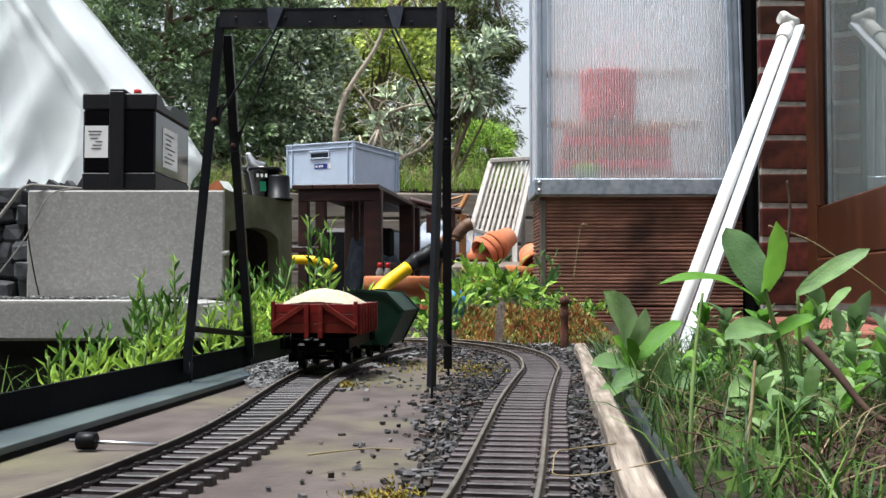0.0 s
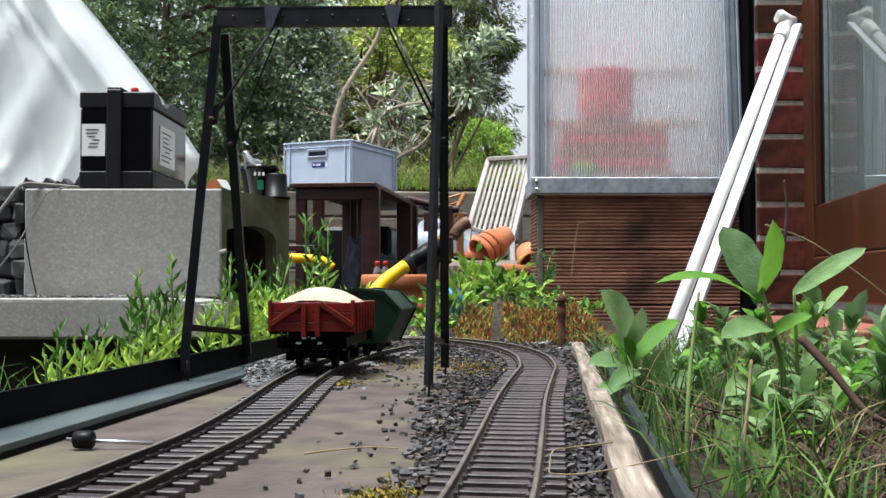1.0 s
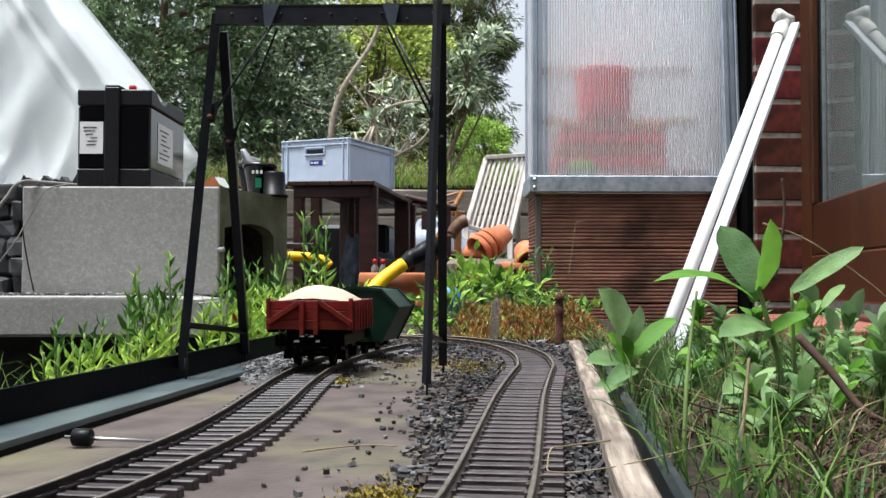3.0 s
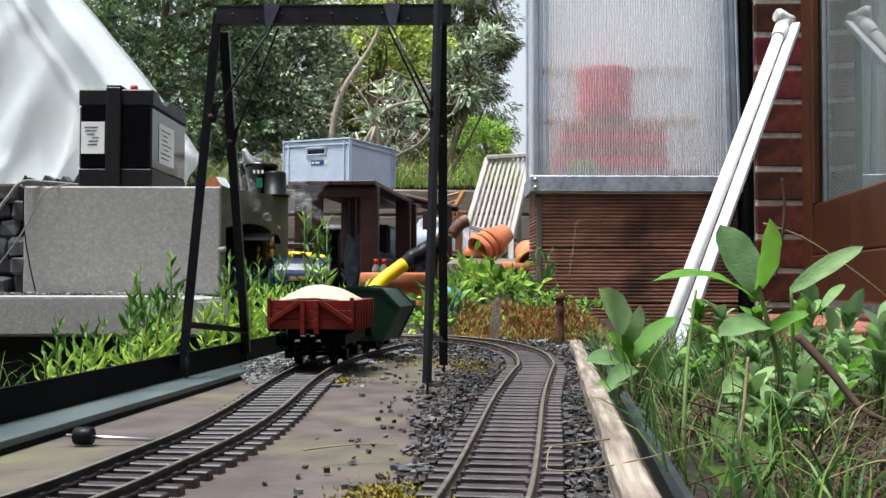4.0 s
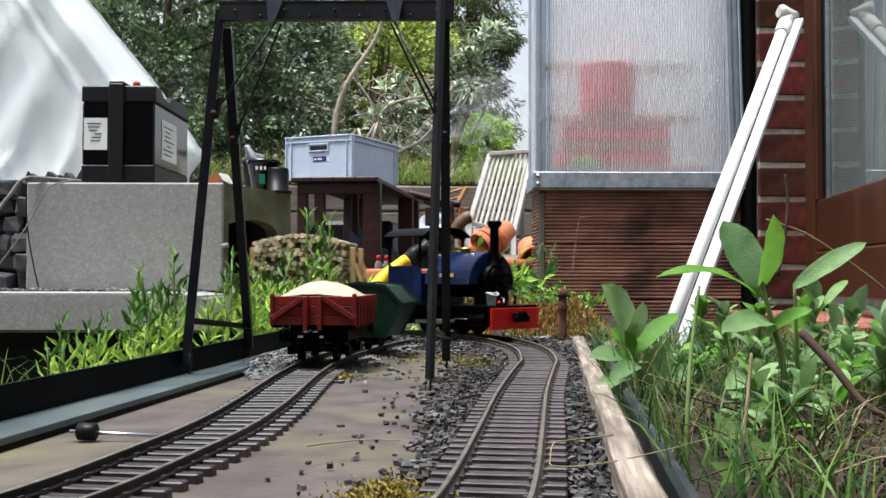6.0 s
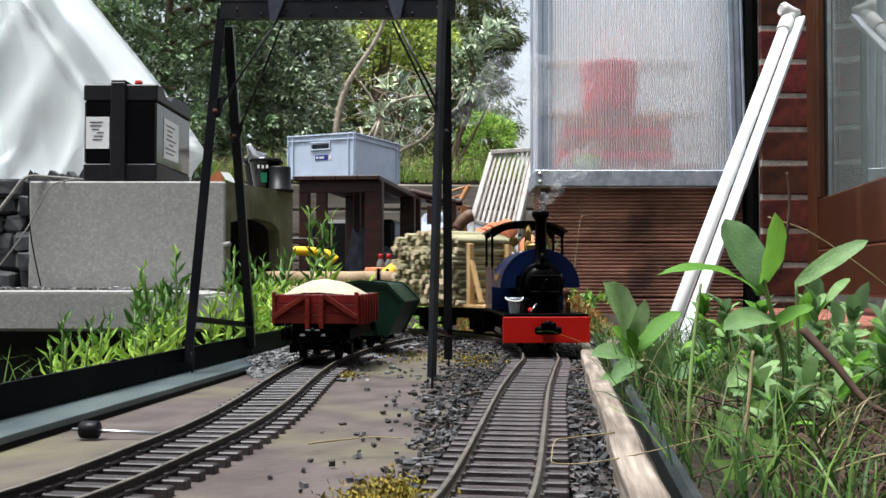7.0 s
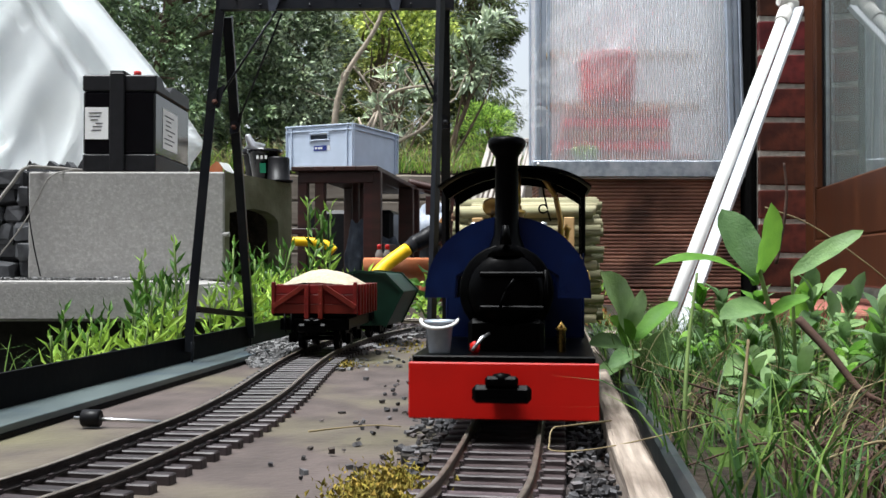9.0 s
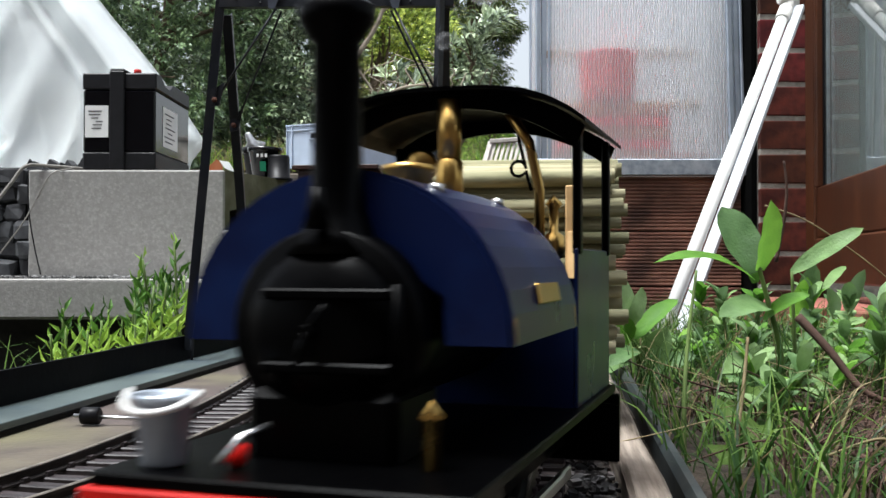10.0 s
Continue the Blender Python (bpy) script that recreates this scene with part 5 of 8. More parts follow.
    # little bucket on the front footplate
    b = pose(-0.0415, 0.017, 0.0637)
    bm = bmesh.new()
    bm_lathe(bm, [(0.001, 0.0), (0.0065, 0.0), (0.0068, 0.001), (0.0090, 0.0195), (0.0098, 0.020), (0.0096, 0.0212), (0.0086, 0.0205), (0.0062, 0.003), (0.001, 0.003)], 18, b)
    bucket = part("bucket", bm, M["zinc"], e, "tiny galvanised bucket")
    bm = bmesh.new()
    bm_tube(bm, [b @ Vector((0.0118 * math.cos(u), -0.0112 * math.sin(u), 0.0215 - 0.005 * math.sin(u))) for u in [math.pi * k / 12 for k in range(13)]], 0.0011, 6)
    part("bail", bm, M["pvc"], bucket)
    bm = bmesh.new()
    bm_tube(bm, [(-0.020, 0.010, 0.066), (-0.014, 0.014, 0.074), (-0.010, 0.022, 0.076)], 0.0012, 6)
    part("chain", bm, M["steel"], e)
    bm = bmesh.new()
    bm_lathe(bm, [(0.002, 0), (0.0032, 0.002), (0.0032, 0.006), (0, 0.008)], 10, Matrix.Translation((-0.019, 0.02, 0.0637)))
    part("red_cap", bm, M["loco_red"], e)
    bm = bmesh.new()
    bm_lathe(bm, [(0.0028, 0), (0.0028, 0.014), (0.004, 0.015), (0.0, 0.02)], 10, Matrix.Translation((0.036, 0.034, 0.0637)))
    part("lubricator", bm, M["brass"], e)
    return e


LOCO_L = 0.262


# ---- stake wagon with a stack of cut sticks ----
def flat_base(w, L, W=0.10):
    underframe(w, L, W)
    for k in range(8):
        bm = bmesh.new()
        bm_box(bm, (0, (k + 0.5) * L / 8, 0.0595), (W, L / 8 - 0.0008, 0.005), bevel=0.0006)
        part("deck_plank", bm, M["pine"], w)
    coupling(w, 0.0, -1)
    coupling(w, L, 1)


def make_stick_wagon():
    L = 0.252
    w = thing("stake_wagon", "flat model wagon stacked high with cut sticks laid crosswise", "model wagon")
    flat_base(w, L)
    y0, y1 = 0.070, 0.236
    for y, k in ((y0 - 0.012, -1), (y1 + 0.006, 1)):
        for s in (-1, 1):
            bm = bmesh.new()
            bm_box(bm, (s * 0.044, y, 0.112), (0.010, 0.009, 0.102), bevel=0.0008)
            part("stake", bm, M["pine"], w, "pale wooden stake")
            bm = bmesh.new()
            a, b = Vector((s * 0.044, y + k * 0.003, 0.135)), Vector((s * 0.044, y + k * 0.027, 0.066))
            bm_box(bm, (a + b) / 2, (0.008, 0.006, (b - a).length), (b - a).to_track_quat("Z", "Y").to_matrix().to_4x4(), 0.0008)
            part("brace", bm, M["pine"], w, "pale wooden diagonal brace")
    rng = random.Random(12)
    z, row = 0.0665, 0
    while z < 0.183:
        y = y0 + 0.003 + (0.0043 if row % 2 else 0)
        while y < y1 - 0.001:
            r = rng.uniform(0.0036, 0.0054)
            lo, hi = -0.064 + rng.uniform(-0.014, 0.012), 0.064 + rng.uniform(-0.012, 0.014)
            if rng.random() < 0.04:
                y += 0.009
                continue
            bm = bmesh.new()
            zz = z + rng.uniform(-0.0012, 0.0012) - (0.016 * (abs(y - 0.153) / 0.085) ** 2 if z > 0.165 else 0)
            bm_tube(bm, [(lo, y, zz), (0, y + rng.uniform(-0.0015, 0.0015), zz + rng.uniform(-0.001, 0.001)), (hi, y + rng.uniform(-0.0015, 0.0015), zz)], [r, r * 1.05, r * 0.95], 7)
            for f in bm.faces:
                if len(f.verts) > 4:
                    f.material_index = 1
            ob = part("stick", bm, M["stick_bark"], w)
            ob.data.materials.append(M["cut_wood"])
            y += 0.0089 + rng.uniform(0, 0.001)
        z += 0.0083
        row += 1
    return w


def make_log_wagon():
    L = 0.235
    w = thing("log_wagon", "flat model wagon carrying thick peeled logs", "model wagon")
    flat_base(w, L)
    for y in (0.03, L - 0.03):
        for s in (-1, 1):
            bm = bmesh.new()
            bm_box(bm, (s * 0.0475, y, 0.092), (0.004, 0.008, 0.06), bevel=0.0008)
            part("stake", bm, M["loco_black"], w)
    rng = random.Random(5)
    for x, z, r in ((-0.026, 0.0765, 0.0140), (0.004, 0.0765, 0.0145), (0.033, 0.0755, 0.0130), (-0.014, 0.1025, 0.0150), (0.0185, 0.1010, 0.0135)):
        bm = bmesh.new()
        pts = [(x + rng.uniform(-0.001, 0.001), -0.015 + (L + 0.03) * k / 8, z + rng.uniform(-0.0012, 0.0012)) for k in range(9)]
        bm_tube(bm, pts, [r * rng.uniform(0.94, 1.06) for _ in range(9)], 14)
        for f in bm.faces:
            if len(f.verts) > 4:
                f.material_index = 1
        ob = part("log", bm, M["log_bark"], w)
        ob.data.materials.append(M["cut_wood"])
    return w


loco = make_loco()
stick_wagon = make_stick_wagon()
log_wagon = make_log_wagon()


# ---- key left lying beside the siding ----
def make_tool():
    t = thing("turnout_lever", "black knob on a thin steel rod lying on the slab", "lever")
    m = pose(-0.2575, 0.713, 0.0072, 0, 0, -3)
    bm = bmesh.new()
    bm_lathe(bm, [(0.001, 0), (0.0052, 0.0), (0.0063, 0.001), (0.0063, 0.0125), (0.0052, 0.0135), (0.003, 0.0137)], 18, m @ Matrix.Rotation(radians(90), 4, "Y"))
    part("knob", bm, M["black_plastic"], t)
    bm = bmesh.new()
    bm_tube(bm, [m @ Vector((-0.006, 0, 0)), m @ Vector((0.056, 0.004, -0.003))], 0.0014, 8)
    part("rod", bm, M["steel"], t)


make_tool()


# ---- on and round the concrete trough ----
def make_battery():
    b = thing("battery", "black lead-acid battery with carrying strap and paper labels", "battery", pose(-0.787, 2.432, 0.3455) @ Matrix.Scale(1.05, 4))
    W, D, H = 0.168, 0.305, 0.175
    bm = bmesh.new()
    bm_box(bm, (0, D / 2, 0.02), (W + 0.002, D + 0.002, 0.04), bevel=0.003)
    part("base", bm, M["battery_lid"], b)
    bm = bmesh.new()
    bm_box(bm, (0, D / 2, 0.112), (W, D, 0.146), bevel=0.004)
    part("case", bm, M["battery"], b)
    bm = bmesh.new()
    bm_prism(bm, [(0.0, 0.186), (0.0, 0.224), (0.045, 0.226), (0.075, 0.207), (0.125, 0.205), (0.155, 0.222), (0.30, 0.222), (0.307, 0.186)], -W / 2 - 0.002, W / 2 + 0.002, Matrix(((0, 1, 0, 0), (1, 0, 0, 0), (0, 0, 1, 0), (0, 0, 0, 1))))
    bmesh.ops.bevel(bm, geom=bm.edges[:], offset=0.003, segments=1, affect="EDGES")
    part("lid", bm, M["battery_lid"], b, "dark grey moulded lid")
    bm = bmesh.new()
    bm_box(bm, (-0.004, -0.004, 0.114), (0.034, 0.006, 0.228), bevel=0.002)
    bm_box(bm, (-0.004, D / 2, 0.2305), (0.034, D + 0.01, 0.006), bevel=0.002)
    part("strap", bm, M["battery_lid"], b, "black carrying strap")
    bm = bmesh.new()
    bm_box(bm, (-0.052, -0.0006, 0.111), (0.054, 0.0012, 0.074))
    label = part("label", bm, M["paper"], b, "white paper label with faint print")
    rng = random.Random(8)
    for k in range(6):
        bm = bmesh.new()
        bm_box(bm, (-0.052 + rng.uniform(-0.006, 0.006), -0.0016, 0.135 - 0.008 * k), (rng.uniform(0.012, 0.032), 0.0006, 0.0022))
        part("print_bar", bm, M["ink"], label)
    bm = bmesh.new()
    bm_box(bm, (W / 2 + 0.0008, 0.125, 0.108), (0.0012, 0.13, 0.095))
    label = part("label", bm, M["paper"], b, "pale paper label with faint print")
    for k in range(7):
        bm = bmesh.new()
        bm_box(bm, (W / 2 + 0.0018, 0.125 + rng.uniform(-0.02, 0.02), 0.14 - 0.011 * k), (0.0006, rng.uniform(0.03, 0.09), 0.0028))
        part("print_bar", bm, M["ink"], label)
    for y in (0.04,):
        bm = bmesh.new()
        bm_lathe(bm, [(0.009, 0.226), (0.009, 0.238), (0.006, 0.24), (0, 0.241)], 12, Matrix.Translation((0.03, y, 0)))
        part("terminal_cap", bm, M["red_plastic"], b, "red terminal cap")


make_battery()


def make_trough_things():
    def pot(name, label, m, r, h, material, cat="flower pot", group=""):
        bm = bmesh.new()
        bm_lathe(bm, [(0.001, 0), (r * 0.72, 0), (r * 0.95, h * 0.82), (r, h * 0.83), (r * 1.02, h), (r * 0.95, h), (r * 0.9, h * 0.8), (0.001, h * 0.75)], 20)
        return tagged(part(name, bm, material, None, m=m), label, cat, group)
    pot("plant_pot", "black plastic plant pot on the trough", pose(-0.495, 2.74, 0.337), 0.053, 0.095, M["black_plastic"])
    t = thing("nursery_pot", "glossy black nursery pot with a small green label", "flower pot", pose(-0.478, 2.69, 0.337))
    bm = bmesh.new()
    bm_lathe(bm, [(0.001, 0), (0.030, 0), (0.043, 0.078), (0.047, 0.08), (0.047, 0.09), (0.043, 0.09), (0.038, 0.06), (0.001, 0.05)], 20)
    part("pot", bm, M["battery"], t)
    bm = bmesh.new()
    bm_box(bm, (0.002, -0.0375, 0.038), (0.016, 0.0016, 0.026), Matrix.Rotation(radians(12), 4, "X"))
    part("tag", bm, M["tag_green"], t, "green plant tag")
    for x, z in ((-0.011, 0.066), (0.0, 0.066), (0.011, 0.066)):
        bm = bmesh.new()
        bm_box(bm, (x, -0.0445, z), (0.006, 0.0012, 0.009))
        part("print_bar", bm, M["paper"], t)
    bm = bmesh.new()
    bm_lathe(bm, [(0.036, 0), (0.038, 0.002), (0.038, 0.006), (0.030, 0.007), (0.0285, 0.062), (0.026, 0.067), (0.0, 0.068)], 20)
    tagged(part("upturned_pot", bm, M["black_plastic"], None, m=pose(-0.435, 2.66, 0.337)), "black pot standing upside down on the trough", "flower pot")
    bm = bmesh.new()
    bm_lathe(bm, [(0.034, 0.0), (0.035, 0.002), (0.012, 0.02), (0.007, 0.045), (0.005, 0.046), (0.009, 0.02), (0.03, 0.003)], 18)
    tagged(part("funnel", bm, M["steel"], None, m=pose(-0.515, 2.73, 0.432, 24, -20, 0)), "small metal funnel in the black pot", "funnel")
    bm = bmesh.new()
    bm_prism(bm, [(0, 0), (0.036, 0), (0.028, 0.052), (0.012, 0.058), (-0.004, 0.04)], 0, 0.012)
    tagged(part("pot_shard", bm, M["terracotta"], None, m=pose(-0.612, 2.62, 0.334, 0, 8, 10)), "broken terracotta shard on the trough", "shard")
    bm = bmesh.new()
    bm_prism(bm, [(0, 0.048), (0.022, 0.045), (0.048, 0.0), (0.044, -0.005), (0.036, 0.02), (0.012, 0.03)], 0, 0.05)
    tagged(part("plastic_scrap", bm, M["tarp"], None, m=pose(-0.585, 2.62, 0.339, 0, 0, 5)), "crumpled white plastic sheet scrap on the trough", "scrap")
    # slates stood on the left end, dry stones below
    rng = random.Random(21)
    for k in range(11):
        bm = bmesh.new()
        w, h = rng.uniform(0.02, 0.045), rng.uniform(0.015, 0.05)
        bm_prism(bm, [(-w / 2, 0), (w / 2, 0), (w * 0.42, h * 0.55), (w * 0.05, h), (-w * 0.4, h * 0.6)], -0.01, 0.012)
        x = -1.04 + 0.0175 * k
        if -0.985 < x < -0.955:
            continue
        tagged(part("slate_piece", bm, M["dark_slate"], None, m=pose(x, 2.50 + rng.uniform(0, 0.06), 0.343, rng.uniform(-12, 12), rng.uniform(-20, 20), rng.uniform(-25, 25))), "jagged dark slate piece set on edge", "stone", group="slates on the trough")
    wall = thing("dry_stone_wall", "low dark dry stone wall with gravel", "wall", kind="structure")
    for row in range(6):
        x = -1.36
        while x < -1.03:
            w = rng.uniform(0.05, 0.10)
            bm = bmesh.new()
            bm_box(bm, (0, 0, 0), (w, 0.12, 0.046), bevel=0.008)
            for v in bm.verts:
                v.co += Vector((rng.uniform(-1, 1), rng.uniform(-1, 1), rng.uniform(-1, 1))) * 0.005
            part("stone", bm, M["dark_slate"], wall, m=pose(x + w / 2, 2.5 + rng.uniform(-0.015, 0.015), 0.105 + 0.045 * row, 0, rng.uniform(-5, 5), 0))
            x += w + 0.004
    npr = np.random.default_rng(3)
    pts = np.stack([npr.uniform(-1.3, -0.56, 420), npr.normal(2.40, 0.012, 420).clip(2.2, 2.415), np.full(420, 0.083)], 1)
    tagged(new("slab_gravel", pebble_mesh("slab_gravel", pts, npr.uniform(0.004, 0.014, 420), M["stone_grey"], npr)), "small pebbles lying on the concrete slab", "gravel", kind="stuff")
    for k, pts in enumerate((((-1.12, 2.36, 0.22), (-1.07, 2.37, 0.25), (-1.03, 2.39, 0.31), (-1.0, 2.40, 0.35), (-0.95, 2.43, 0.353), (-0.88, 2.46, 0.349)),
                             ((-1.06, 2.38, 0.13), (-1.0, 2.38, 0.21), (-0.97, 2.39, 0.27), (-0.94, 2.40, 0.33), (-0.90, 2.44, 0.35)),
                             ((-0.995, 2.40, 0.34), (-0.99, 2.395, 0.24), (-0.975, 2.39, 0.16), (-0.955, 2.38, 0.09)))):
        bm = bmesh.new()
        p = line3(pts)
        bm_tube(bm, p, (0.0042, 0.0018, 0.0018)[k], 8)
        tagged(part("cable", bm, M["cable"] if k < 2 else M["black_plastic"], None), ("thick grey cable lying over the trough", "thin grey cable hanging over the trough", "thin black cable hanging down the trough")[k], "cable")


def line3(pts, n=8):
    """A smooth line through points in space."""
    p = [Vector(q) for q in pts]
    p = [p[0] * 2 - p[1]] + p + [p[-1] * 2 - p[-2]]
    out = []
    for i in range(1, len(p) - 2):
        for k in range(n):
            s = k / n
            out.append(0.5 * (2 * p[i] + (p[i + 1] - p[i - 1]) * s + (2 * p[i - 1] - 5 * p[i] + 4 * p[i + 1] - p[i + 2]) * s * s + (3 * p[i] - p[i - 1] - 3 * p[i + 1] + p[i + 2]) * s ** 3))
    return out + [p[-2]]


M["tag_green"] = mat("tag_green", (0.02, 0.30, 0.16), None, 20, 0.5, bump=0)
make_trough_things()
bring(("battery", "plant_pot", "nursery_pot", "upturned_pot", "funnel", "pot_shard", "plastic_scrap", "slate_piece", "dry_stone_wall", "slab_gravel", "cable"))


# ---- white plastic cover ----
def make_cover():
    bm = bmesh.new()
    nu, nv = 150, 90

    def edge(z):
        rows = [(-0.1, -0.92), (0.43, -0.835), (0.515, -0.785), (0.74, -0.95), (1.03, -1.19), (1.9, -1.95)]
        for (z0, x0), (z1, x1) in zip(rows, rows[1:]):
            if z <= z1:
                return x0 + (x1 - x0) * (z - z0) / (z1 - z0)
        return rows[-1][1]
    g = []
    for j in range(nv + 1):
        z = -0.1 + 2.0 * j / nv
        row = []
        for i in range(nu + 1):
            u = i / nu
            x = -2.7 + (edge(z) + 2.7) * u
            # folds fan out from the top
            a = math.atan2(x + 1.95, 1.95 - z)
            crease = sum(w * max(0.0, 1 - abs(a - a0 - bend * (1.95 - z)) / wide) for a0, bend, wide, w in ((0.62, 0.02, 0.055, 0.10), (0.40, -0.05, 0.05, 0.09), (0.20, 0.06, 0.06, 0.08), (0.52, 0.05, 0.02, 0.035), (0.30, -0.02, 0.02, 0.035), (0.10, 0.02, 0.03, 0.05), (0.72, -0.03, 0.02, 0.03)))
            crease += 0.05 * (1 - abs(noise.noise(Vector((x * 2.6 + z * 1.6, z * 0.8, 7))))) ** 4 + 0.03 * (1 - abs(noise.noise(Vector((x * 5 - z * 2.5, z * 2, 3))))) ** 5
            fold = -crease * (1.95 - z) + 0.07 * noise.noise(Vector((x * 1.8, z * 2.0, 0))) + 0.016 * noise.noise(Vector((x * 6, z * 7, 4)))
            y = 3.22 + 0.3 * (1 - u) ** 2 + fold * (1 - 0.4 * u) - 0.16 * (1.0 - z)
            if u > 0.97:
                y += (u - 0.97) * 9
            row.append(bm.verts.new((x, y, z)))
        g.append(row)
    for a, b in zip(g, g[1:]):
        for i in range(nu):
            bm.faces.new((a[i], a[i + 1], b[i + 1], b[i])).smooth = True
    bmesh.ops.solidify(bm, geom=bm.faces[:], thickness=0.003)
    tagged(part("plastic_cover", bm, M["tarp"], None), "white plastic sheet draped in folds over something tall", "tarpaulin")


make_cover()


# ---- the far end of the garden ----
def make_table():
    t = thing("garden_table", "dark brown wooden garden table with slatted end frames", "table", pose(-0.272, 4.2, 0, 0, 0, -7))
    top = 0.536
    for k in range(4):
        bm = bmesh.new()
        bm_box(bm, (-0.325 + 0.0935 * k, 0.70, top - 0.010), (0.0925, 1.40, 0.020), bevel=0.003)
        part("top_board", bm, M["table_wood"], t)
    bm = bmesh.new()
    bm_box(bm, (-0.185, 0.035, top - 0.045), (0.33, 0.022, 0.05), bevel=0.003)
    part("apron", bm, M["table_wood"], t)
    for x in (-0.33, -0.255, -0.045, -0.012):
        for y in (0.05, 0.95):
            bm = bmesh.new()
            bm_box(bm, (x, y, (top - 0.02 - 0.17) / 2), (0.042, 0.045, top - 0.02 + 0.17), bevel=0.004)
            part("leg", bm, M["table_wood"], t)
    for x in (-0.10, -0.145):
        bm = bmesh.new()
        bm_box(bm, (x, 0.25, (top - 0.02 - 0.17) / 2), (0.03, 0.03, top - 0.02 + 0.17), bevel=0.004)
        part("slat", bm, M["table_wood"], t)
    bm = bmesh.new()
    bm_box(bm, (-0.325, 0.04, 0.262), (0.13, 0.03, 0.025), bevel=0.003)
    part("rail", bm, M["table_wood"], t)
    bm = bmesh.new()
    bm_box(bm, (-0.02, 0.62, 0.20), (0.03, 0.9, 0.03), bevel=0.003)
    part("stretcher", bm, M["table_wood"], t)
    # black box added to give the shade seen between the table legs
    bm = bmesh.new()
    bm_box(bm, (0, 0, 0), (0.46, 0.3, 0.58), bevel=0.02)
    tagged(part("table_shade_box", bm, M["black_plastic"], None, m=pose(-0.47, 5.45, 0.12, 0, 0, -7)), "black box added behind the table for the shade under it", "box")
    # bench beyond it
    b = thing("garden_bench", "dark brown wooden bench with curved armrest", "bench", pose(0.02, 5.3, 0, 0, 0, -7))
    for y in (0.0, 0.5):
        bm = bmesh.new()
        bm_tube(bm, line3([(-0.20, y, 0.56), (-0.08, y, 0.53), (0.02, y, 0.505), (0.08, y, 0.50)]), 0.020, 8)
        part("armrest", bm, M["table_wood"], b)
        for x in (-0.16, 0.03):
            bm = bmesh.new()
            bm_box(bm, (x, y, 0.15), (0.035, 0.035, 0.74), bevel=0.004)
            part("leg", bm, M["table_wood"], b)
    for k in range(3):
        bm = bmesh.new()
        bm_box(bm, (-0.06 , 0.08 + 0.16 * k, 0.24), (0.36, 0.12, 0.02), bevel=0.003)
        part("seat_board", bm, M["table_wood"], b)


make_table()


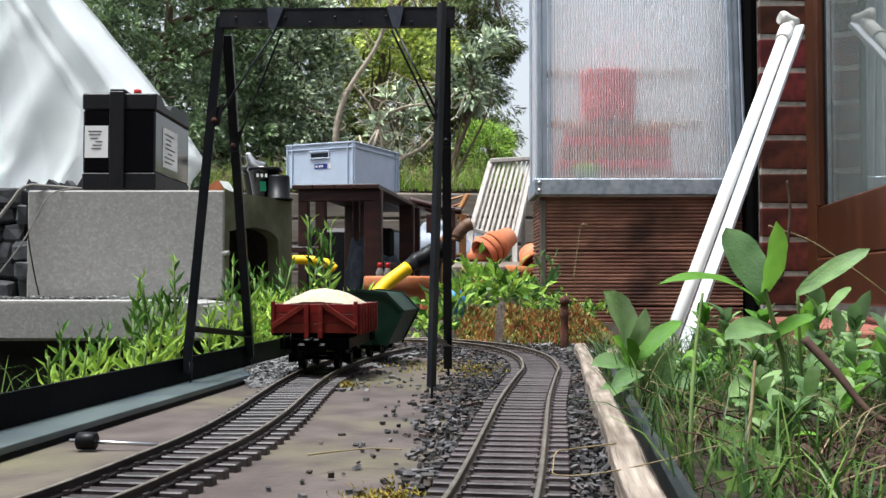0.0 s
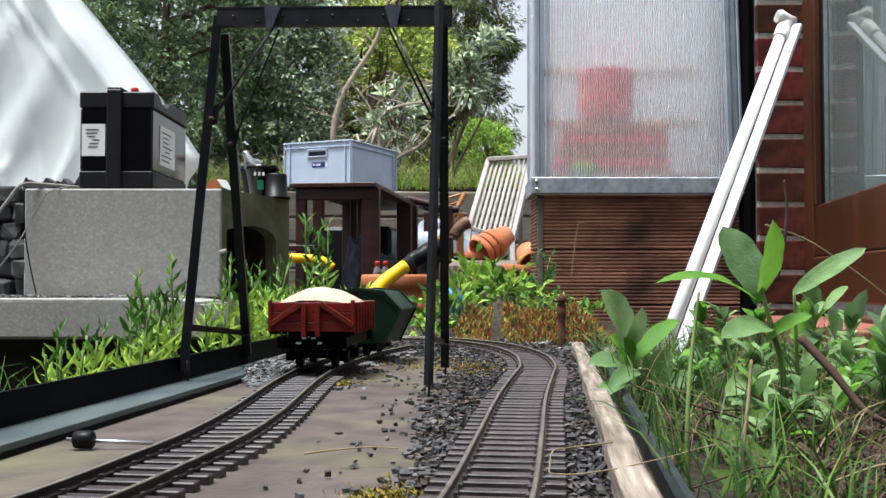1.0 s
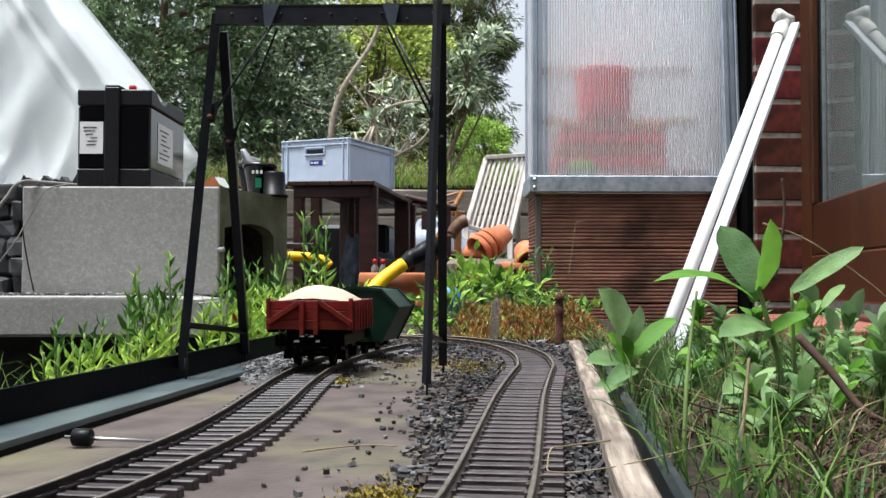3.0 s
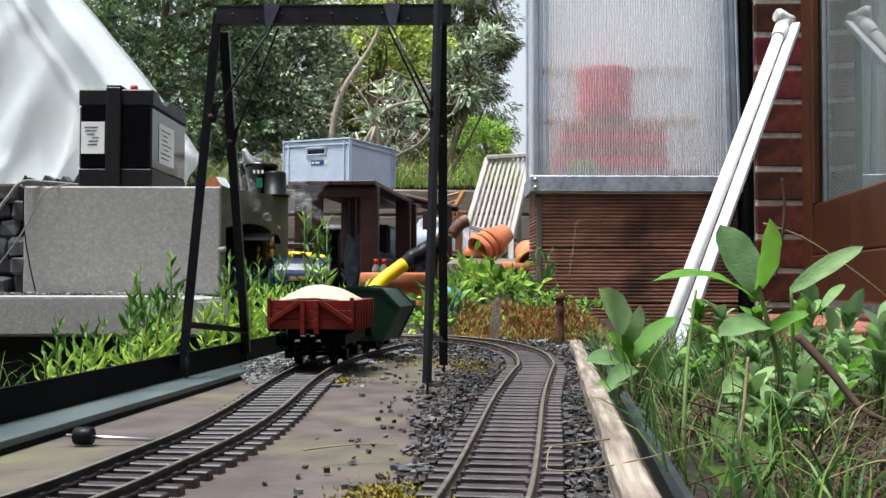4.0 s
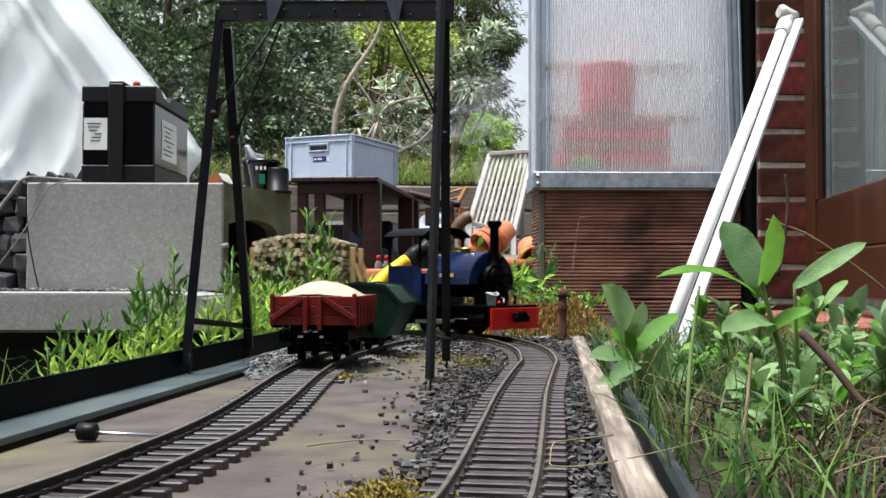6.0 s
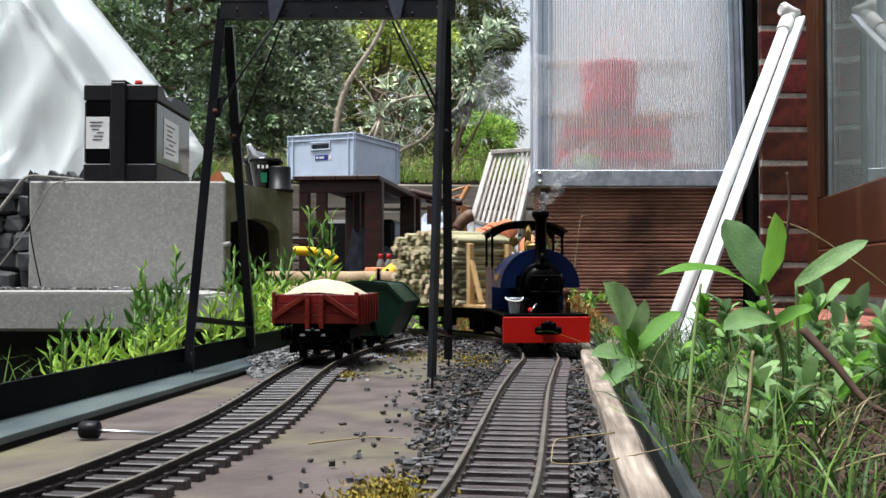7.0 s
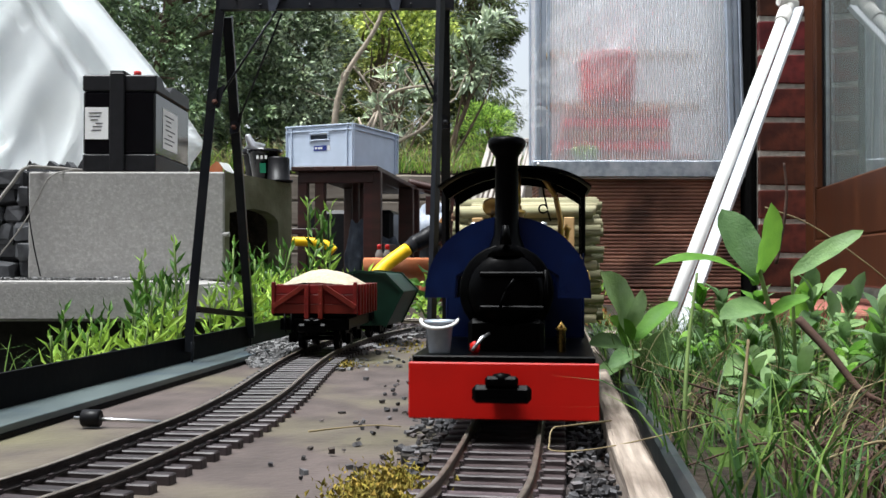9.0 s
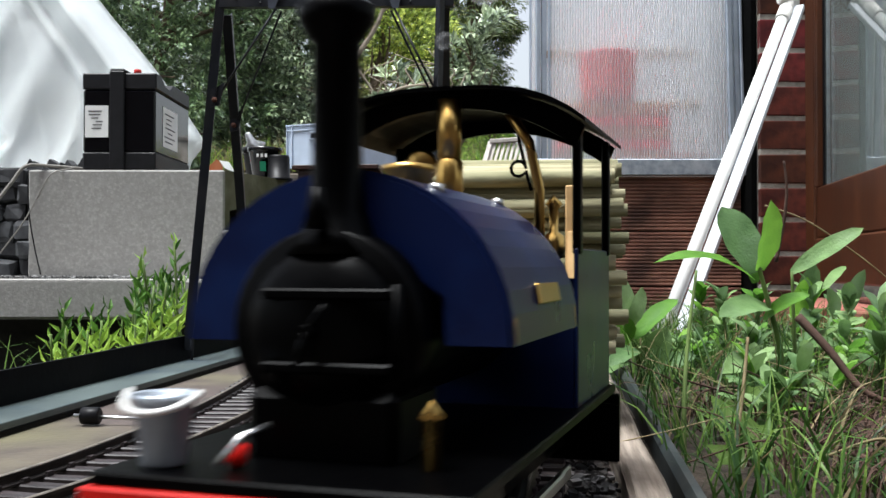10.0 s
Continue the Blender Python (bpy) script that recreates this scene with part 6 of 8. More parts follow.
def make_crate():
    c = thing("storage_crate", "light blue-grey plastic stacking crate with hand holes", "crate", pose(-0.690, 4.42, 0.538, 0, 0, -24))
    W, D, H = 0.338, 0.43, 0.190
    # local x along the short front, y along the long side
    for name, cc, s in (("base", (W / 2, D / 2, 0.005), (W - 0.012, D - 0.012, 0.01)), ("front", (W / 2, 0.004, H / 2), (W - 0.01, 0.004, H - 0.01)), ("back", (W / 2, D - 0.004, H / 2), (W - 0.01, 0.004, H - 0.01)), ("side", (0.006, D / 2, H / 2), (0.004, D - 0.01, H - 0.01)), ("side", (W - 0.006, D / 2, H / 2), (0.004, D - 0.01, H - 0.01))):
        bm = bmesh.new()
        if name == "front":
            hx, hz0, hz1 = 0.044, 0.126, 0.150
            for q, r in (((W / 2, cc[1], hz0 / 2), (W - 0.01, 0.004, hz0)), ((W / 2, cc[1], (hz1 + H) / 2 - 0.004), (W - 0.01, 0.004, H - hz1 - 0.008)), (((W / 2 - hx) / 2, cc[1], (hz0 + hz1) / 2), (W / 2 - hx - 0.005, 0.004, hz1 - hz0)), ((W - (W / 2 - hx) / 2, cc[1], (hz0 + hz1) / 2), (W / 2 - hx - 0.005, 0.004, hz1 - hz0))):
                bm_box(bm, q, r)
            for q, r in (((W / 2, 0, hz0 - 0.003), (2 * hx + 0.012, 0.01, 0.005)), ((W / 2, 0, hz1 + 0.003), (2 * hx + 0.012, 0.01, 0.005)), ((W / 2 - hx - 0.003, 0, 0.138), (0.005, 0.01, 0.03)), ((W / 2 + hx + 0.003, 0, 0.138), (0.005, 0.01, 0.03))):
                bm_box(bm, q, r, bevel=0.001)
        else:
            bm_box(bm, cc, s, bevel=0.001)
        part(name, bm, M["crate"], c)
    for z, k in ((H - 0.004, 0.010), (H - 0.026, 0.005)):
        bm = bmesh.new()
        for q, r in (((W / 2, -0.001, z), (W, k, 0.006)), ((W / 2, D + 0.001, z), (W, k, 0.006)), ((0.0, D / 2, z), (k, D, 0.006)), ((W, D / 2, z), (k, D, 0.006))):
            bm_box(bm, q, r, bevel=0.001)
        part("rim", bm, M["crate"], c)
    for x in (0.030, W - 0.030, 0.004, W - 0.004):
        bm = bmesh.new()
        bm_box(bm, (x, -0.001, H / 2), (0.005, 0.008, H - 0.01), bevel=0.001)
        part("rib", bm, M["crate"], c)
    for y in (0.004, D - 0.03, D - 0.004):
        bm = bmesh.new()
        bm_box(bm, (W, y, H / 2), (0.008, 0.005, H - 0.01), bevel=0.001)
        part("rib", bm, M["crate"], c)
    bm = bmesh.new()
    bm_box(bm, (W / 2 + 0.005, 0.0012, 0.088), (0.064, 0.0016, 0.022))
    lab = part("label", bm, M["blue_label"], c, "dark blue label with white bars")
    for x in (-0.016, 0.0, 0.012):
        bm = bmesh.new()
        bm_box(bm, (W / 2 + x, 0.0, 0.088), (0.010, 0.0006, 0.009))
        part("print_bar", bm, M["paper"], lab)
    bm = bmesh.new()
    bm_box(bm, (W / 2 + 0.048, 0.0012, 0.088), (0.012, 0.0016, 0.022))
    part("tag", bm, M["paper"], c)
    # dark block added inside the crate so that its hand hole shows black
    bm = bmesh.new()
    bm_box(bm, (W / 2, D / 2, 0.085), (W - 0.03, D - 0.03, 0.145), bevel=0.01)
    load = part("dark_block", bm, M["dark_cloth"], None, "", Matrix.Translation((0, 0, 0)))
    load.matrix_basis = c.matrix_basis.copy()
    tagged(load, "dark block added in the plastic crate to blacken its hand hole", "bundle")
    for k, (x, y, dx, dz) in enumerate(((0.30, 0.20, 0.03, 0.075), (0.31, 0.235, 0.012, 0.085), (0.285, 0.16, -0.02, 0.05))):
        bm = bmesh.new()
        bm_tube(bm, [c.matrix_basis @ Vector((x - dx, y, 0.155)), c.matrix_basis @ Vector((x + dx, y + 0.02, 0.19 + dz))], [0.007, 0.005], 7)
        tagged(part("stick", bm, M["limb_bark"], None), "bare grey stick poking out of the crate", "stick", group="sticks in the crate")


make_crate()


def make_far_things():
    # grey slatted chair back
    c = thing("garden_chair", "weathered grey teak folding chair with slatted back", "chair")
    a, b, e, f = Vector((0.29, 6.0, 0.850)), Vector((0.548, 6.0, 0.868)), Vector((0.165, 5.8, 0.43)), Vector((0.415, 5.8, 0.36))

    def bar(name, p, q, w, th=0.018, up=(0, -1, 0.2)):
        p, q = Vector(p), Vector(q)
        bm = bmesh.new()
        m = Matrix.Translation((p + q) / 2) @ (q - p).to_track_quat("Z", "Y").to_matrix().to_4x4()
        for v in bm_box(bm, (0, 0, 0), (w, th, (q - p).length), bevel=0.003):
            v.co = m @ v.co
        return part(name, bm, M["teak_grey"], c)
    for s0, s1, w in ((0.0, 0.0, 0.032), (1.0, 1.0, 0.032)):
        bar("side_rail", e.lerp(f, s0), a.lerp(b, s1), w, 0.024)
    for k in range(8):
        s = (k + 1) / 9
        bar("slat", e.lerp(f, s), a.lerp(b, s), 0.019, 0.010)
    bar("top_rail", a + Vector((-0.01, -0.004, 0)), b + Vector((0.01, -0.004, 0)), 0.05, 0.024)
    bar("bottom_rail", e + Vector((0, 0.004, 0)), f + Vector((0, 0.004, 0)), 0.04, 0.024)
    for p, q in ((e, (0.12, 5.6, -0.17)), (f, (0.40, 5.6, -0.17)), (b.lerp(f, 0.6), (0.50, 6.2, -0.17))):
        bar("leg", p, q, 0.03, 0.024)
    # warm brown chair partly hidden
    c2 = thing("wooden_chair", "orange-brown varnished wooden chair with slatted back", "chair")
    def wbar(name, p, q, w, th=0.022):
        p, q = Vector(p), Vector(q)
        bm = bmesh.new()
        m = Matrix.Translation((p + q) / 2) @ (q - p).to_track_quat("Z", "Y").to_matrix().to_4x4()
        for v in bm_box(bm, (0, 0, 0), (w, th, (q - p).length), bevel=0.006):
            v.co = m @ v.co
        part(name, bm, M["teak_warm"], c2)
    wbar("arm_post", (-0.03, 5.35, 0.30), (0.135, 5.4, 0.60), 0.042)
    for k in range(3):
        wbar("slat", (0.03, 5.5, 0.575 - 0.04 * k), (0.115, 5.5, 0.60 - 0.04 * k), 0.026, 0.012)
    wbar("leg", (0.03, 5.5, 0.60), (-0.02, 5.5, -0.17), 0.04)
    wbar("leg", (0.11, 5.5, 0.50), (0.10, 5.55, -0.17), 0.04)
    wbar("seat_rail", (-0.12, 5.38, 0.26), (0.10, 5.42, 0.27), 0.04)

    def flower_pot(m, r, label, group="terracotta pots", h=None):
        h = h or r * 1.55
        bm = bmesh.new()
        bm_lathe(bm, [(0.001, 0), (r * 0.62, 0), (r * 0.88, h * 0.72), (r * 0.98, h * 0.73), (r, h * 0.76), (r, h * 0.98), (r * 0.96, h), (r * 0.86, h * 0.97), (r * 0.82, h * 0.7), (r * 0.6, h * 0.05), (0.001, h * 0.04)], 26)
        return tagged(part("flower_pot", bm, M["terracotta"], None, m=m), label, "flower pot", group)
    flower_pot(pose(0.165, 3.93, 0.296, 176, 8, 0), 0.062, "terracotta pot tipped upside down on a heap")
    flower_pot(pose(0.263, 3.920, 0.305, 27, -124, 0), 0.060, "terracotta pot lying on its side in a heap")
    flower_pot(pose(0.2405, 3.907, 0.290, 27, -124, 0), 0.060, "terracotta pot stacked on its side in a heap")
    flower_pot(pose(0.218, 3.893, 0.275, 27, -124, 0), 0.060, "terracotta pot nested on its side in a heap")
    flower_pot(pose(0.325, 3.78, 0.235, 128, -22, 0), 0.066, "terracotta pot lying tilted in a heap")
    flower_pot(pose(0.10, 3.70, 0.085, 30, 20, 0), 0.06, "terracotta pot leaning among leaves")
    flower_pot(pose(0.285, 3.72, 0.085, 0, 4, 0), 0.062, "terracotta pot with dry remains standing upright")
    flower_pot(pose(-0.02, 3.1, -0.02, 0, 0, 0), 0.05, "small terracotta pot among the leaves")
    bm = bmesh.new()
    bm_box(bm, (0.2, 3.95, 0.02), (0.34, 0.3, 0.36), bevel=0.02)
    tagged(part("wooden_box", bm, M["old_wood"], None), "old weathered wooden box under the pots", "box")
    bm = bmesh.new()
    bm_tube(bm, line3([(0.055, 4.3, 0.30), (0.07, 4.3, 0.335), (0.10, 4.3, 0.365), (0.125, 4.3, 0.375)]), [0.020] * 4 + [0.026] * 12 + [0.028] * 8 + [0.020], 12)
    tagged(part("boot", bm, M["boot"], None), "brown rubber boot lying on the heap", "boot")
    # long terracotta trough
    t = thing("bowl_planter", "wide round terracotta bowl with grooved rim", "planter", pose(-0.145, 3.32, 0.0))
    bm = bmesh.new()
    bm_lathe(bm, [(0.001, 0.0), (0.078, 0.0), (0.094, 0.058), (0.0985, 0.061), (0.0985, 0.068), (0.096, 0.071), (0.102, 0.094), (0.113, 0.098), (0.117, 0.112), (0.117, 0.134), (0.113, 0.142), (0.104, 0.142), (0.098, 0.12), (0.001, 0.118)], 40)
    part("bowl", bm, M["terracotta"], t)
    bm = bmesh.new()
    bm_lathe(bm, [(0.097, 0.121), (0.08, 0.126), (0.04, 0.124), (0.001, 0.127)], 24)
    part("compost", bm, M["soil"], t)
    bm = bmesh.new()
    bm_box(bm, (-0.14, 3.32, -0.07), (0.3, 0.2, 0.14), bevel=0.006)
    tagged(part("stone_block", bm, M["concrete_mossy"], None), "mossy stone block under the terracotta bowl", "block")
    # yellow tube with a black grip
    y = thing("garden_tool", "yellow tube handle with black rubber grip", "garden tool")
    p = line3([(-0.215, 2.93, 0.06), (-0.17, 2.98, 0.115), (-0.105, 3.02, 0.166)])
    bm = bmesh.new()
    bm_tube(bm, p, 0.0205, 16)
    part("tube", bm, M["yellow"], y)
    bm = bmesh.new()
    bm_tube(bm, line3([(-0.108, 3.02, 0.163), (-0.085, 3.05, 0.182), (-0.05, 3.07, 0.200), (-0.005, 3.10, 0.226)]), [0.022] * 8 + [0.026] * 8 + [0.03] * 9, 16)
    part("grip", bm, M["black_plastic"], y)
    bm = bmesh.new()
    bm_tube(bm, line3([(-0.62, 3.42, -0.15), (-0.62, 3.42, 0.08), (-0.60, 3.42, 0.170), (-0.54, 3.40, 0.195), (-0.46, 3.40, 0.197), (-0.395, 3.40, 0.187), (-0.365, 3.40, 0.165)]), 0.016, 12)
    tagged(part("yellow_hoop", bm, M["yellow"], None), "yellow plastic hoop behind the plants", "hoop")
    # dark bag under the table, blue jug, sheets
    for n, lab, cat, c0, s, material in (("garden_bag", "dark blue fabric bag under the table", "bag", (-0.37, 4.35, 0.16), (0.05, 0.06, 0.15), M["dark_cloth"]), ("garden_bag", "dark blue fabric bag beside the table", "bag", (-0.26, 4.75, 0.08), (0.09, 0.09, 0.17), M["dark_cloth"]), ("ground_sheet", "crumpled blue-grey plastic sheet over a heap", "sheet", (0.02, 5.9, 0.2), (0.28, 0.2, 0.28), M["grey_sheet"]), ("paper_bag", "beige paper bag under the table", "bag", (-0.33, 4.5, 0.26), (0.03, 0.03, 0.07), M["pine"])):
        bm = bmesh.new()
        bmesh.ops.create_icosphere(bm, subdivisions=4, radius=1)
        for v in bm.verts:
            k = 1 + 0.25 * noise.noise(v.co * 2.2 + Vector(c0) * 7) + 0.08 * noise.noise(v.co * 6)
            v.co = Vector((v.co.x * s[0] * k, v.co.y * s[1] * k, v.co.z * s[2] * k))
        for fc in bm.faces:
            fc.smooth = True
        tagged(part(n, bm, material, None, m=Matrix.Translation(c0)), lab, cat)
    bm = bmesh.new()
    bm_lathe(bm, [(0.001, 0), (0.032, 0.0), (0.034, 0.05), (0.02, 0.075), (0.012, 0.08), (0.012, 0.095), (0.0, 0.096)], 14)
    tagged(part("blue_jug", bm, M["blue_plastic"], None, m=pose(0.035, 2.98, 0.02)), "bright blue plastic jug among the leaves", "jug")
    for x, yy, z, r in ((-0.205, 3.27, 0.124, 0.013), (-0.180, 3.29, 0.124, 0.013), (-0.115, 3.27, 0.124, 0.011)):
        b = thing("bottle", "grey bottle with a red cap in the terracotta bowl", "bottle", pose(x, yy, z), group="bottles with red caps")
        bm = bmesh.new()
        bm_lathe(bm, [(0.001, 0), (r, 0), (r, 0.03), (r * 0.5, 0.045), (r * 0.45, 0.05), (0.0, 0.05)], 12)
        part("body", bm, M["cable"], b)
        bm = bmesh.new()
        bm_lathe(bm, [(r * 0.55, 0.045), (r * 0.6, 0.058), (r * 0.5, 0.061), (0, 0.062)], 12)
        part("cap", bm, M["red_plastic"], b)
    # sleeper wall at the end of the garden
    w = thing("sleeper_wall", "weathered grey timber retaining wall under the hedge", "retaining wall", kind="structure")
    for k in range(5):
        for s in range(3):
            bm = bmesh.new()
            bm_box(bm, (-2.0 + 1.85 * s, 6.75, -0.05 + 0.172 * k), (1.83, 0.16, 0.168), bevel=0.012)
            bmesh.ops.subdivide_edges(bm, edges=[x for x in bm.edges if x.calc_length() > 1], cuts=10)
            for v in bm.verts:
                v.co += Vector((0, 0.012 * noise.noise(v.co * 5), 0.012 * noise.noise(v.co * 4 + Vector((3, 0, 0)))))
            part("sleeper", bm, M["old_wood"], w)
    bm = bmesh.new()
    bm_box(bm, (0, 8.8, 0.36), (14, 4.0, 0.80))
    tagged(part("upper_bed", bm, M["soil"], None), "raised earth bed behind the timber wall", "ground", kind="structure")
    # rusty marker and wooden peg by the curve
    bm = bmesh.new()
    bm_lathe(bm, [(0.001, -0.05), (0.008, -0.05), (0.008, 0.02), (0.0068, 0.024), (0.0068, 0.05), (0.008, 0.053), (0.008, 0.062), (0.0068, 0.066), (0.0068, 0.076), (0.009, 0.078), (0.009, 0.086), (0.0, 0.094)], 12)
    tagged(part("iron_post", bm, M["rust"], None, m=pose(0.222, 1.84, 0.004)), "short rusty iron post in the earth", "post")
    bm = bmesh.new()
    bm_prism(bm, [(-0.008, -0.04), (0.008, -0.04), (0.009, 0.045), (0.002, 0.05), (-0.007, 0.042)], -0.004, 0.004)
    tagged(part("wooden_peg", bm, M["timber"], None, m=pose(0.108, 1.93, 0.035, 0, 3, 0)), "weathered wooden peg in the sedum", "peg")


M["boot"] = mat("boot", (0.15, 0.085, 0.05), (0.08, 0.045, 0.03), 30, 0.45, bump=0.2)
make_far_things()


# ---- plants ----
def big_leaf(base, tip, wide, bow=0.15, face=(0, -1, 0.5), cup=0.25, n=9):
    """One broad leaf from base to tip; face: the way its upper side looks; bow: how far it arches; cup: how far its edges lift."""
    base, tip, face = Vector(base), Vector(tip), Vector(face).normalized()
    d = tip - base
    long = d.length
    d.normalize()
    side = d.cross(face).normalized()
    up = side.cross(d).normalized()
    bm = bmesh.new()
    rows = []
    for i in range(n + 1):
        s = i / n
        w = 0.5 * wide * max(0.0, math.sin(math.pi * min(1, s * 0.96 + 0.04) ** 1.0)) ** 0.52
        c = base + d * long * s + up * long * bow * 4 * s * (1 - s) * (1.0 if bow > 0 else 1)
        row = []
        for k in (-1, -0.55, 0, 0.55, 1):
            wave = 0.03 * wide * math.sin(s * 17 + k * 2)
            row.append(bm.verts.new(c + side * w * k + up * (cup * w * abs(k) ** 1.5 + wave * abs(k))))
        rows.append(row)
    for a, b in zip(rows, rows[1:]):
        for k in range(4):
            bm.faces.new((a[k], a[k + 1], b[k + 1], b[k])).smooth = True
    return bm


def plant(name, label, stems, leaves, mats, category="plant"):
    p = thing(name, label, category)
    for pts, r in stems:
        bm = bmesh.new()
        q = line3(pts)
        bm_tube(bm, q, [r * (1 - 0.5 * i / len(q)) for i in range(len(q))], 7)
        part("stem", bm, mats[1], p)
    for leaf in leaves:
        young = len(leaf) > 5 and leaf[5]
        bm = big_leaf(*leaf[:5]) if len(leaf) > 4 else big_leaf(*leaf)
        part("leaf", bm, M["sage_young"] if young else mats[0], p)
    return p


plant("sage_plant", "grey-green sage plant with broad leaves by the edging",
      [([(0.203, 1.000, -0.043), (0.199, 1.000, 0.007), (0.190, 1.000, 0.048)], 0.003), ([(0.210, 1.000, -0.037), (0.206, 1.000, 0.003), (0.209, 1.000, 0.021)], 0.003), ([(0.206, 0.995, -0.04), (0.200, 0.995, 0.0), (0.195, 0.995, 0.035)], 0.0024)],
      [((0.184, 1.000, 0.051), (0.152, 0.960, 0.111), 0.040, 0.10, (-0.2, -0.8, 0.9)), ((0.185, 1.000, 0.051), (0.197, 0.980, 0.094), 0.020, 0.05, (0.5, -1, 0.3)), ((0.189, 1.000, 0.038), (0.174, 0.980, 0.064), 0.022, 0.05, (0, -1, 0.5), True),
       ((0.194, 1.000, 0.041), (0.242, 1.020, 0.080), 0.020, 0.10, (0, -0.6, 1), True), ((0.205, 1.000, 0.013), (0.222, 0.980, 0.054), 0.028, 0.05, (0, -1, 0.5)), ((0.189, 1.000, 0.029), (0.142, 0.970, 0.039), 0.026, 0.14, (0, -0.8, 1)),
       ((0.193, 1.000, 0.016), (0.144, 0.950, 0.006), 0.020, 0.14, (0, -0.7, 1)), ((0.210, 1.000, 0.004), (0.255, 1.000, 0.025), 0.022, 0.10, (0, -0.8, 1)), ((0.193, 0.980, 0.031), (0.158, 0.940, 0.019), 0.020, 0.12, (0, -0.8, 1)), ((0.186, 1.000, 0.050), (0.166, 0.990, 0.066), 0.014, 0.08, (0, -1, 0.6), True)],
      (M["sage"], M["stem"]))
plant("sage_plant", "tall sage plant with large bright green leaves",
      [([(0.297, 0.850, -0.025), (0.290, 0.845, 0.018), (0.284, 0.840, 0.053), (0.274, 0.840, 0.091), (0.267, 0.840, 0.118)], 0.0034), ([(0.305, 0.850, -0.025), (0.300, 0.845, 0.04), (0.296, 0.840, 0.11)], 0.0024)],
      [((0.265, 0.840, 0.109), (0.242, 0.860, 0.166), 0.034, 0.04, (0.2, -1, 0.2)), ((0.268, 0.840, 0.111), (0.272, 0.820, 0.169), 0.027, 0.05, (0.6, -1, 0.2), True), ((0.263, 0.840, 0.104), (0.175, 0.820, 0.117), 0.020, 0.13, (0, -0.35, 1), True),
       ((0.296, 0.840, 0.109), (0.357, 0.840, 0.147), 0.017, 0.04, (-0.3, -0.9, 0.7)), ((0.272, 0.840, 0.069), (0.304, 0.820, 0.091), 0.018, 0.10, (0, -0.7, 1), True), ((0.277, 0.840, 0.079), (0.223, 0.800, 0.073), 0.025, 0.10, (0, -0.7, 0.9)),
       ((0.266, 0.840, 0.034), (0.220, 0.780, 0.030), 0.022, 0.1, (0, -0.9, 0.7)), ((0.289, 0.840, 0.025), (0.300, 0.800, 0.034), 0.020, 0.12, (0, -0.8, 0.9)), ((0.268, 0.850, 0.100), (0.262, 0.860, 0.134), 0.016, 0.05, (0.2, -1, 0.3), True)],
      (M["sage"], M["stem"]))
plant("sage_plant", "sage plant with pale upright leaves before the doorstep",
      [([(0.40, 1.10, -0.02), (0.40, 1.10, 0.03), (0.402, 1.10, 0.075)], 0.0026), ([(0.44, 1.10, -0.02), (0.435, 1.10, 0.03), (0.428, 1.10, 0.088)], 0.0024), ([(0.40, 1.04, -0.02), (0.395, 1.05, 0.02), (0.38, 1.05, 0.062)], 0.0026), ([(0.45, 1.06, -0.02), (0.447, 1.08, 0.02), (0.447, 1.10, 0.066)], 0.0024)],
      [((0.399, 1.100, 0.073), (0.405, 1.080, 0.116), 0.022, 0.05, (-0.3, -1, 0.3)), ((0.421, 1.100, 0.088), (0.454, 1.120, 0.114), 0.012, 0.08, (-0.4, -0.8, 0.8)), ((0.447, 1.100, 0.064), (0.446, 1.050, 0.111), 0.017, 0.06, (-0.5, -1, 0.3)),
       ((0.399, 1.050, 0.037), (0.427, 1.000, 0.060), 0.018, 0.08, (0, -0.8, 0.8)), ((0.371, 1.050, 0.060), (0.378, 1.030, 0.103), 0.021, 0.05, (0, -1, 0.3), True), ((0.392, 1.050, 0.066), (0.359, 1.000, 0.052), 0.019, 0.08, (0, -0.8, 0.8)),
       ((0.445, 1.050, 0.037), (0.439, 1.000, 0.063), 0.018, 0.08, (0, -0.9, 0.6), True), ((0.435, 1.100, 0.058), (0.417, 1.080, 0.090), 0.017, 0.06, (0, -1, 0.4)), ((0.401, 1.000, 0.030), (0.349, 0.950, 0.037), 0.017, 0.1, (0, -0.8, 0.9)), ((0.397, 0.950, 0.023), (0.404, 0.920, 0.039), 0.017, 0.1, (0, -0.8, 0.9))],
      (M["sage"], M["stem"]))


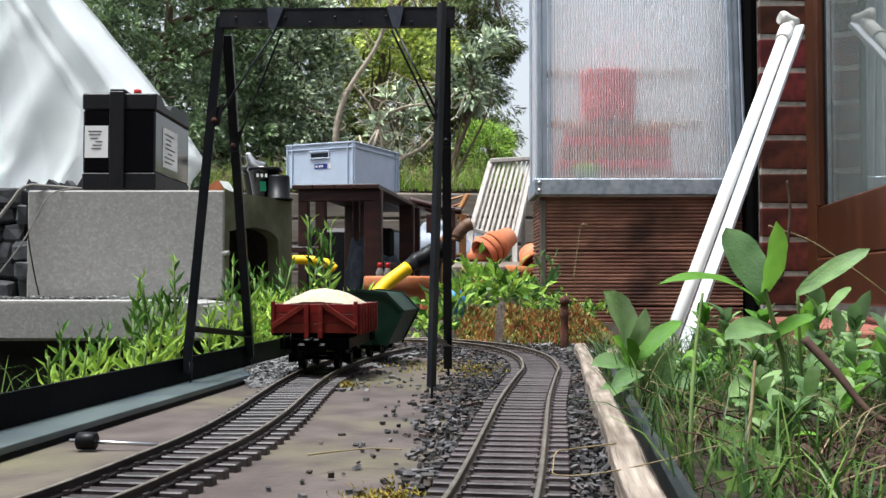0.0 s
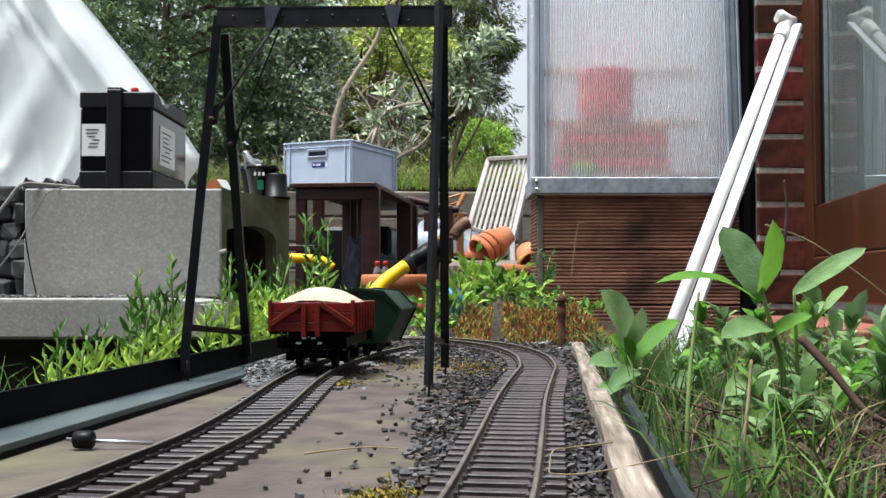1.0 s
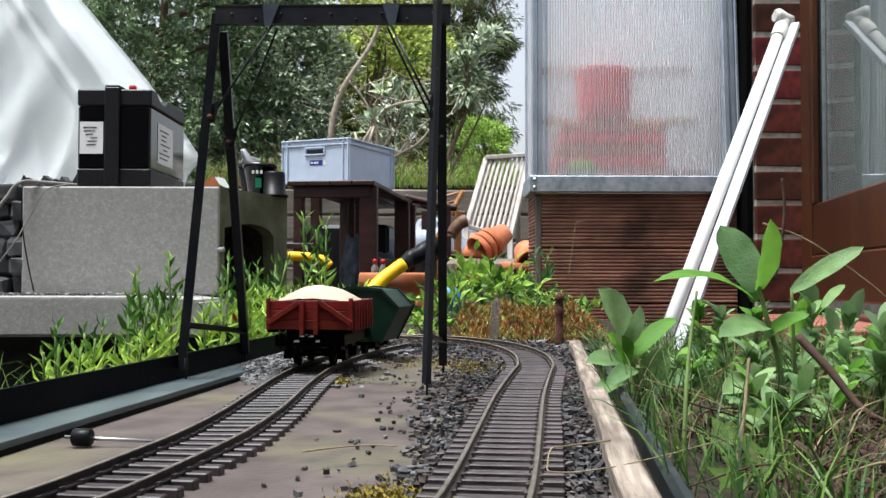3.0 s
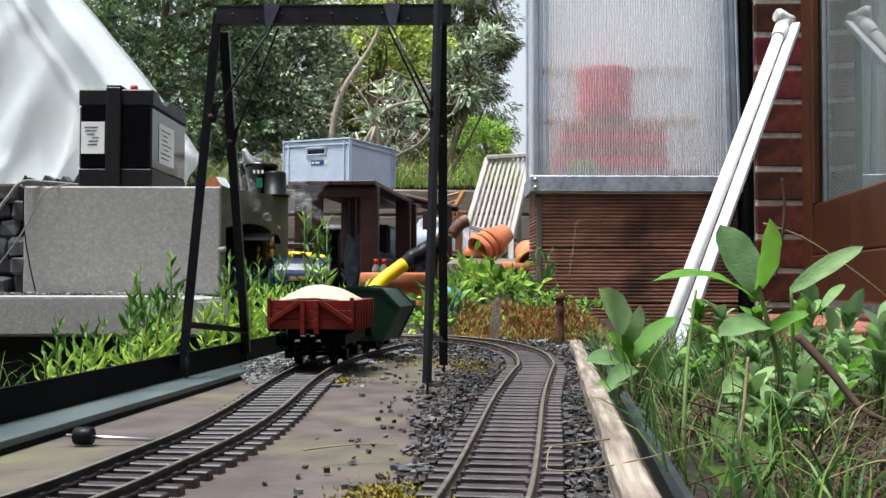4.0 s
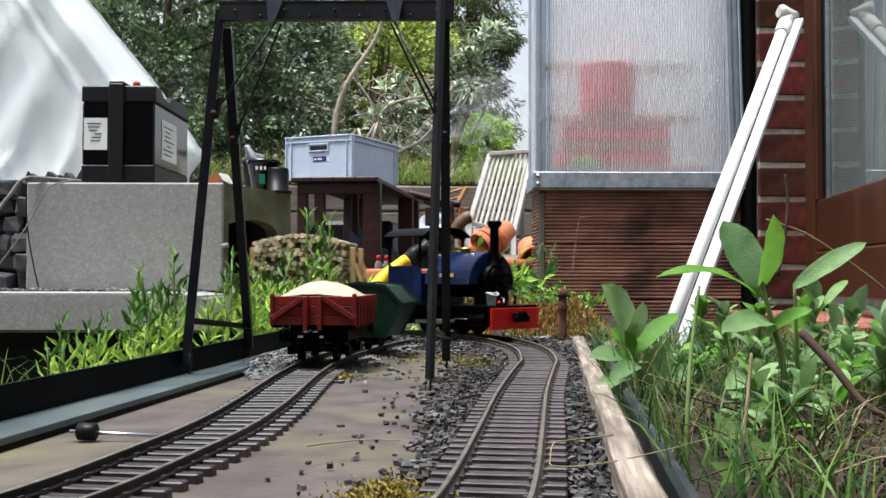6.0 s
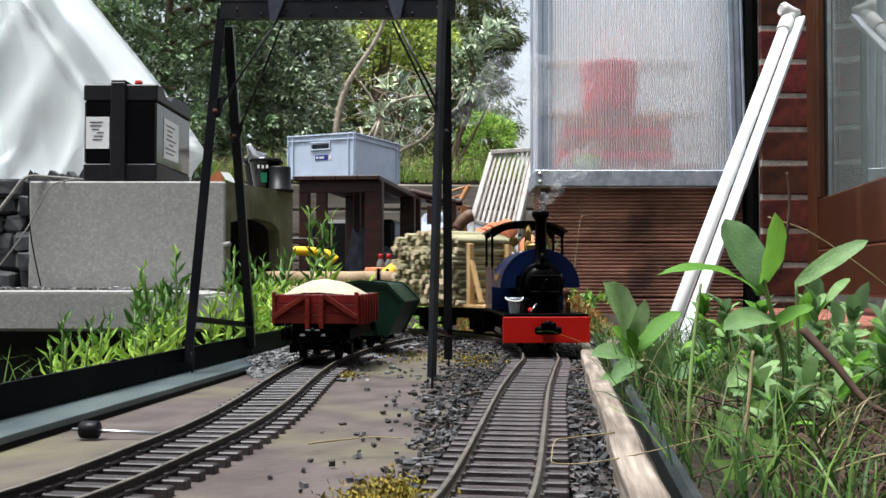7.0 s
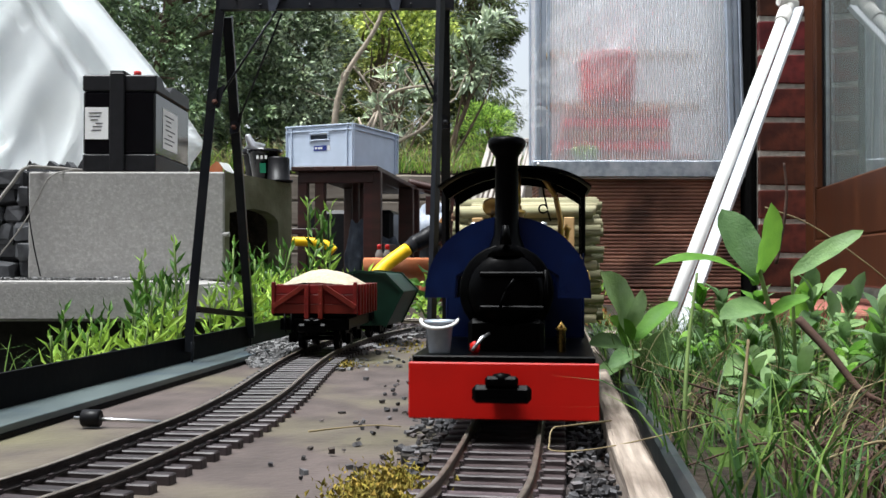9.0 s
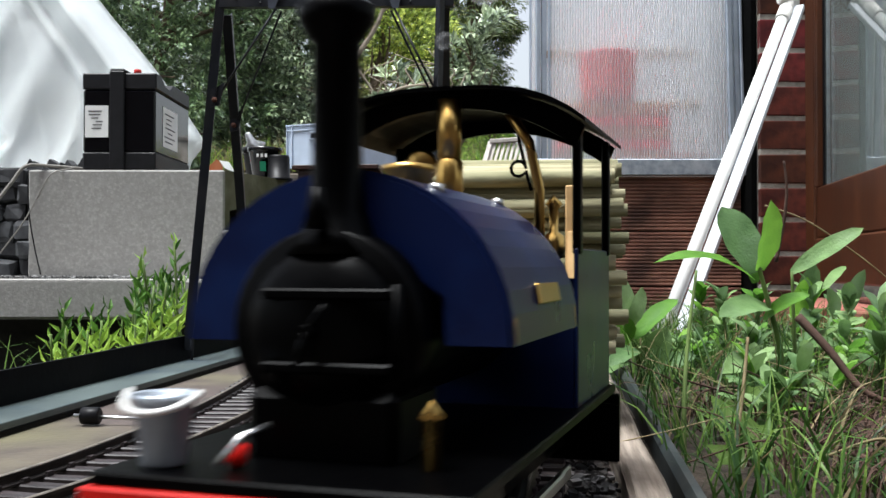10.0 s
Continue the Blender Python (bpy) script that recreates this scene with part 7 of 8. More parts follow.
def sage_patch():
    rng = random.Random(31)
    low = [(rng.uniform(0.18, 0.5), rng.uniform(0.66, 1.2), 0) for _ in range(24)]
    spots = [(0.375, 0.950, 0.002), (0.381, 0.900, 0.018), (0.391, 1.050, -0.033), (0.474, 1.150, 0.029), (0.351, 1.150, -0.009), (0.311, 1.100, -0.022), (0.369, 0.850, -0.004), (0.413, 1.200, -0.028), (0.492, 1.300, 0.018), (0.326, 1.250, -0.048)]
    for x, y, z in spots + [q for q in low if q[0] > 0.16 + 0.11 * (q[1] - 0.48)]:
        h = rng.uniform(0.07, 0.10) if (x, y, z) in spots else rng.uniform(0.025, 0.06)
        z = -0.015
        lean = Vector((rng.uniform(-0.03, 0.03), rng.uniform(-0.03, 0.02), h))
        base = Vector((x, y, z))
        leaves = []
        for k in range(rng.randint(16, 22)):
            u = 0.35 + 0.65 * k / 15
            a = k * 2.4 + rng.uniform(-0.4, 0.4)
            b = base + lean * min(u, 1)
            d = Vector((math.cos(a), math.sin(a), rng.uniform(0.15, 1.0) + (0.8 if u > 0.9 else 0))).normalized()
            size = rng.uniform(0.017, 0.034)
            leaves.append((b, b + d * size, size * rng.uniform(0.36, 0.5), rng.uniform(0.05, 0.15), Vector((-d.x * 0.5, -d.y * 0.5 - 0.2, 1)), rng.random() < 0.3))
        plant("sage_plant", "bushy green sage plant in the bed", [([base, base + lean * 0.5 + Vector((0.004, 0, 0)), base + lean], 0.0026)], leaves, (M["sage"], M["stem"]))


sage_patch()


def grass_area(name, label, n, region, height, lean, seed, material, width=(0.002, 0.0045), z=None, bend=(0.1, 0.7)):
    rng = np.random.default_rng(seed)
    x0, x1, y0, y1 = region
    x, y = rng.uniform(x0, x1, n), rng.uniform(y0, y1, n)
    keep = x > 0.118 + 0.11 * (y - 0.48) if x1 > 0.15 and y1 < 2 else np.ones(n, bool)
    keep &= ~((x > 0.19 + 0.1 * rng.random(n)) & (x < 0.6) & (y < 0.80) & (y1 < 2) & (material is M["grass"]) & (rng.random(n) < 0.93))
    x, y = x[keep], y[keep]
    n = len(x)
    zz = np.array([ground_height(a, b) for a, b in zip(x, y)]) - 0.003 if z is None else np.full(n, z)
    way = np.stack([rng.normal(lean[0], 0.3, n), rng.normal(lean[1], 0.3, n), np.ones(n)], 1)
    tagged(new(name, blade_mesh(name, np.stack([x, y, zz], 1), way, rng.uniform(*height, n), rng.uniform(*width, n), rng.uniform(*bend, n), material, rng)), label, "grass", kind="stuff")


grass_area("grass", "lush green grass blades in the planting bed", 4200, (0.12, 0.62, 0.42, 1.7), (0.03, 0.11), (0, 0), 1, M["grass"], (0.0008, 0.0024), bend=(0.15, 0.9))
grass_area("grass", "thin dry straw among the grass", 150, (0.13, 0.62, 0.42, 1.5), (0.05, 0.13), (0.2, -0.2), 2, M["dry_grass"], (0.0012, 0.0025))
grass_area("grass", "long grass hanging over the hollow", 260, (-0.75, -0.42, 1.1, 1.6), (0.10, 0.22), (0.1, -0.1), 3, M["grass"], (0.002, 0.004), bend=(0.3, 0.9))
grass_area("grass", "thin tangled grass behind the steel edge", 230, (-0.52, -0.345, 0.86, 1.12), (0.07, 0.16), (0.1, 0.0), 13, M["grass"], (0.0010, 0.0022), bend=(0.3, 0.9))
grass_area("grass", "rough grass on the garden floor", 1500, (-0.6, 0.8, 3.6, 6.6), (0.06, 0.16), (0, 0), 4, M["grass"], (0.003, 0.006))
grass_area("grass", "tall weeds and grass above the timber wall", 1500, (-1.6, 1.2, 6.7, 7.2), (0.08, 0.34), (0, -0.3), 5, M["herb"], (0.004, 0.009), z=0.74)
grass_area("grass", "dry straw above the timber wall", 700, (-1.6, 1.2, 6.66, 7.0), (0.15, 0.4), (0, -0.5), 6, M["dry_grass"], (0.003, 0.005), z=0.74)


grass_area("grass", "dark brown tangle of dead stalks in the bed", 1500, (0.19, 0.46, 0.46, 0.86), (0.02, 0.07), (0.1, -0.1), 17, M["twig"], (0.0008, 0.002), bend=(0.4, 1.3))


def herb(name, label, spots, seed, material, height=(0.14, 0.24), leaf=(0.028, 0.05), width=0.24, step=0.008):
    """Upright herbs with narrow leaves all the way up the stem; each stem is a plant."""
    rng = np.random.default_rng(seed)
    for x, y, z in spots:
        h = rng.uniform(*height)
        lean = np.array([rng.normal(0, 0.12), rng.normal(0, 0.12), 1.0]) * h
        p = thing(name, label, "plant", group=label)
        base = np.array([x, y, z])
        bm = bmesh.new()
        bm_tube(bm, line3([base, base + lean * 0.5 + rng.normal(0, 0.004, 3), base + lean], 4), 0.0017, 6)
        part("stem", bm, M["stem"], p)
        n = int(h / step)
        u = np.linspace(0.12, 1.0, n)
        a = np.arange(n) * 2.39 + rng.uniform(0, 6)
        out = np.stack([np.cos(a), np.sin(a), 0.75 + 1.2 * u ** 4 + rng.normal(0, 0.2, n)], 1)
        size = rng.uniform(*leaf, n) * (1 - 0.45 * u ** 3)
        part("leaves", leaf_mesh("leaves", base + lean * u[:, None], out, size, width, material, rng, droop=0.15, fold=0.12), None, p)


def spread(n, x0, x1, y0, y1, seed, z=None):
    rng = random.Random(seed)
    out = []
    for _ in range(n):
        x, y = rng.uniform(x0, x1), rng.uniform(y0, y1)
        out.append((x, y, ground_height(x, y) if z is None else z))
    return out


herb("willow_herb", "bright green narrow-leaved herb beside the slab", spread(26, -0.52, -0.355, 1.30, 1.58, 1), 11, M["herb"], (0.15, 0.23))
herb("willow_herb", "bright green narrow-leaved herb by the gantry", spread(24, -0.36, -0.245, 1.5, 1.8, 2), 12, M["herb"], (0.12, 0.21))
herb("willow_herb", "bright green narrow-leaved herb behind the wagons", spread(46, -0.31, -0.12, 1.58, 1.765, 3, -0.006), 13, M["herb"], (0.06, 0.11))
herb("willow_herb", "tall green herb rising behind the sand wagon", [(-0.203, 1.76, -0.01), (-0.193, 1.74, -0.01), (-0.216, 1.765, -0.01)], 14, M["herb"], (0.20, 0.24))


def leafy(name, label, places, seed, material, r=0.05, n=60, size=(0.03, 0.055), width=0.6):
    rng = np.random.default_rng(seed)
    for x, y, z in places:
        p = thing(name, label, "plant", pose(x, y, z), group=label)
        for k in range(5):
            bm = bmesh.new()
            a = k * 1.3
            bm_tube(bm, line3([(0, 0, 0), (0.3 * r * math.cos(a), 0.3 * r * math.sin(a), r * 0.8), (r * 0.8 * math.cos(a), r * 0.8 * math.sin(a), r * 1.4)], 4), 0.0018, 5)
            part("stem", bm, M["stem"], p)
        base = rng.normal(0, 1, (n, 3)) * np.array([r, r, r * 0.5]) * 0.6 + np.array([0, 0, r])
        out = base - np.array([0, 0, r * 0.4]) + rng.normal(0, 0.02, (n, 3))
        part("leaves", leaf_mesh("leaves", base, out, rng.uniform(*size, n), width, material, rng, 0.2, 0.15), None, p)


leafy("strawberry_plant", "fresh green leafy plant behind the sedum", [(0.06, 2.55, 0.03), (0.12, 2.62, 0.05), (0.16, 2.5, 0.05), (0.02, 2.48, 0.0), (0.2, 2.58, 0.03), (0.09, 2.7, 0.08)], 3, M["herb"], 0.06, 60, (0.022, 0.05), 0.5)
leafy("strawberry_plant", "light green leafy plant by the curve", [(-0.03, 2.10, -0.01), (0.0, 2.2, 0.0), (0.27, 2.45, 0.04), (0.23, 2.4, 0.03), (0.36, 2.45, 0.02), (0.31, 2.35, 0.02)], 4, M["herb"], 0.035, 34, (0.012, 0.03), 0.45)
herb("young_sage", "young sage with long grey-green leaves by the planter", [(0.262, 2.55, 0.03), (0.27, 2.52, 0.03)], 15, M["sage"], (0.13, 0.16), (0.05, 0.08), 0.28, 0.02)


def make_sedum():
    rng = np.random.default_rng(9)
    n = 11000
    x = rng.uniform(0.03, 0.34, n)
    y = rng.uniform(1.93, 2.38, n)
    h = 0.055 * np.clip((y - 1.91) / 0.2, 0, 1) * np.clip((x - 0.02) / 0.04, 0, 1) * np.clip((y - 1.93 + (x - 0.03) * 0.25) / 0.08, 0, 1) * np.clip((0.36 - x) / 0.06, 0, 1)
    h = h * (0.75 + 0.7 * np.array([noise.noise(Vector((a * 18, b * 18, 0))) for a, b in zip(x, y)]))
    base = np.stack([x, y, h - 0.004], 1)
    way = np.stack([rng.normal(0, 0.35, n), rng.normal(-0.25, 0.35, n), np.ones(n)], 1)
    size = rng.uniform(0.008, 0.018, n)
    brown = rng.random(n) < 0.62
    tagged(new("sedum", leaf_mesh("sedum", base[brown], way[brown], size[brown], 0.4, M["sedum"], rng, 0.05, 0.2)), "reddish-brown sedum mat", "sedum", kind="stuff")
    tagged(new("sedum", leaf_mesh("sedum", base[~brown], way[~brown], size[~brown], 0.4, M["leaf_olive"], rng, 0.05, 0.2)), "green shoots in the sedum mat", "sedum", kind="stuff")
    bm = bmesh.new()
    g = [[bm.verts.new((0.02 + 0.034 * i, 1.91 + 0.048 * j, -0.01 + 0.045 * min(1, j / 5) * (1 if 0 < i < 10 else 0.2))) for i in range(11)] for j in range(11)]
    for a, b in zip(g, g[1:]):
        for i in range(10):
            bm.faces.new((a[i], a[i + 1], b[i + 1], b[i])).smooth = True
    tagged(part("earth_mound", bm, M["soil"], None), "small mound of earth under the sedum", "ground", kind="structure")
    # moss on the slab and by the rails
    m = 3000
    c = np.concatenate([rng.normal([-0.026, 0.50, 0.001], [0.013, 0.03, 0.001], (m, 3)), rng.normal([-0.115, 1.15, 0.001], [0.012, 0.02, 0.001], (260, 3)), rng.normal([0.05, 1.35, 0.001], [0.02, 0.06, 0.001], (700, 3)), rng.normal([-0.02, 1.42, 0.001], [0.03, 0.06, 0.001], (300, 3))])
    w = rng.normal(0, 0.6, (len(c), 3)) + np.array([0, 0, 1])
    tagged(new("moss", leaf_mesh("moss", c, w, rng.uniform(0.0022, 0.0055, len(c)), 0.5, M["moss"], rng)), "yellow-green moss tufts on the slab", "moss", kind="stuff")


make_sedum()


def straw(label, pts, r, material="dry_grass", name="straw", cat="straw"):
    bm = bmesh.new()
    q = line3(pts)
    bm_tube(bm, q, [r * (1.1 - 0.5 * i / len(q)) for i in range(len(q))], 6)
    tagged(part(name, bm, M[material], None), label, cat)


straw("long dry straw arching over the batten and rail", [(0.106, 0.620, 0.020), (0.073, 0.580, 0.023), (0.064, 0.570, 0.023), (0.061, 0.560, 0.017), (0.062, 0.550, 0.014), (0.085, 0.550, 0.015), (0.126, 0.570, 0.019), (0.179, 0.620, 0.021), (0.249, 0.700, 0.014)], 0.0005)
straw("dry straw stalk standing in the bed", [(0.184, 0.620, -0.019), (0.185, 0.620, 0.008), (0.192, 0.630, 0.038), (0.198, 0.640, 0.069)], 0.0016)
straw("thin dry stalk crossing the planter", [(0.298, 2.300, 0.121), (0.308, 2.300, 0.198), (0.316, 2.300, 0.250), (0.331, 2.300, 0.252)], 0.0015)
straw("dry stalk bent before the brick pier", [(0.402, 1.200, 0.119), (0.412, 1.200, 0.173), (0.415, 1.200, 0.207), (0.412, 1.200, 0.241)], 0.0022, "twig", "dead_stalk", "stalk")
straw("long thin dry grass stem before the door", [(0.389, 1.200, 0.187), (0.436, 1.200, 0.170), (0.483, 1.200, 0.140), (0.528, 1.200, 0.106), (0.563, 1.200, 0.072)], 0.0011)
straw("fine dry straw lying on the slab", [(-0.083, 0.620, 0.013), (-0.066, 0.640, 0.012), (-0.045, 0.645, 0.013), (-0.026, 0.640, 0.013)], 0.0006)
straw("upright green grass stalk at the bed's edge", [(0.152, 0.620, -0.019), (0.152, 0.620, 0.029), (0.157, 0.630, 0.069), (0.165, 0.640, 0.112)], 0.0016, "stem", "grass_stalk", "stalk")
straw("dark woody twig lying in the bed", [(0.287, 0.800, 0.074), (0.304, 0.780, 0.049), (0.321, 0.760, 0.021), (0.342, 0.750, 0.010)], 0.0034, "twig", "twig", "twig")
straw("dark woody twig low in the bed", [(0.220, 0.620, 0.018), (0.233, 0.600, 0.008), (0.251, 0.580, 0.002)], 0.0026, "twig", "twig", "twig")
straw("woody sage stem among the grass", [(0.241, 0.660, -0.021), (0.234, 0.680, 0.005), (0.235, 0.700, 0.025)], 0.0026, "twig", "twig", "twig")
for i in range(60):
    rng_s = random.Random(100 + i)
    x, y = rng_s.uniform(0.17, 0.45), rng_s.uniform(0.5, 0.9)
    if x < 0.14 + 0.11 * (y - 0.4):
        continue
    straw("brown dead stalk in the undergrowth", [(x, y, -0.02), (x + rng_s.uniform(-0.02, 0.02), y, 0.02), (x + rng_s.uniform(-0.06, 0.06), y + rng_s.uniform(-0.04, 0.04), rng_s.uniform(0.0, 0.05))], rng_s.uniform(0.0004, 0.0011), "twig" if i % 2 else "dry_grass", "dead_stalk", "stalk")


def make_ivy():
    """Lobed ivy leaves low in the bed."""
    p = thing("ivy", "dark green lobed ivy leaves low in the bed", "plant")
    for k, (c, s, turn) in enumerate((((0.196, 0.620, 0.003), 0.026, 10), ((0.179, 0.600, -0.002), 0.02, 60), ((0.220, 0.640, -0.004), 0.018, -30), ((0.202, 0.700, 0.009), 0.02, 30), ((0.217, 0.700, 0.021), 0.018, -50))):
        bm = bmesh.new()
        lobes = [1.0, 0.55, 0.85, 0.5, 0.7, 0.35, 0.3, 0.35, 0.7, 0.5, 0.85, 0.55]
        m = Matrix.Translation(c) @ Matrix.Rotation(radians(55), 4, "X") @ Matrix.Rotation(radians(turn), 4, "Z")
        mid = bm.verts.new(m @ Vector((0, 0, -s * 0.12)))
        rim = [bm.verts.new(m @ Vector((math.sin(j * math.pi / 6) * s * q, math.cos(j * math.pi / 6) * s * q, 0.03 * s * (j % 2)))) for j, q in enumerate(lobes)]
        for j in range(12):
            bm.faces.new((mid, rim[j], rim[(j + 1) % 12])).smooth = True
        part("leaf", bm, M["grass"], p)


make_ivy()


# ---- trees and hedge at the end of the garden ----
def tree(name, label, base, height, crown, leaf, material, seed, clumps=160, per=130, spread_r=0.22, limbs=14, trunk=0.07, width=0.42, category="tree", droop=0.2, outward=0.8, hollow=0.28, squash=0.8, hang=0.0):
    """A tapered trunk, limbs that reach into the crown, and clumps of leaves round their ends. crown: centre and radii."""
    rng = np.random.default_rng(seed)
    r = random.Random(seed)
    t = thing(name, label, category)
    base = Vector(base)
    c, rad = Vector(crown[0]), Vector(crown[1])
    bm = bmesh.new()
    topp = Vector((c.x, c.y, base.z + height))
    line = line3([base, base.lerp(topp, 0.3) + Vector((r.uniform(-0.1, 0.1), r.uniform(-0.1, 0.1), 0)), base.lerp(topp, 0.65) + Vector((r.uniform(-0.12, 0.12), 0, 0)), topp])
    bm_tube(bm, line, [trunk * (1 - 0.8 * i / len(line)) for i in range(len(line))], 9)
    part("trunk", bm, M["bark"], t)
    for k in range(limbs):
        u = r.uniform(0.12, 0.85)
        a = line[int(u * (len(line) - 1))]
        ang, el = r.uniform(0, 6.28), r.uniform(-0.2, 0.9)
        end = c + Vector((rad.x * math.cos(ang) * 0.85, rad.y * math.sin(ang) * 0.85, rad.z * (u * 1.5 - 0.7)))
        mid = a.lerp(end, 0.5) + Vector((r.uniform(-0.1, 0.1), r.uniform(-0.1, 0.1), r.uniform(0.0, 0.2)))
        bm = bmesh.new()
        q = line3([a, mid, end])
        bm_tube(bm, q, [trunk * 0.42 * (1 - 0.8 * i / len(q)) for i in range(len(q))], 6)
        part("limb", bm, M["bark"], t)
    # sprigs of leaves round twig ends, thick at the outside of the crown
    d = rng.normal(size=(clumps, 3))
    d /= np.linalg.norm(d, axis=1, keepdims=True)
    cc = np.array(c) + d * np.array(rad) * (1 - np.abs(rng.normal(0, hollow, (clumps, 1)))).clip(0.1, 1.0)
    cc += np.array([[noise.noise(Vector(q) * 2.2), noise.noise(Vector(q) * 2.2 + Vector((9, 0, 0))), noise.noise(Vector(q) * 2.2 + Vector((0, 9, 0)))] for q in cc]) * 0.22
    out = unit(d * np.array([1, 1, 0.8]) + np.array([0, 0, 0.35]))
    which = np.repeat(np.arange(clumps), per)
    star = rng.normal(0, 1, (len(which), 3))
    star /= np.linalg.norm(star, axis=1, keepdims=True)
    grow = rng.uniform(0.6, 1.35, (clumps, 1))[which]
    p = cc[which] + star * spread_r * grow * rng.uniform(0.25, 1.0, (len(which), 1)) * np.array([1, 1, squash])
    way = star * outward + out[which] * 0.8 + rng.normal(0, 0.25, p.shape) + np.array([0, -0.1, -hang])
    part("crown", leaf_mesh("crown", p, way, rng.uniform(leaf * 0.7, leaf * 1.3, len(p)), width, material, rng, droop, 0.2, 2.2), None, t)
    return t


tree("evergreen_shrub", "dense dark evergreen shrub with small glossy leaves", (-2.2, 7.9, 0.6), 2.6, ((-2.25, 7.9, 1.9), (1.25, 0.8, 1.7)), 0.060, M["leaf_dark"], 1, 1500, 30, 0.075, trunk=0.06, category="shrub")
tree("evergreen_shrub", "grey-green evergreen shrub beside the tree", (-1.15, 8.0, 0.6), 2.6, ((-1.18, 8.0, 1.5), (0.42, 0.5, 1.25)), 0.055, M["leaf_grey"], 2, 620, 26, 0.075, trunk=0.05, category="shrub")
tree("garden_tree", "garden tree with light green leaves and bare lower limbs", (-0.62, 8.2, 0.6), 2.2, ((-0.36, 8.2, 2.0), (0.36, 0.35, 0.42)), 0.062, M["leaf_lime"], 3, 190, 20, 0.07, trunk=0.045, limbs=12)
tree("rhododendron", "shrub with long pale drooping leaves", (-0.3, 7.7, 0.6), 1.0, ((-0.34, 7.6, 1.38), (0.22, 0.2, 0.22)), 0.10, M["leaf_grey"], 4, 34, 12, 0.05, trunk=0.03, width=0.3, category="shrub", limbs=8)
tree("rhododendron", "tall shrub with long pale drooping leaves", (0.1, 7.8, 0.6), 1.3, ((0.22, 7.7, 1.72), (0.20, 0.2, 0.30)), 0.10, M["leaf_grey"], 14, 48, 12, 0.05, trunk=0.03, width=0.3, category="shrub", limbs=8)
tree("conifer", "dark conifer with drooping feathery branches", (0.25, 9.6, 0.6), 4.6, ((0.22, 9.6, 2.2), (0.50, 0.6, 1.75)), 0.055, M["needle"], 5, 620, 46, 0.10, trunk=0.09, width=0.2, droop=0.4, hollow=0.35, squash=0.45, hang=0.7)
tree("cypress", "small light green cypress", (0.45, 8.8, 0.6), 1.0, ((0.38, 8.8, 1.22), (0.27, 0.3, 0.38)), 0.04, M["cypress"], 6, 220, 40, 0.055, trunk=0.03, width=0.25)
tree("tall_shrub", "olive green tall shrub in the thicket", (-0.3, 9.2, 0.6), 2.8, ((-0.45, 9.5, 1.7), (0.75, 0.5, 1.6)), 0.055, M["leaf_olive"], 7, 620, 24, 0.085, trunk=0.05, category="shrub")
tree("hedge_shrub", "dark hedge shrub at the garden's end", (-3.4, 9.8, 0.6), 3.0, ((-3.3, 9.8, 2.0), (1.5, 0.6, 2.0)), 0.08, M["leaf_dark"], 8, 700, 26, 0.11, trunk=0.06, category="shrub")
tree("hedge_shrub", "dark green hedge shrub behind the tree", (-1.2, 10.4, 0.6), 3.4, ((-1.4, 10.6, 2.1), (1.5, 0.5, 2.0)), 0.08, M["needle"], 9, 900, 28, 0.11, trunk=0.06, category="shrub")
for k, pts in enumerate((((-0.62, 7.5, 0.75), (-0.55, 7.45, 1.05), (-0.42, 7.4, 1.35), (-0.18, 7.4, 1.44), (0.02, 7.4, 1.40)), ((-0.55, 7.45, 0.8), (-0.45, 7.4, 1.1), (-0.5, 7.4, 1.35), (-0.62, 7.4, 1.55)), ((-0.5, 7.4, 0.8), (-0.35, 7.35, 1.0), (-0.15, 7.35, 1.12), (0.0, 7.3, 1.3)), ((-0.66, 7.6, 0.75), (-0.8, 7.5, 1.1), (-0.74, 7.5, 1.5), (-0.5, 7.5, 1.9), (-0.40, 7.5, 2.2)))):
    b = thing("bare_branch", "bare grey-brown branch of the thicket", "branch", group="bare branches")
    bm = bmesh.new()
    q = line3(pts)
    bm_tube(bm, q, [(0.020 if k < 3 else 0.034) * (1 - 0.7 * i / len(q)) for i in range(len(q))], 8)
    part("limb", bm, M["limb_bark"], b)
    rr = random.Random(k)
    for j in range(9):
        a = q[int(len(q) * rr.uniform(0.3, 0.98))]
        bm = bmesh.new()
        bm_tube(bm, line3([a, a + Vector((rr.uniform(-0.12, 0.12), rr.uniform(-0.05, 0.02), rr.uniform(0.04, 0.14))), a + Vector((rr.uniform(-0.28, 0.28), rr.uniform(-0.08, 0.02), rr.uniform(0.1, 0.3)))]), [0.007] * 8 + [0.004] * 9, 5)
        part("twig", bm, M["limb_bark"], b)


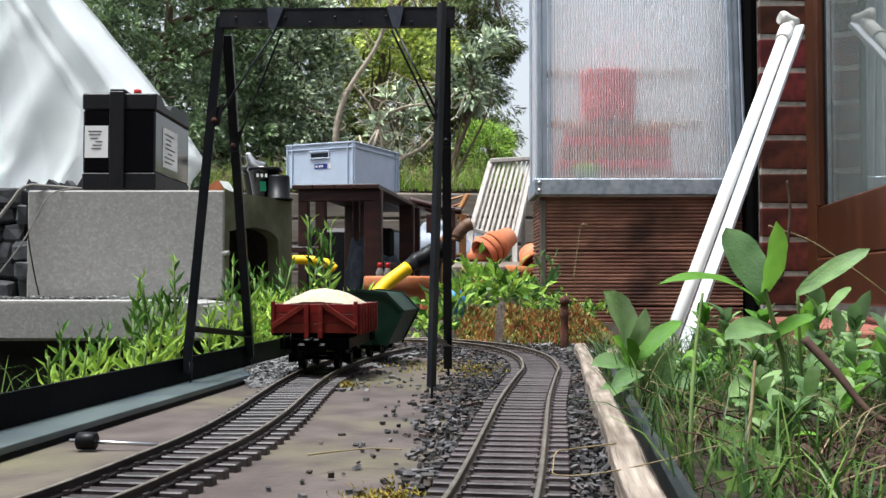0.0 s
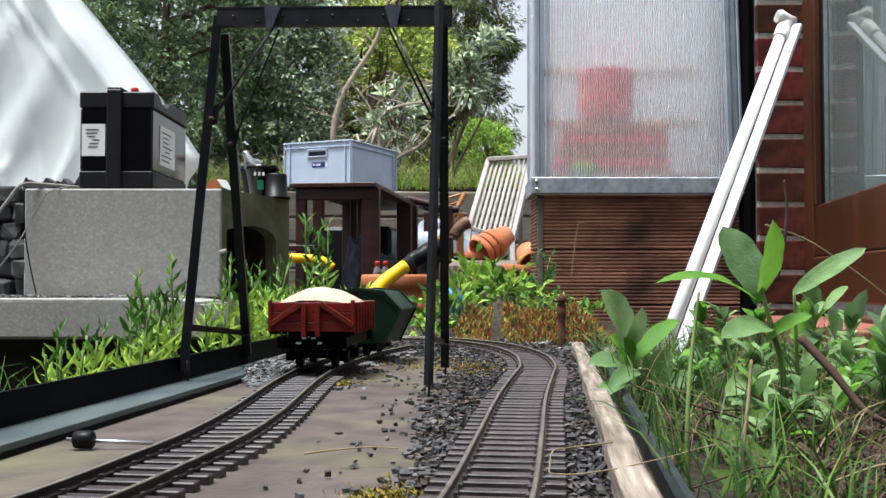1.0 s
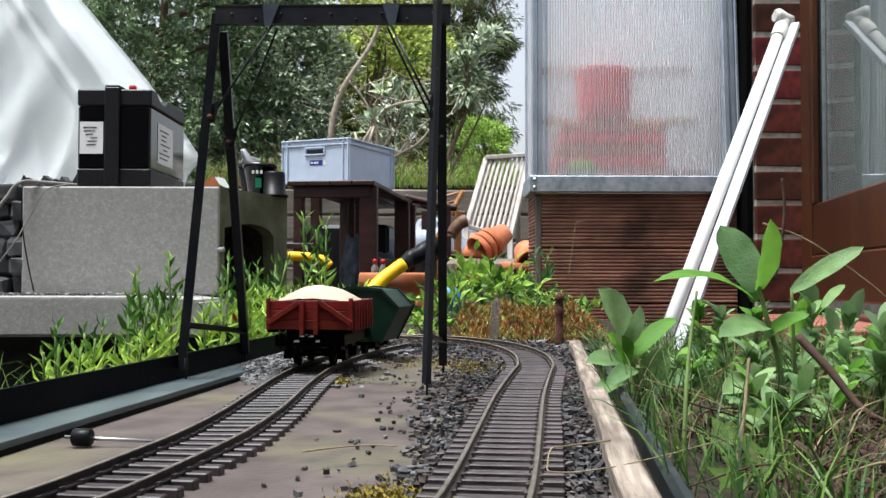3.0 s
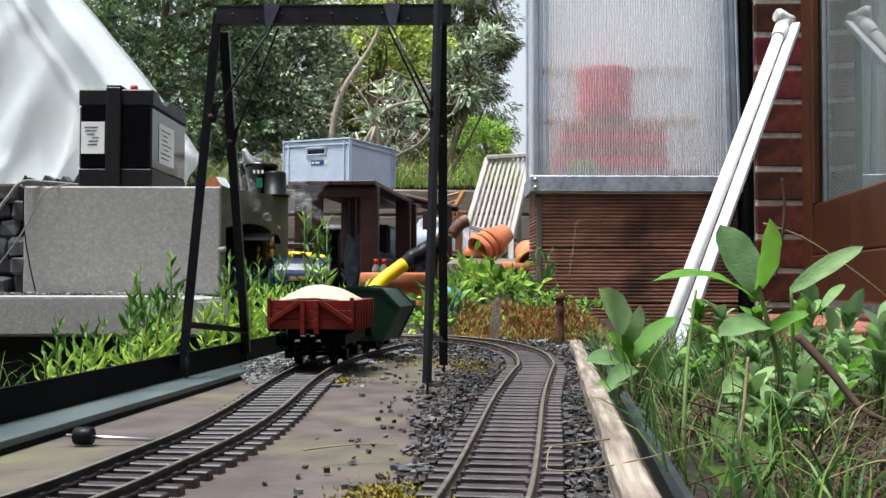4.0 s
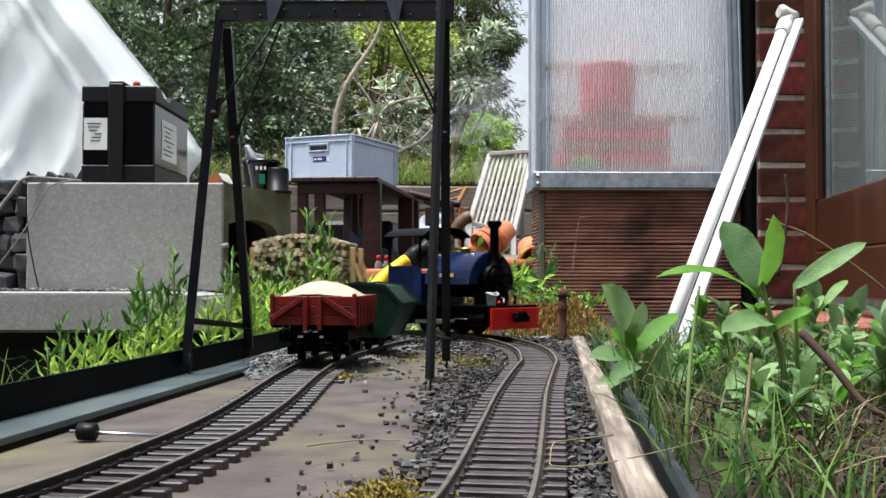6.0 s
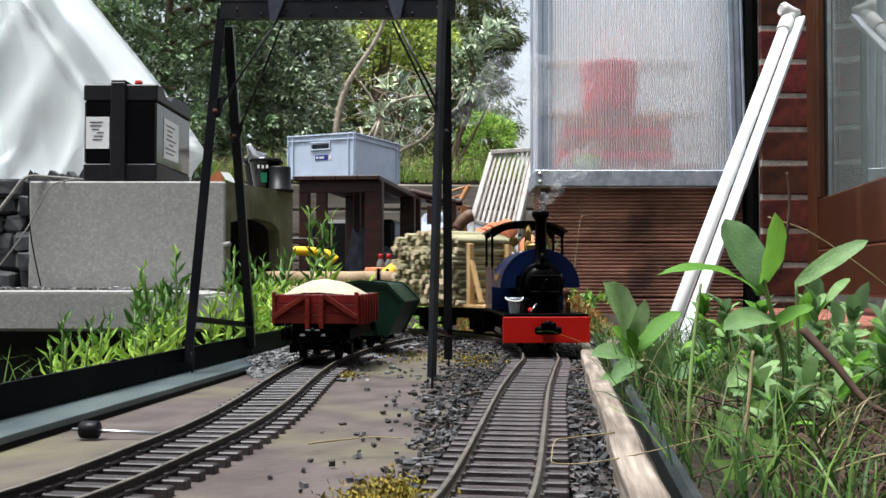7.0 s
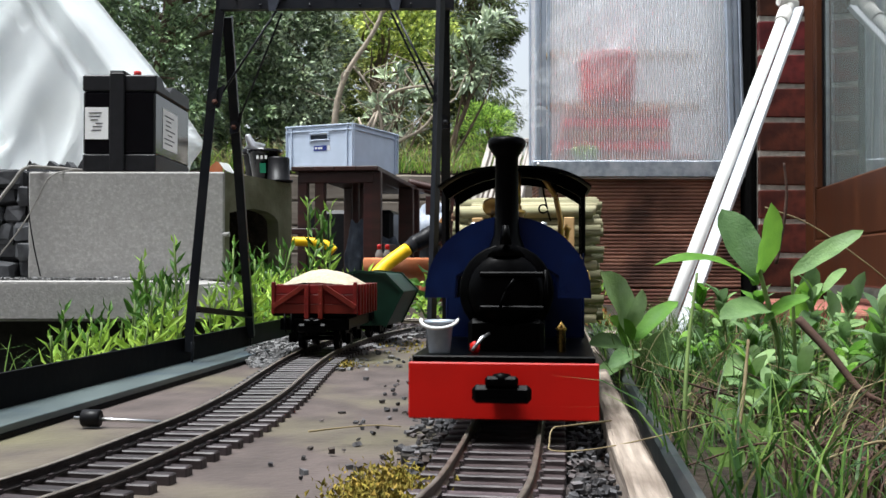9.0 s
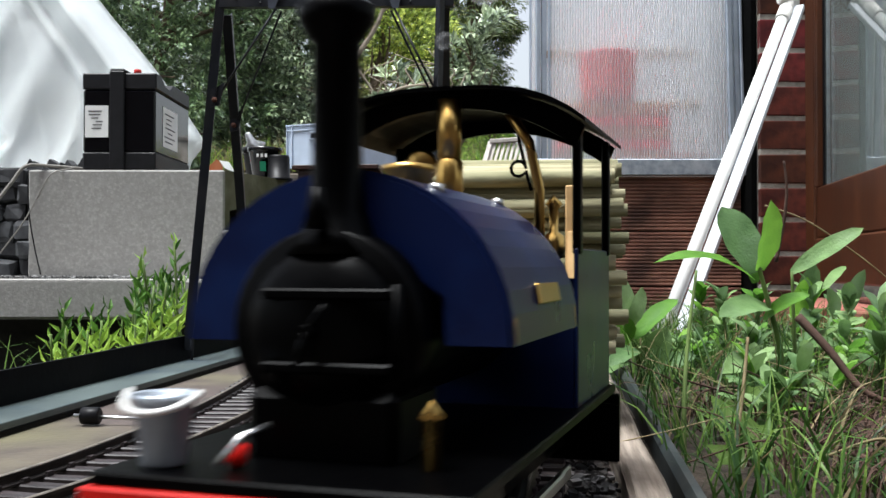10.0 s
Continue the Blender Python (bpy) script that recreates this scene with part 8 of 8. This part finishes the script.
# ---- steam ----
def make_steam(label, n, first, last, seed, material):
    """A wisp of thin uneven shells, one within another, widening upward."""
    plume = thing("steam_plume", label, "steam")
    rng = random.Random(seed)
    for k in range(n):
        u = k / (n - 1)
        c = Vector((rng.uniform(-0.010, 0.010) * u, rng.uniform(-0.006, 0.006), 0.004 + 0.095 * u ** 1.1))
        r = first + (last - first) * u
        bm = bmesh.new()
        bmesh.ops.create_icosphere(bm, subdivisions=3, radius=1)
        for v in bm.verts:
            w = 1 + 0.35 * noise.noise(v.co * 1.5 + Vector((k, seed, 4))) + 0.10 * noise.noise(v.co * 3.5 + Vector((k, 1, seed)))
            v.co = c + Vector((v.co.x * r * w, v.co.y * r * w, v.co.z * r * w * 1.35))
        for f in bm.faces:
            f.smooth = True
        part("puff", bm, material, plume)
    return plume


chimney_steam = make_steam("white wisp of steam from the chimney", 6, 0.004, 0.018, 3, M["steam"])
valve_steam = make_steam("thin wisp of steam above the cab", 4, 0.003, 0.014, 8, M["steam"])


M["steam_veil"] = M["steam"].copy()
M["steam_veil"].name = "steam_veil"
thin_veil = next(x for x in M["steam_veil"].node_tree.nodes if x.bl_idname == "ShaderNodeMapRange" and abs(x.inputs["To Min"].default_value - 0.91) < 0.001)
thin_veil.inputs["To Min"].default_value = 0.935
drift_steam = [make_steam("thin veil of drifting steam", 2, 0.035, 0.06, 20 + k, M["steam_veil"]) for k in range(2)]


# ---- the train's way ----
# seconds and how far along the line, from its near end, the engine's front stands
RUN = [(0.0, 3.02), (2.0, 2.60), (3.0, 2.393), (3.5, 2.288), (4.0, 2.184), (4.3, 2.126), (4.6, 2.072), (5.0, 2.006), (5.2, 1.980), (5.5, 1.938), (5.7, 1.912), (6.2, 1.79), (6.8, 1.615), (7.0, 1.548), (7.5, 1.384), (8.0, 1.212), (8.5, 1.022), (9.0, 0.806), (9.5, 0.612), (9.9, 0.474), (10.0, 0.442)]


def motions():
    gap = 0.028
    back = {loco: (0.0, LOCO_L), stick_wagon: (LOCO_L + gap, 0.252), log_wagon: (LOCO_L + 0.252 + 2 * gap, 0.235)}
    # the engine is lowered late in its run to fit the camera's view
    dip = {9.0: -0.003, 9.5: -0.0035, 9.9: -0.006, 10.0: -0.007}
    for ob, (off, long) in back.items():
        axles = (0.105, 0.185) if ob is loco else (None, None)
        walk(ob, [(t, on_track(MAIN, s + off, long, dip.get(t, 0.0) if ob is loco else 0.0, *axles)) for t, s in RUN])
    # steam trails behind the moving chimney and lifts as the train turns
    for plume, at, lag in ((chimney_steam, 0.048, 0), (valve_steam, 0.150, 6)):
        rows = []
        for t, s in RUN:
            m = on_track(MAIN, s, LOCO_L, 0.0, 0.105, 0.185)
            p = m @ Vector((0, at, 0.206))
            lean = -48 + 85 * max(0.0, min(1.0, (t - 5.3) / 1.6)) + lag
            rows.append((t, Matrix.Translation(p) @ Matrix.Rotation(radians(lean), 4, "Y")))
        walk(plume, rows)
    # veils that the engine leaves behind, drifting up towards the greenhouse
    for k, plume in enumerate(drift_steam):
        rows = [(0.0, pose(-1.3, 2.25, 0.1 + 0.02 * k))]
        for t, x, y, z in ((3.8, -0.50, 2.30, 0.24), (4.4, -0.28, 2.20, 0.32), (5.0, -0.12, 2.15, 0.34), (5.7, 0.02, 2.15, 0.42), (6.8, 0.10, 2.1, 0.46), (7.5, 0.24, 2.1, 0.56), (8.2, 0.40, 2.1, 0.58), (8.8, 0.42, 2.1, 0.80), (10.0, 0.40, 2.1, 1.3)):
            rows.append((t, pose(x + 0.07 * (k - 1), y + 0.05 * k, z + 0.045 * (k % 2) - 0.02, 0, 25 * k + 8 * t, 0)))
        walk(plume, rows)


motions()
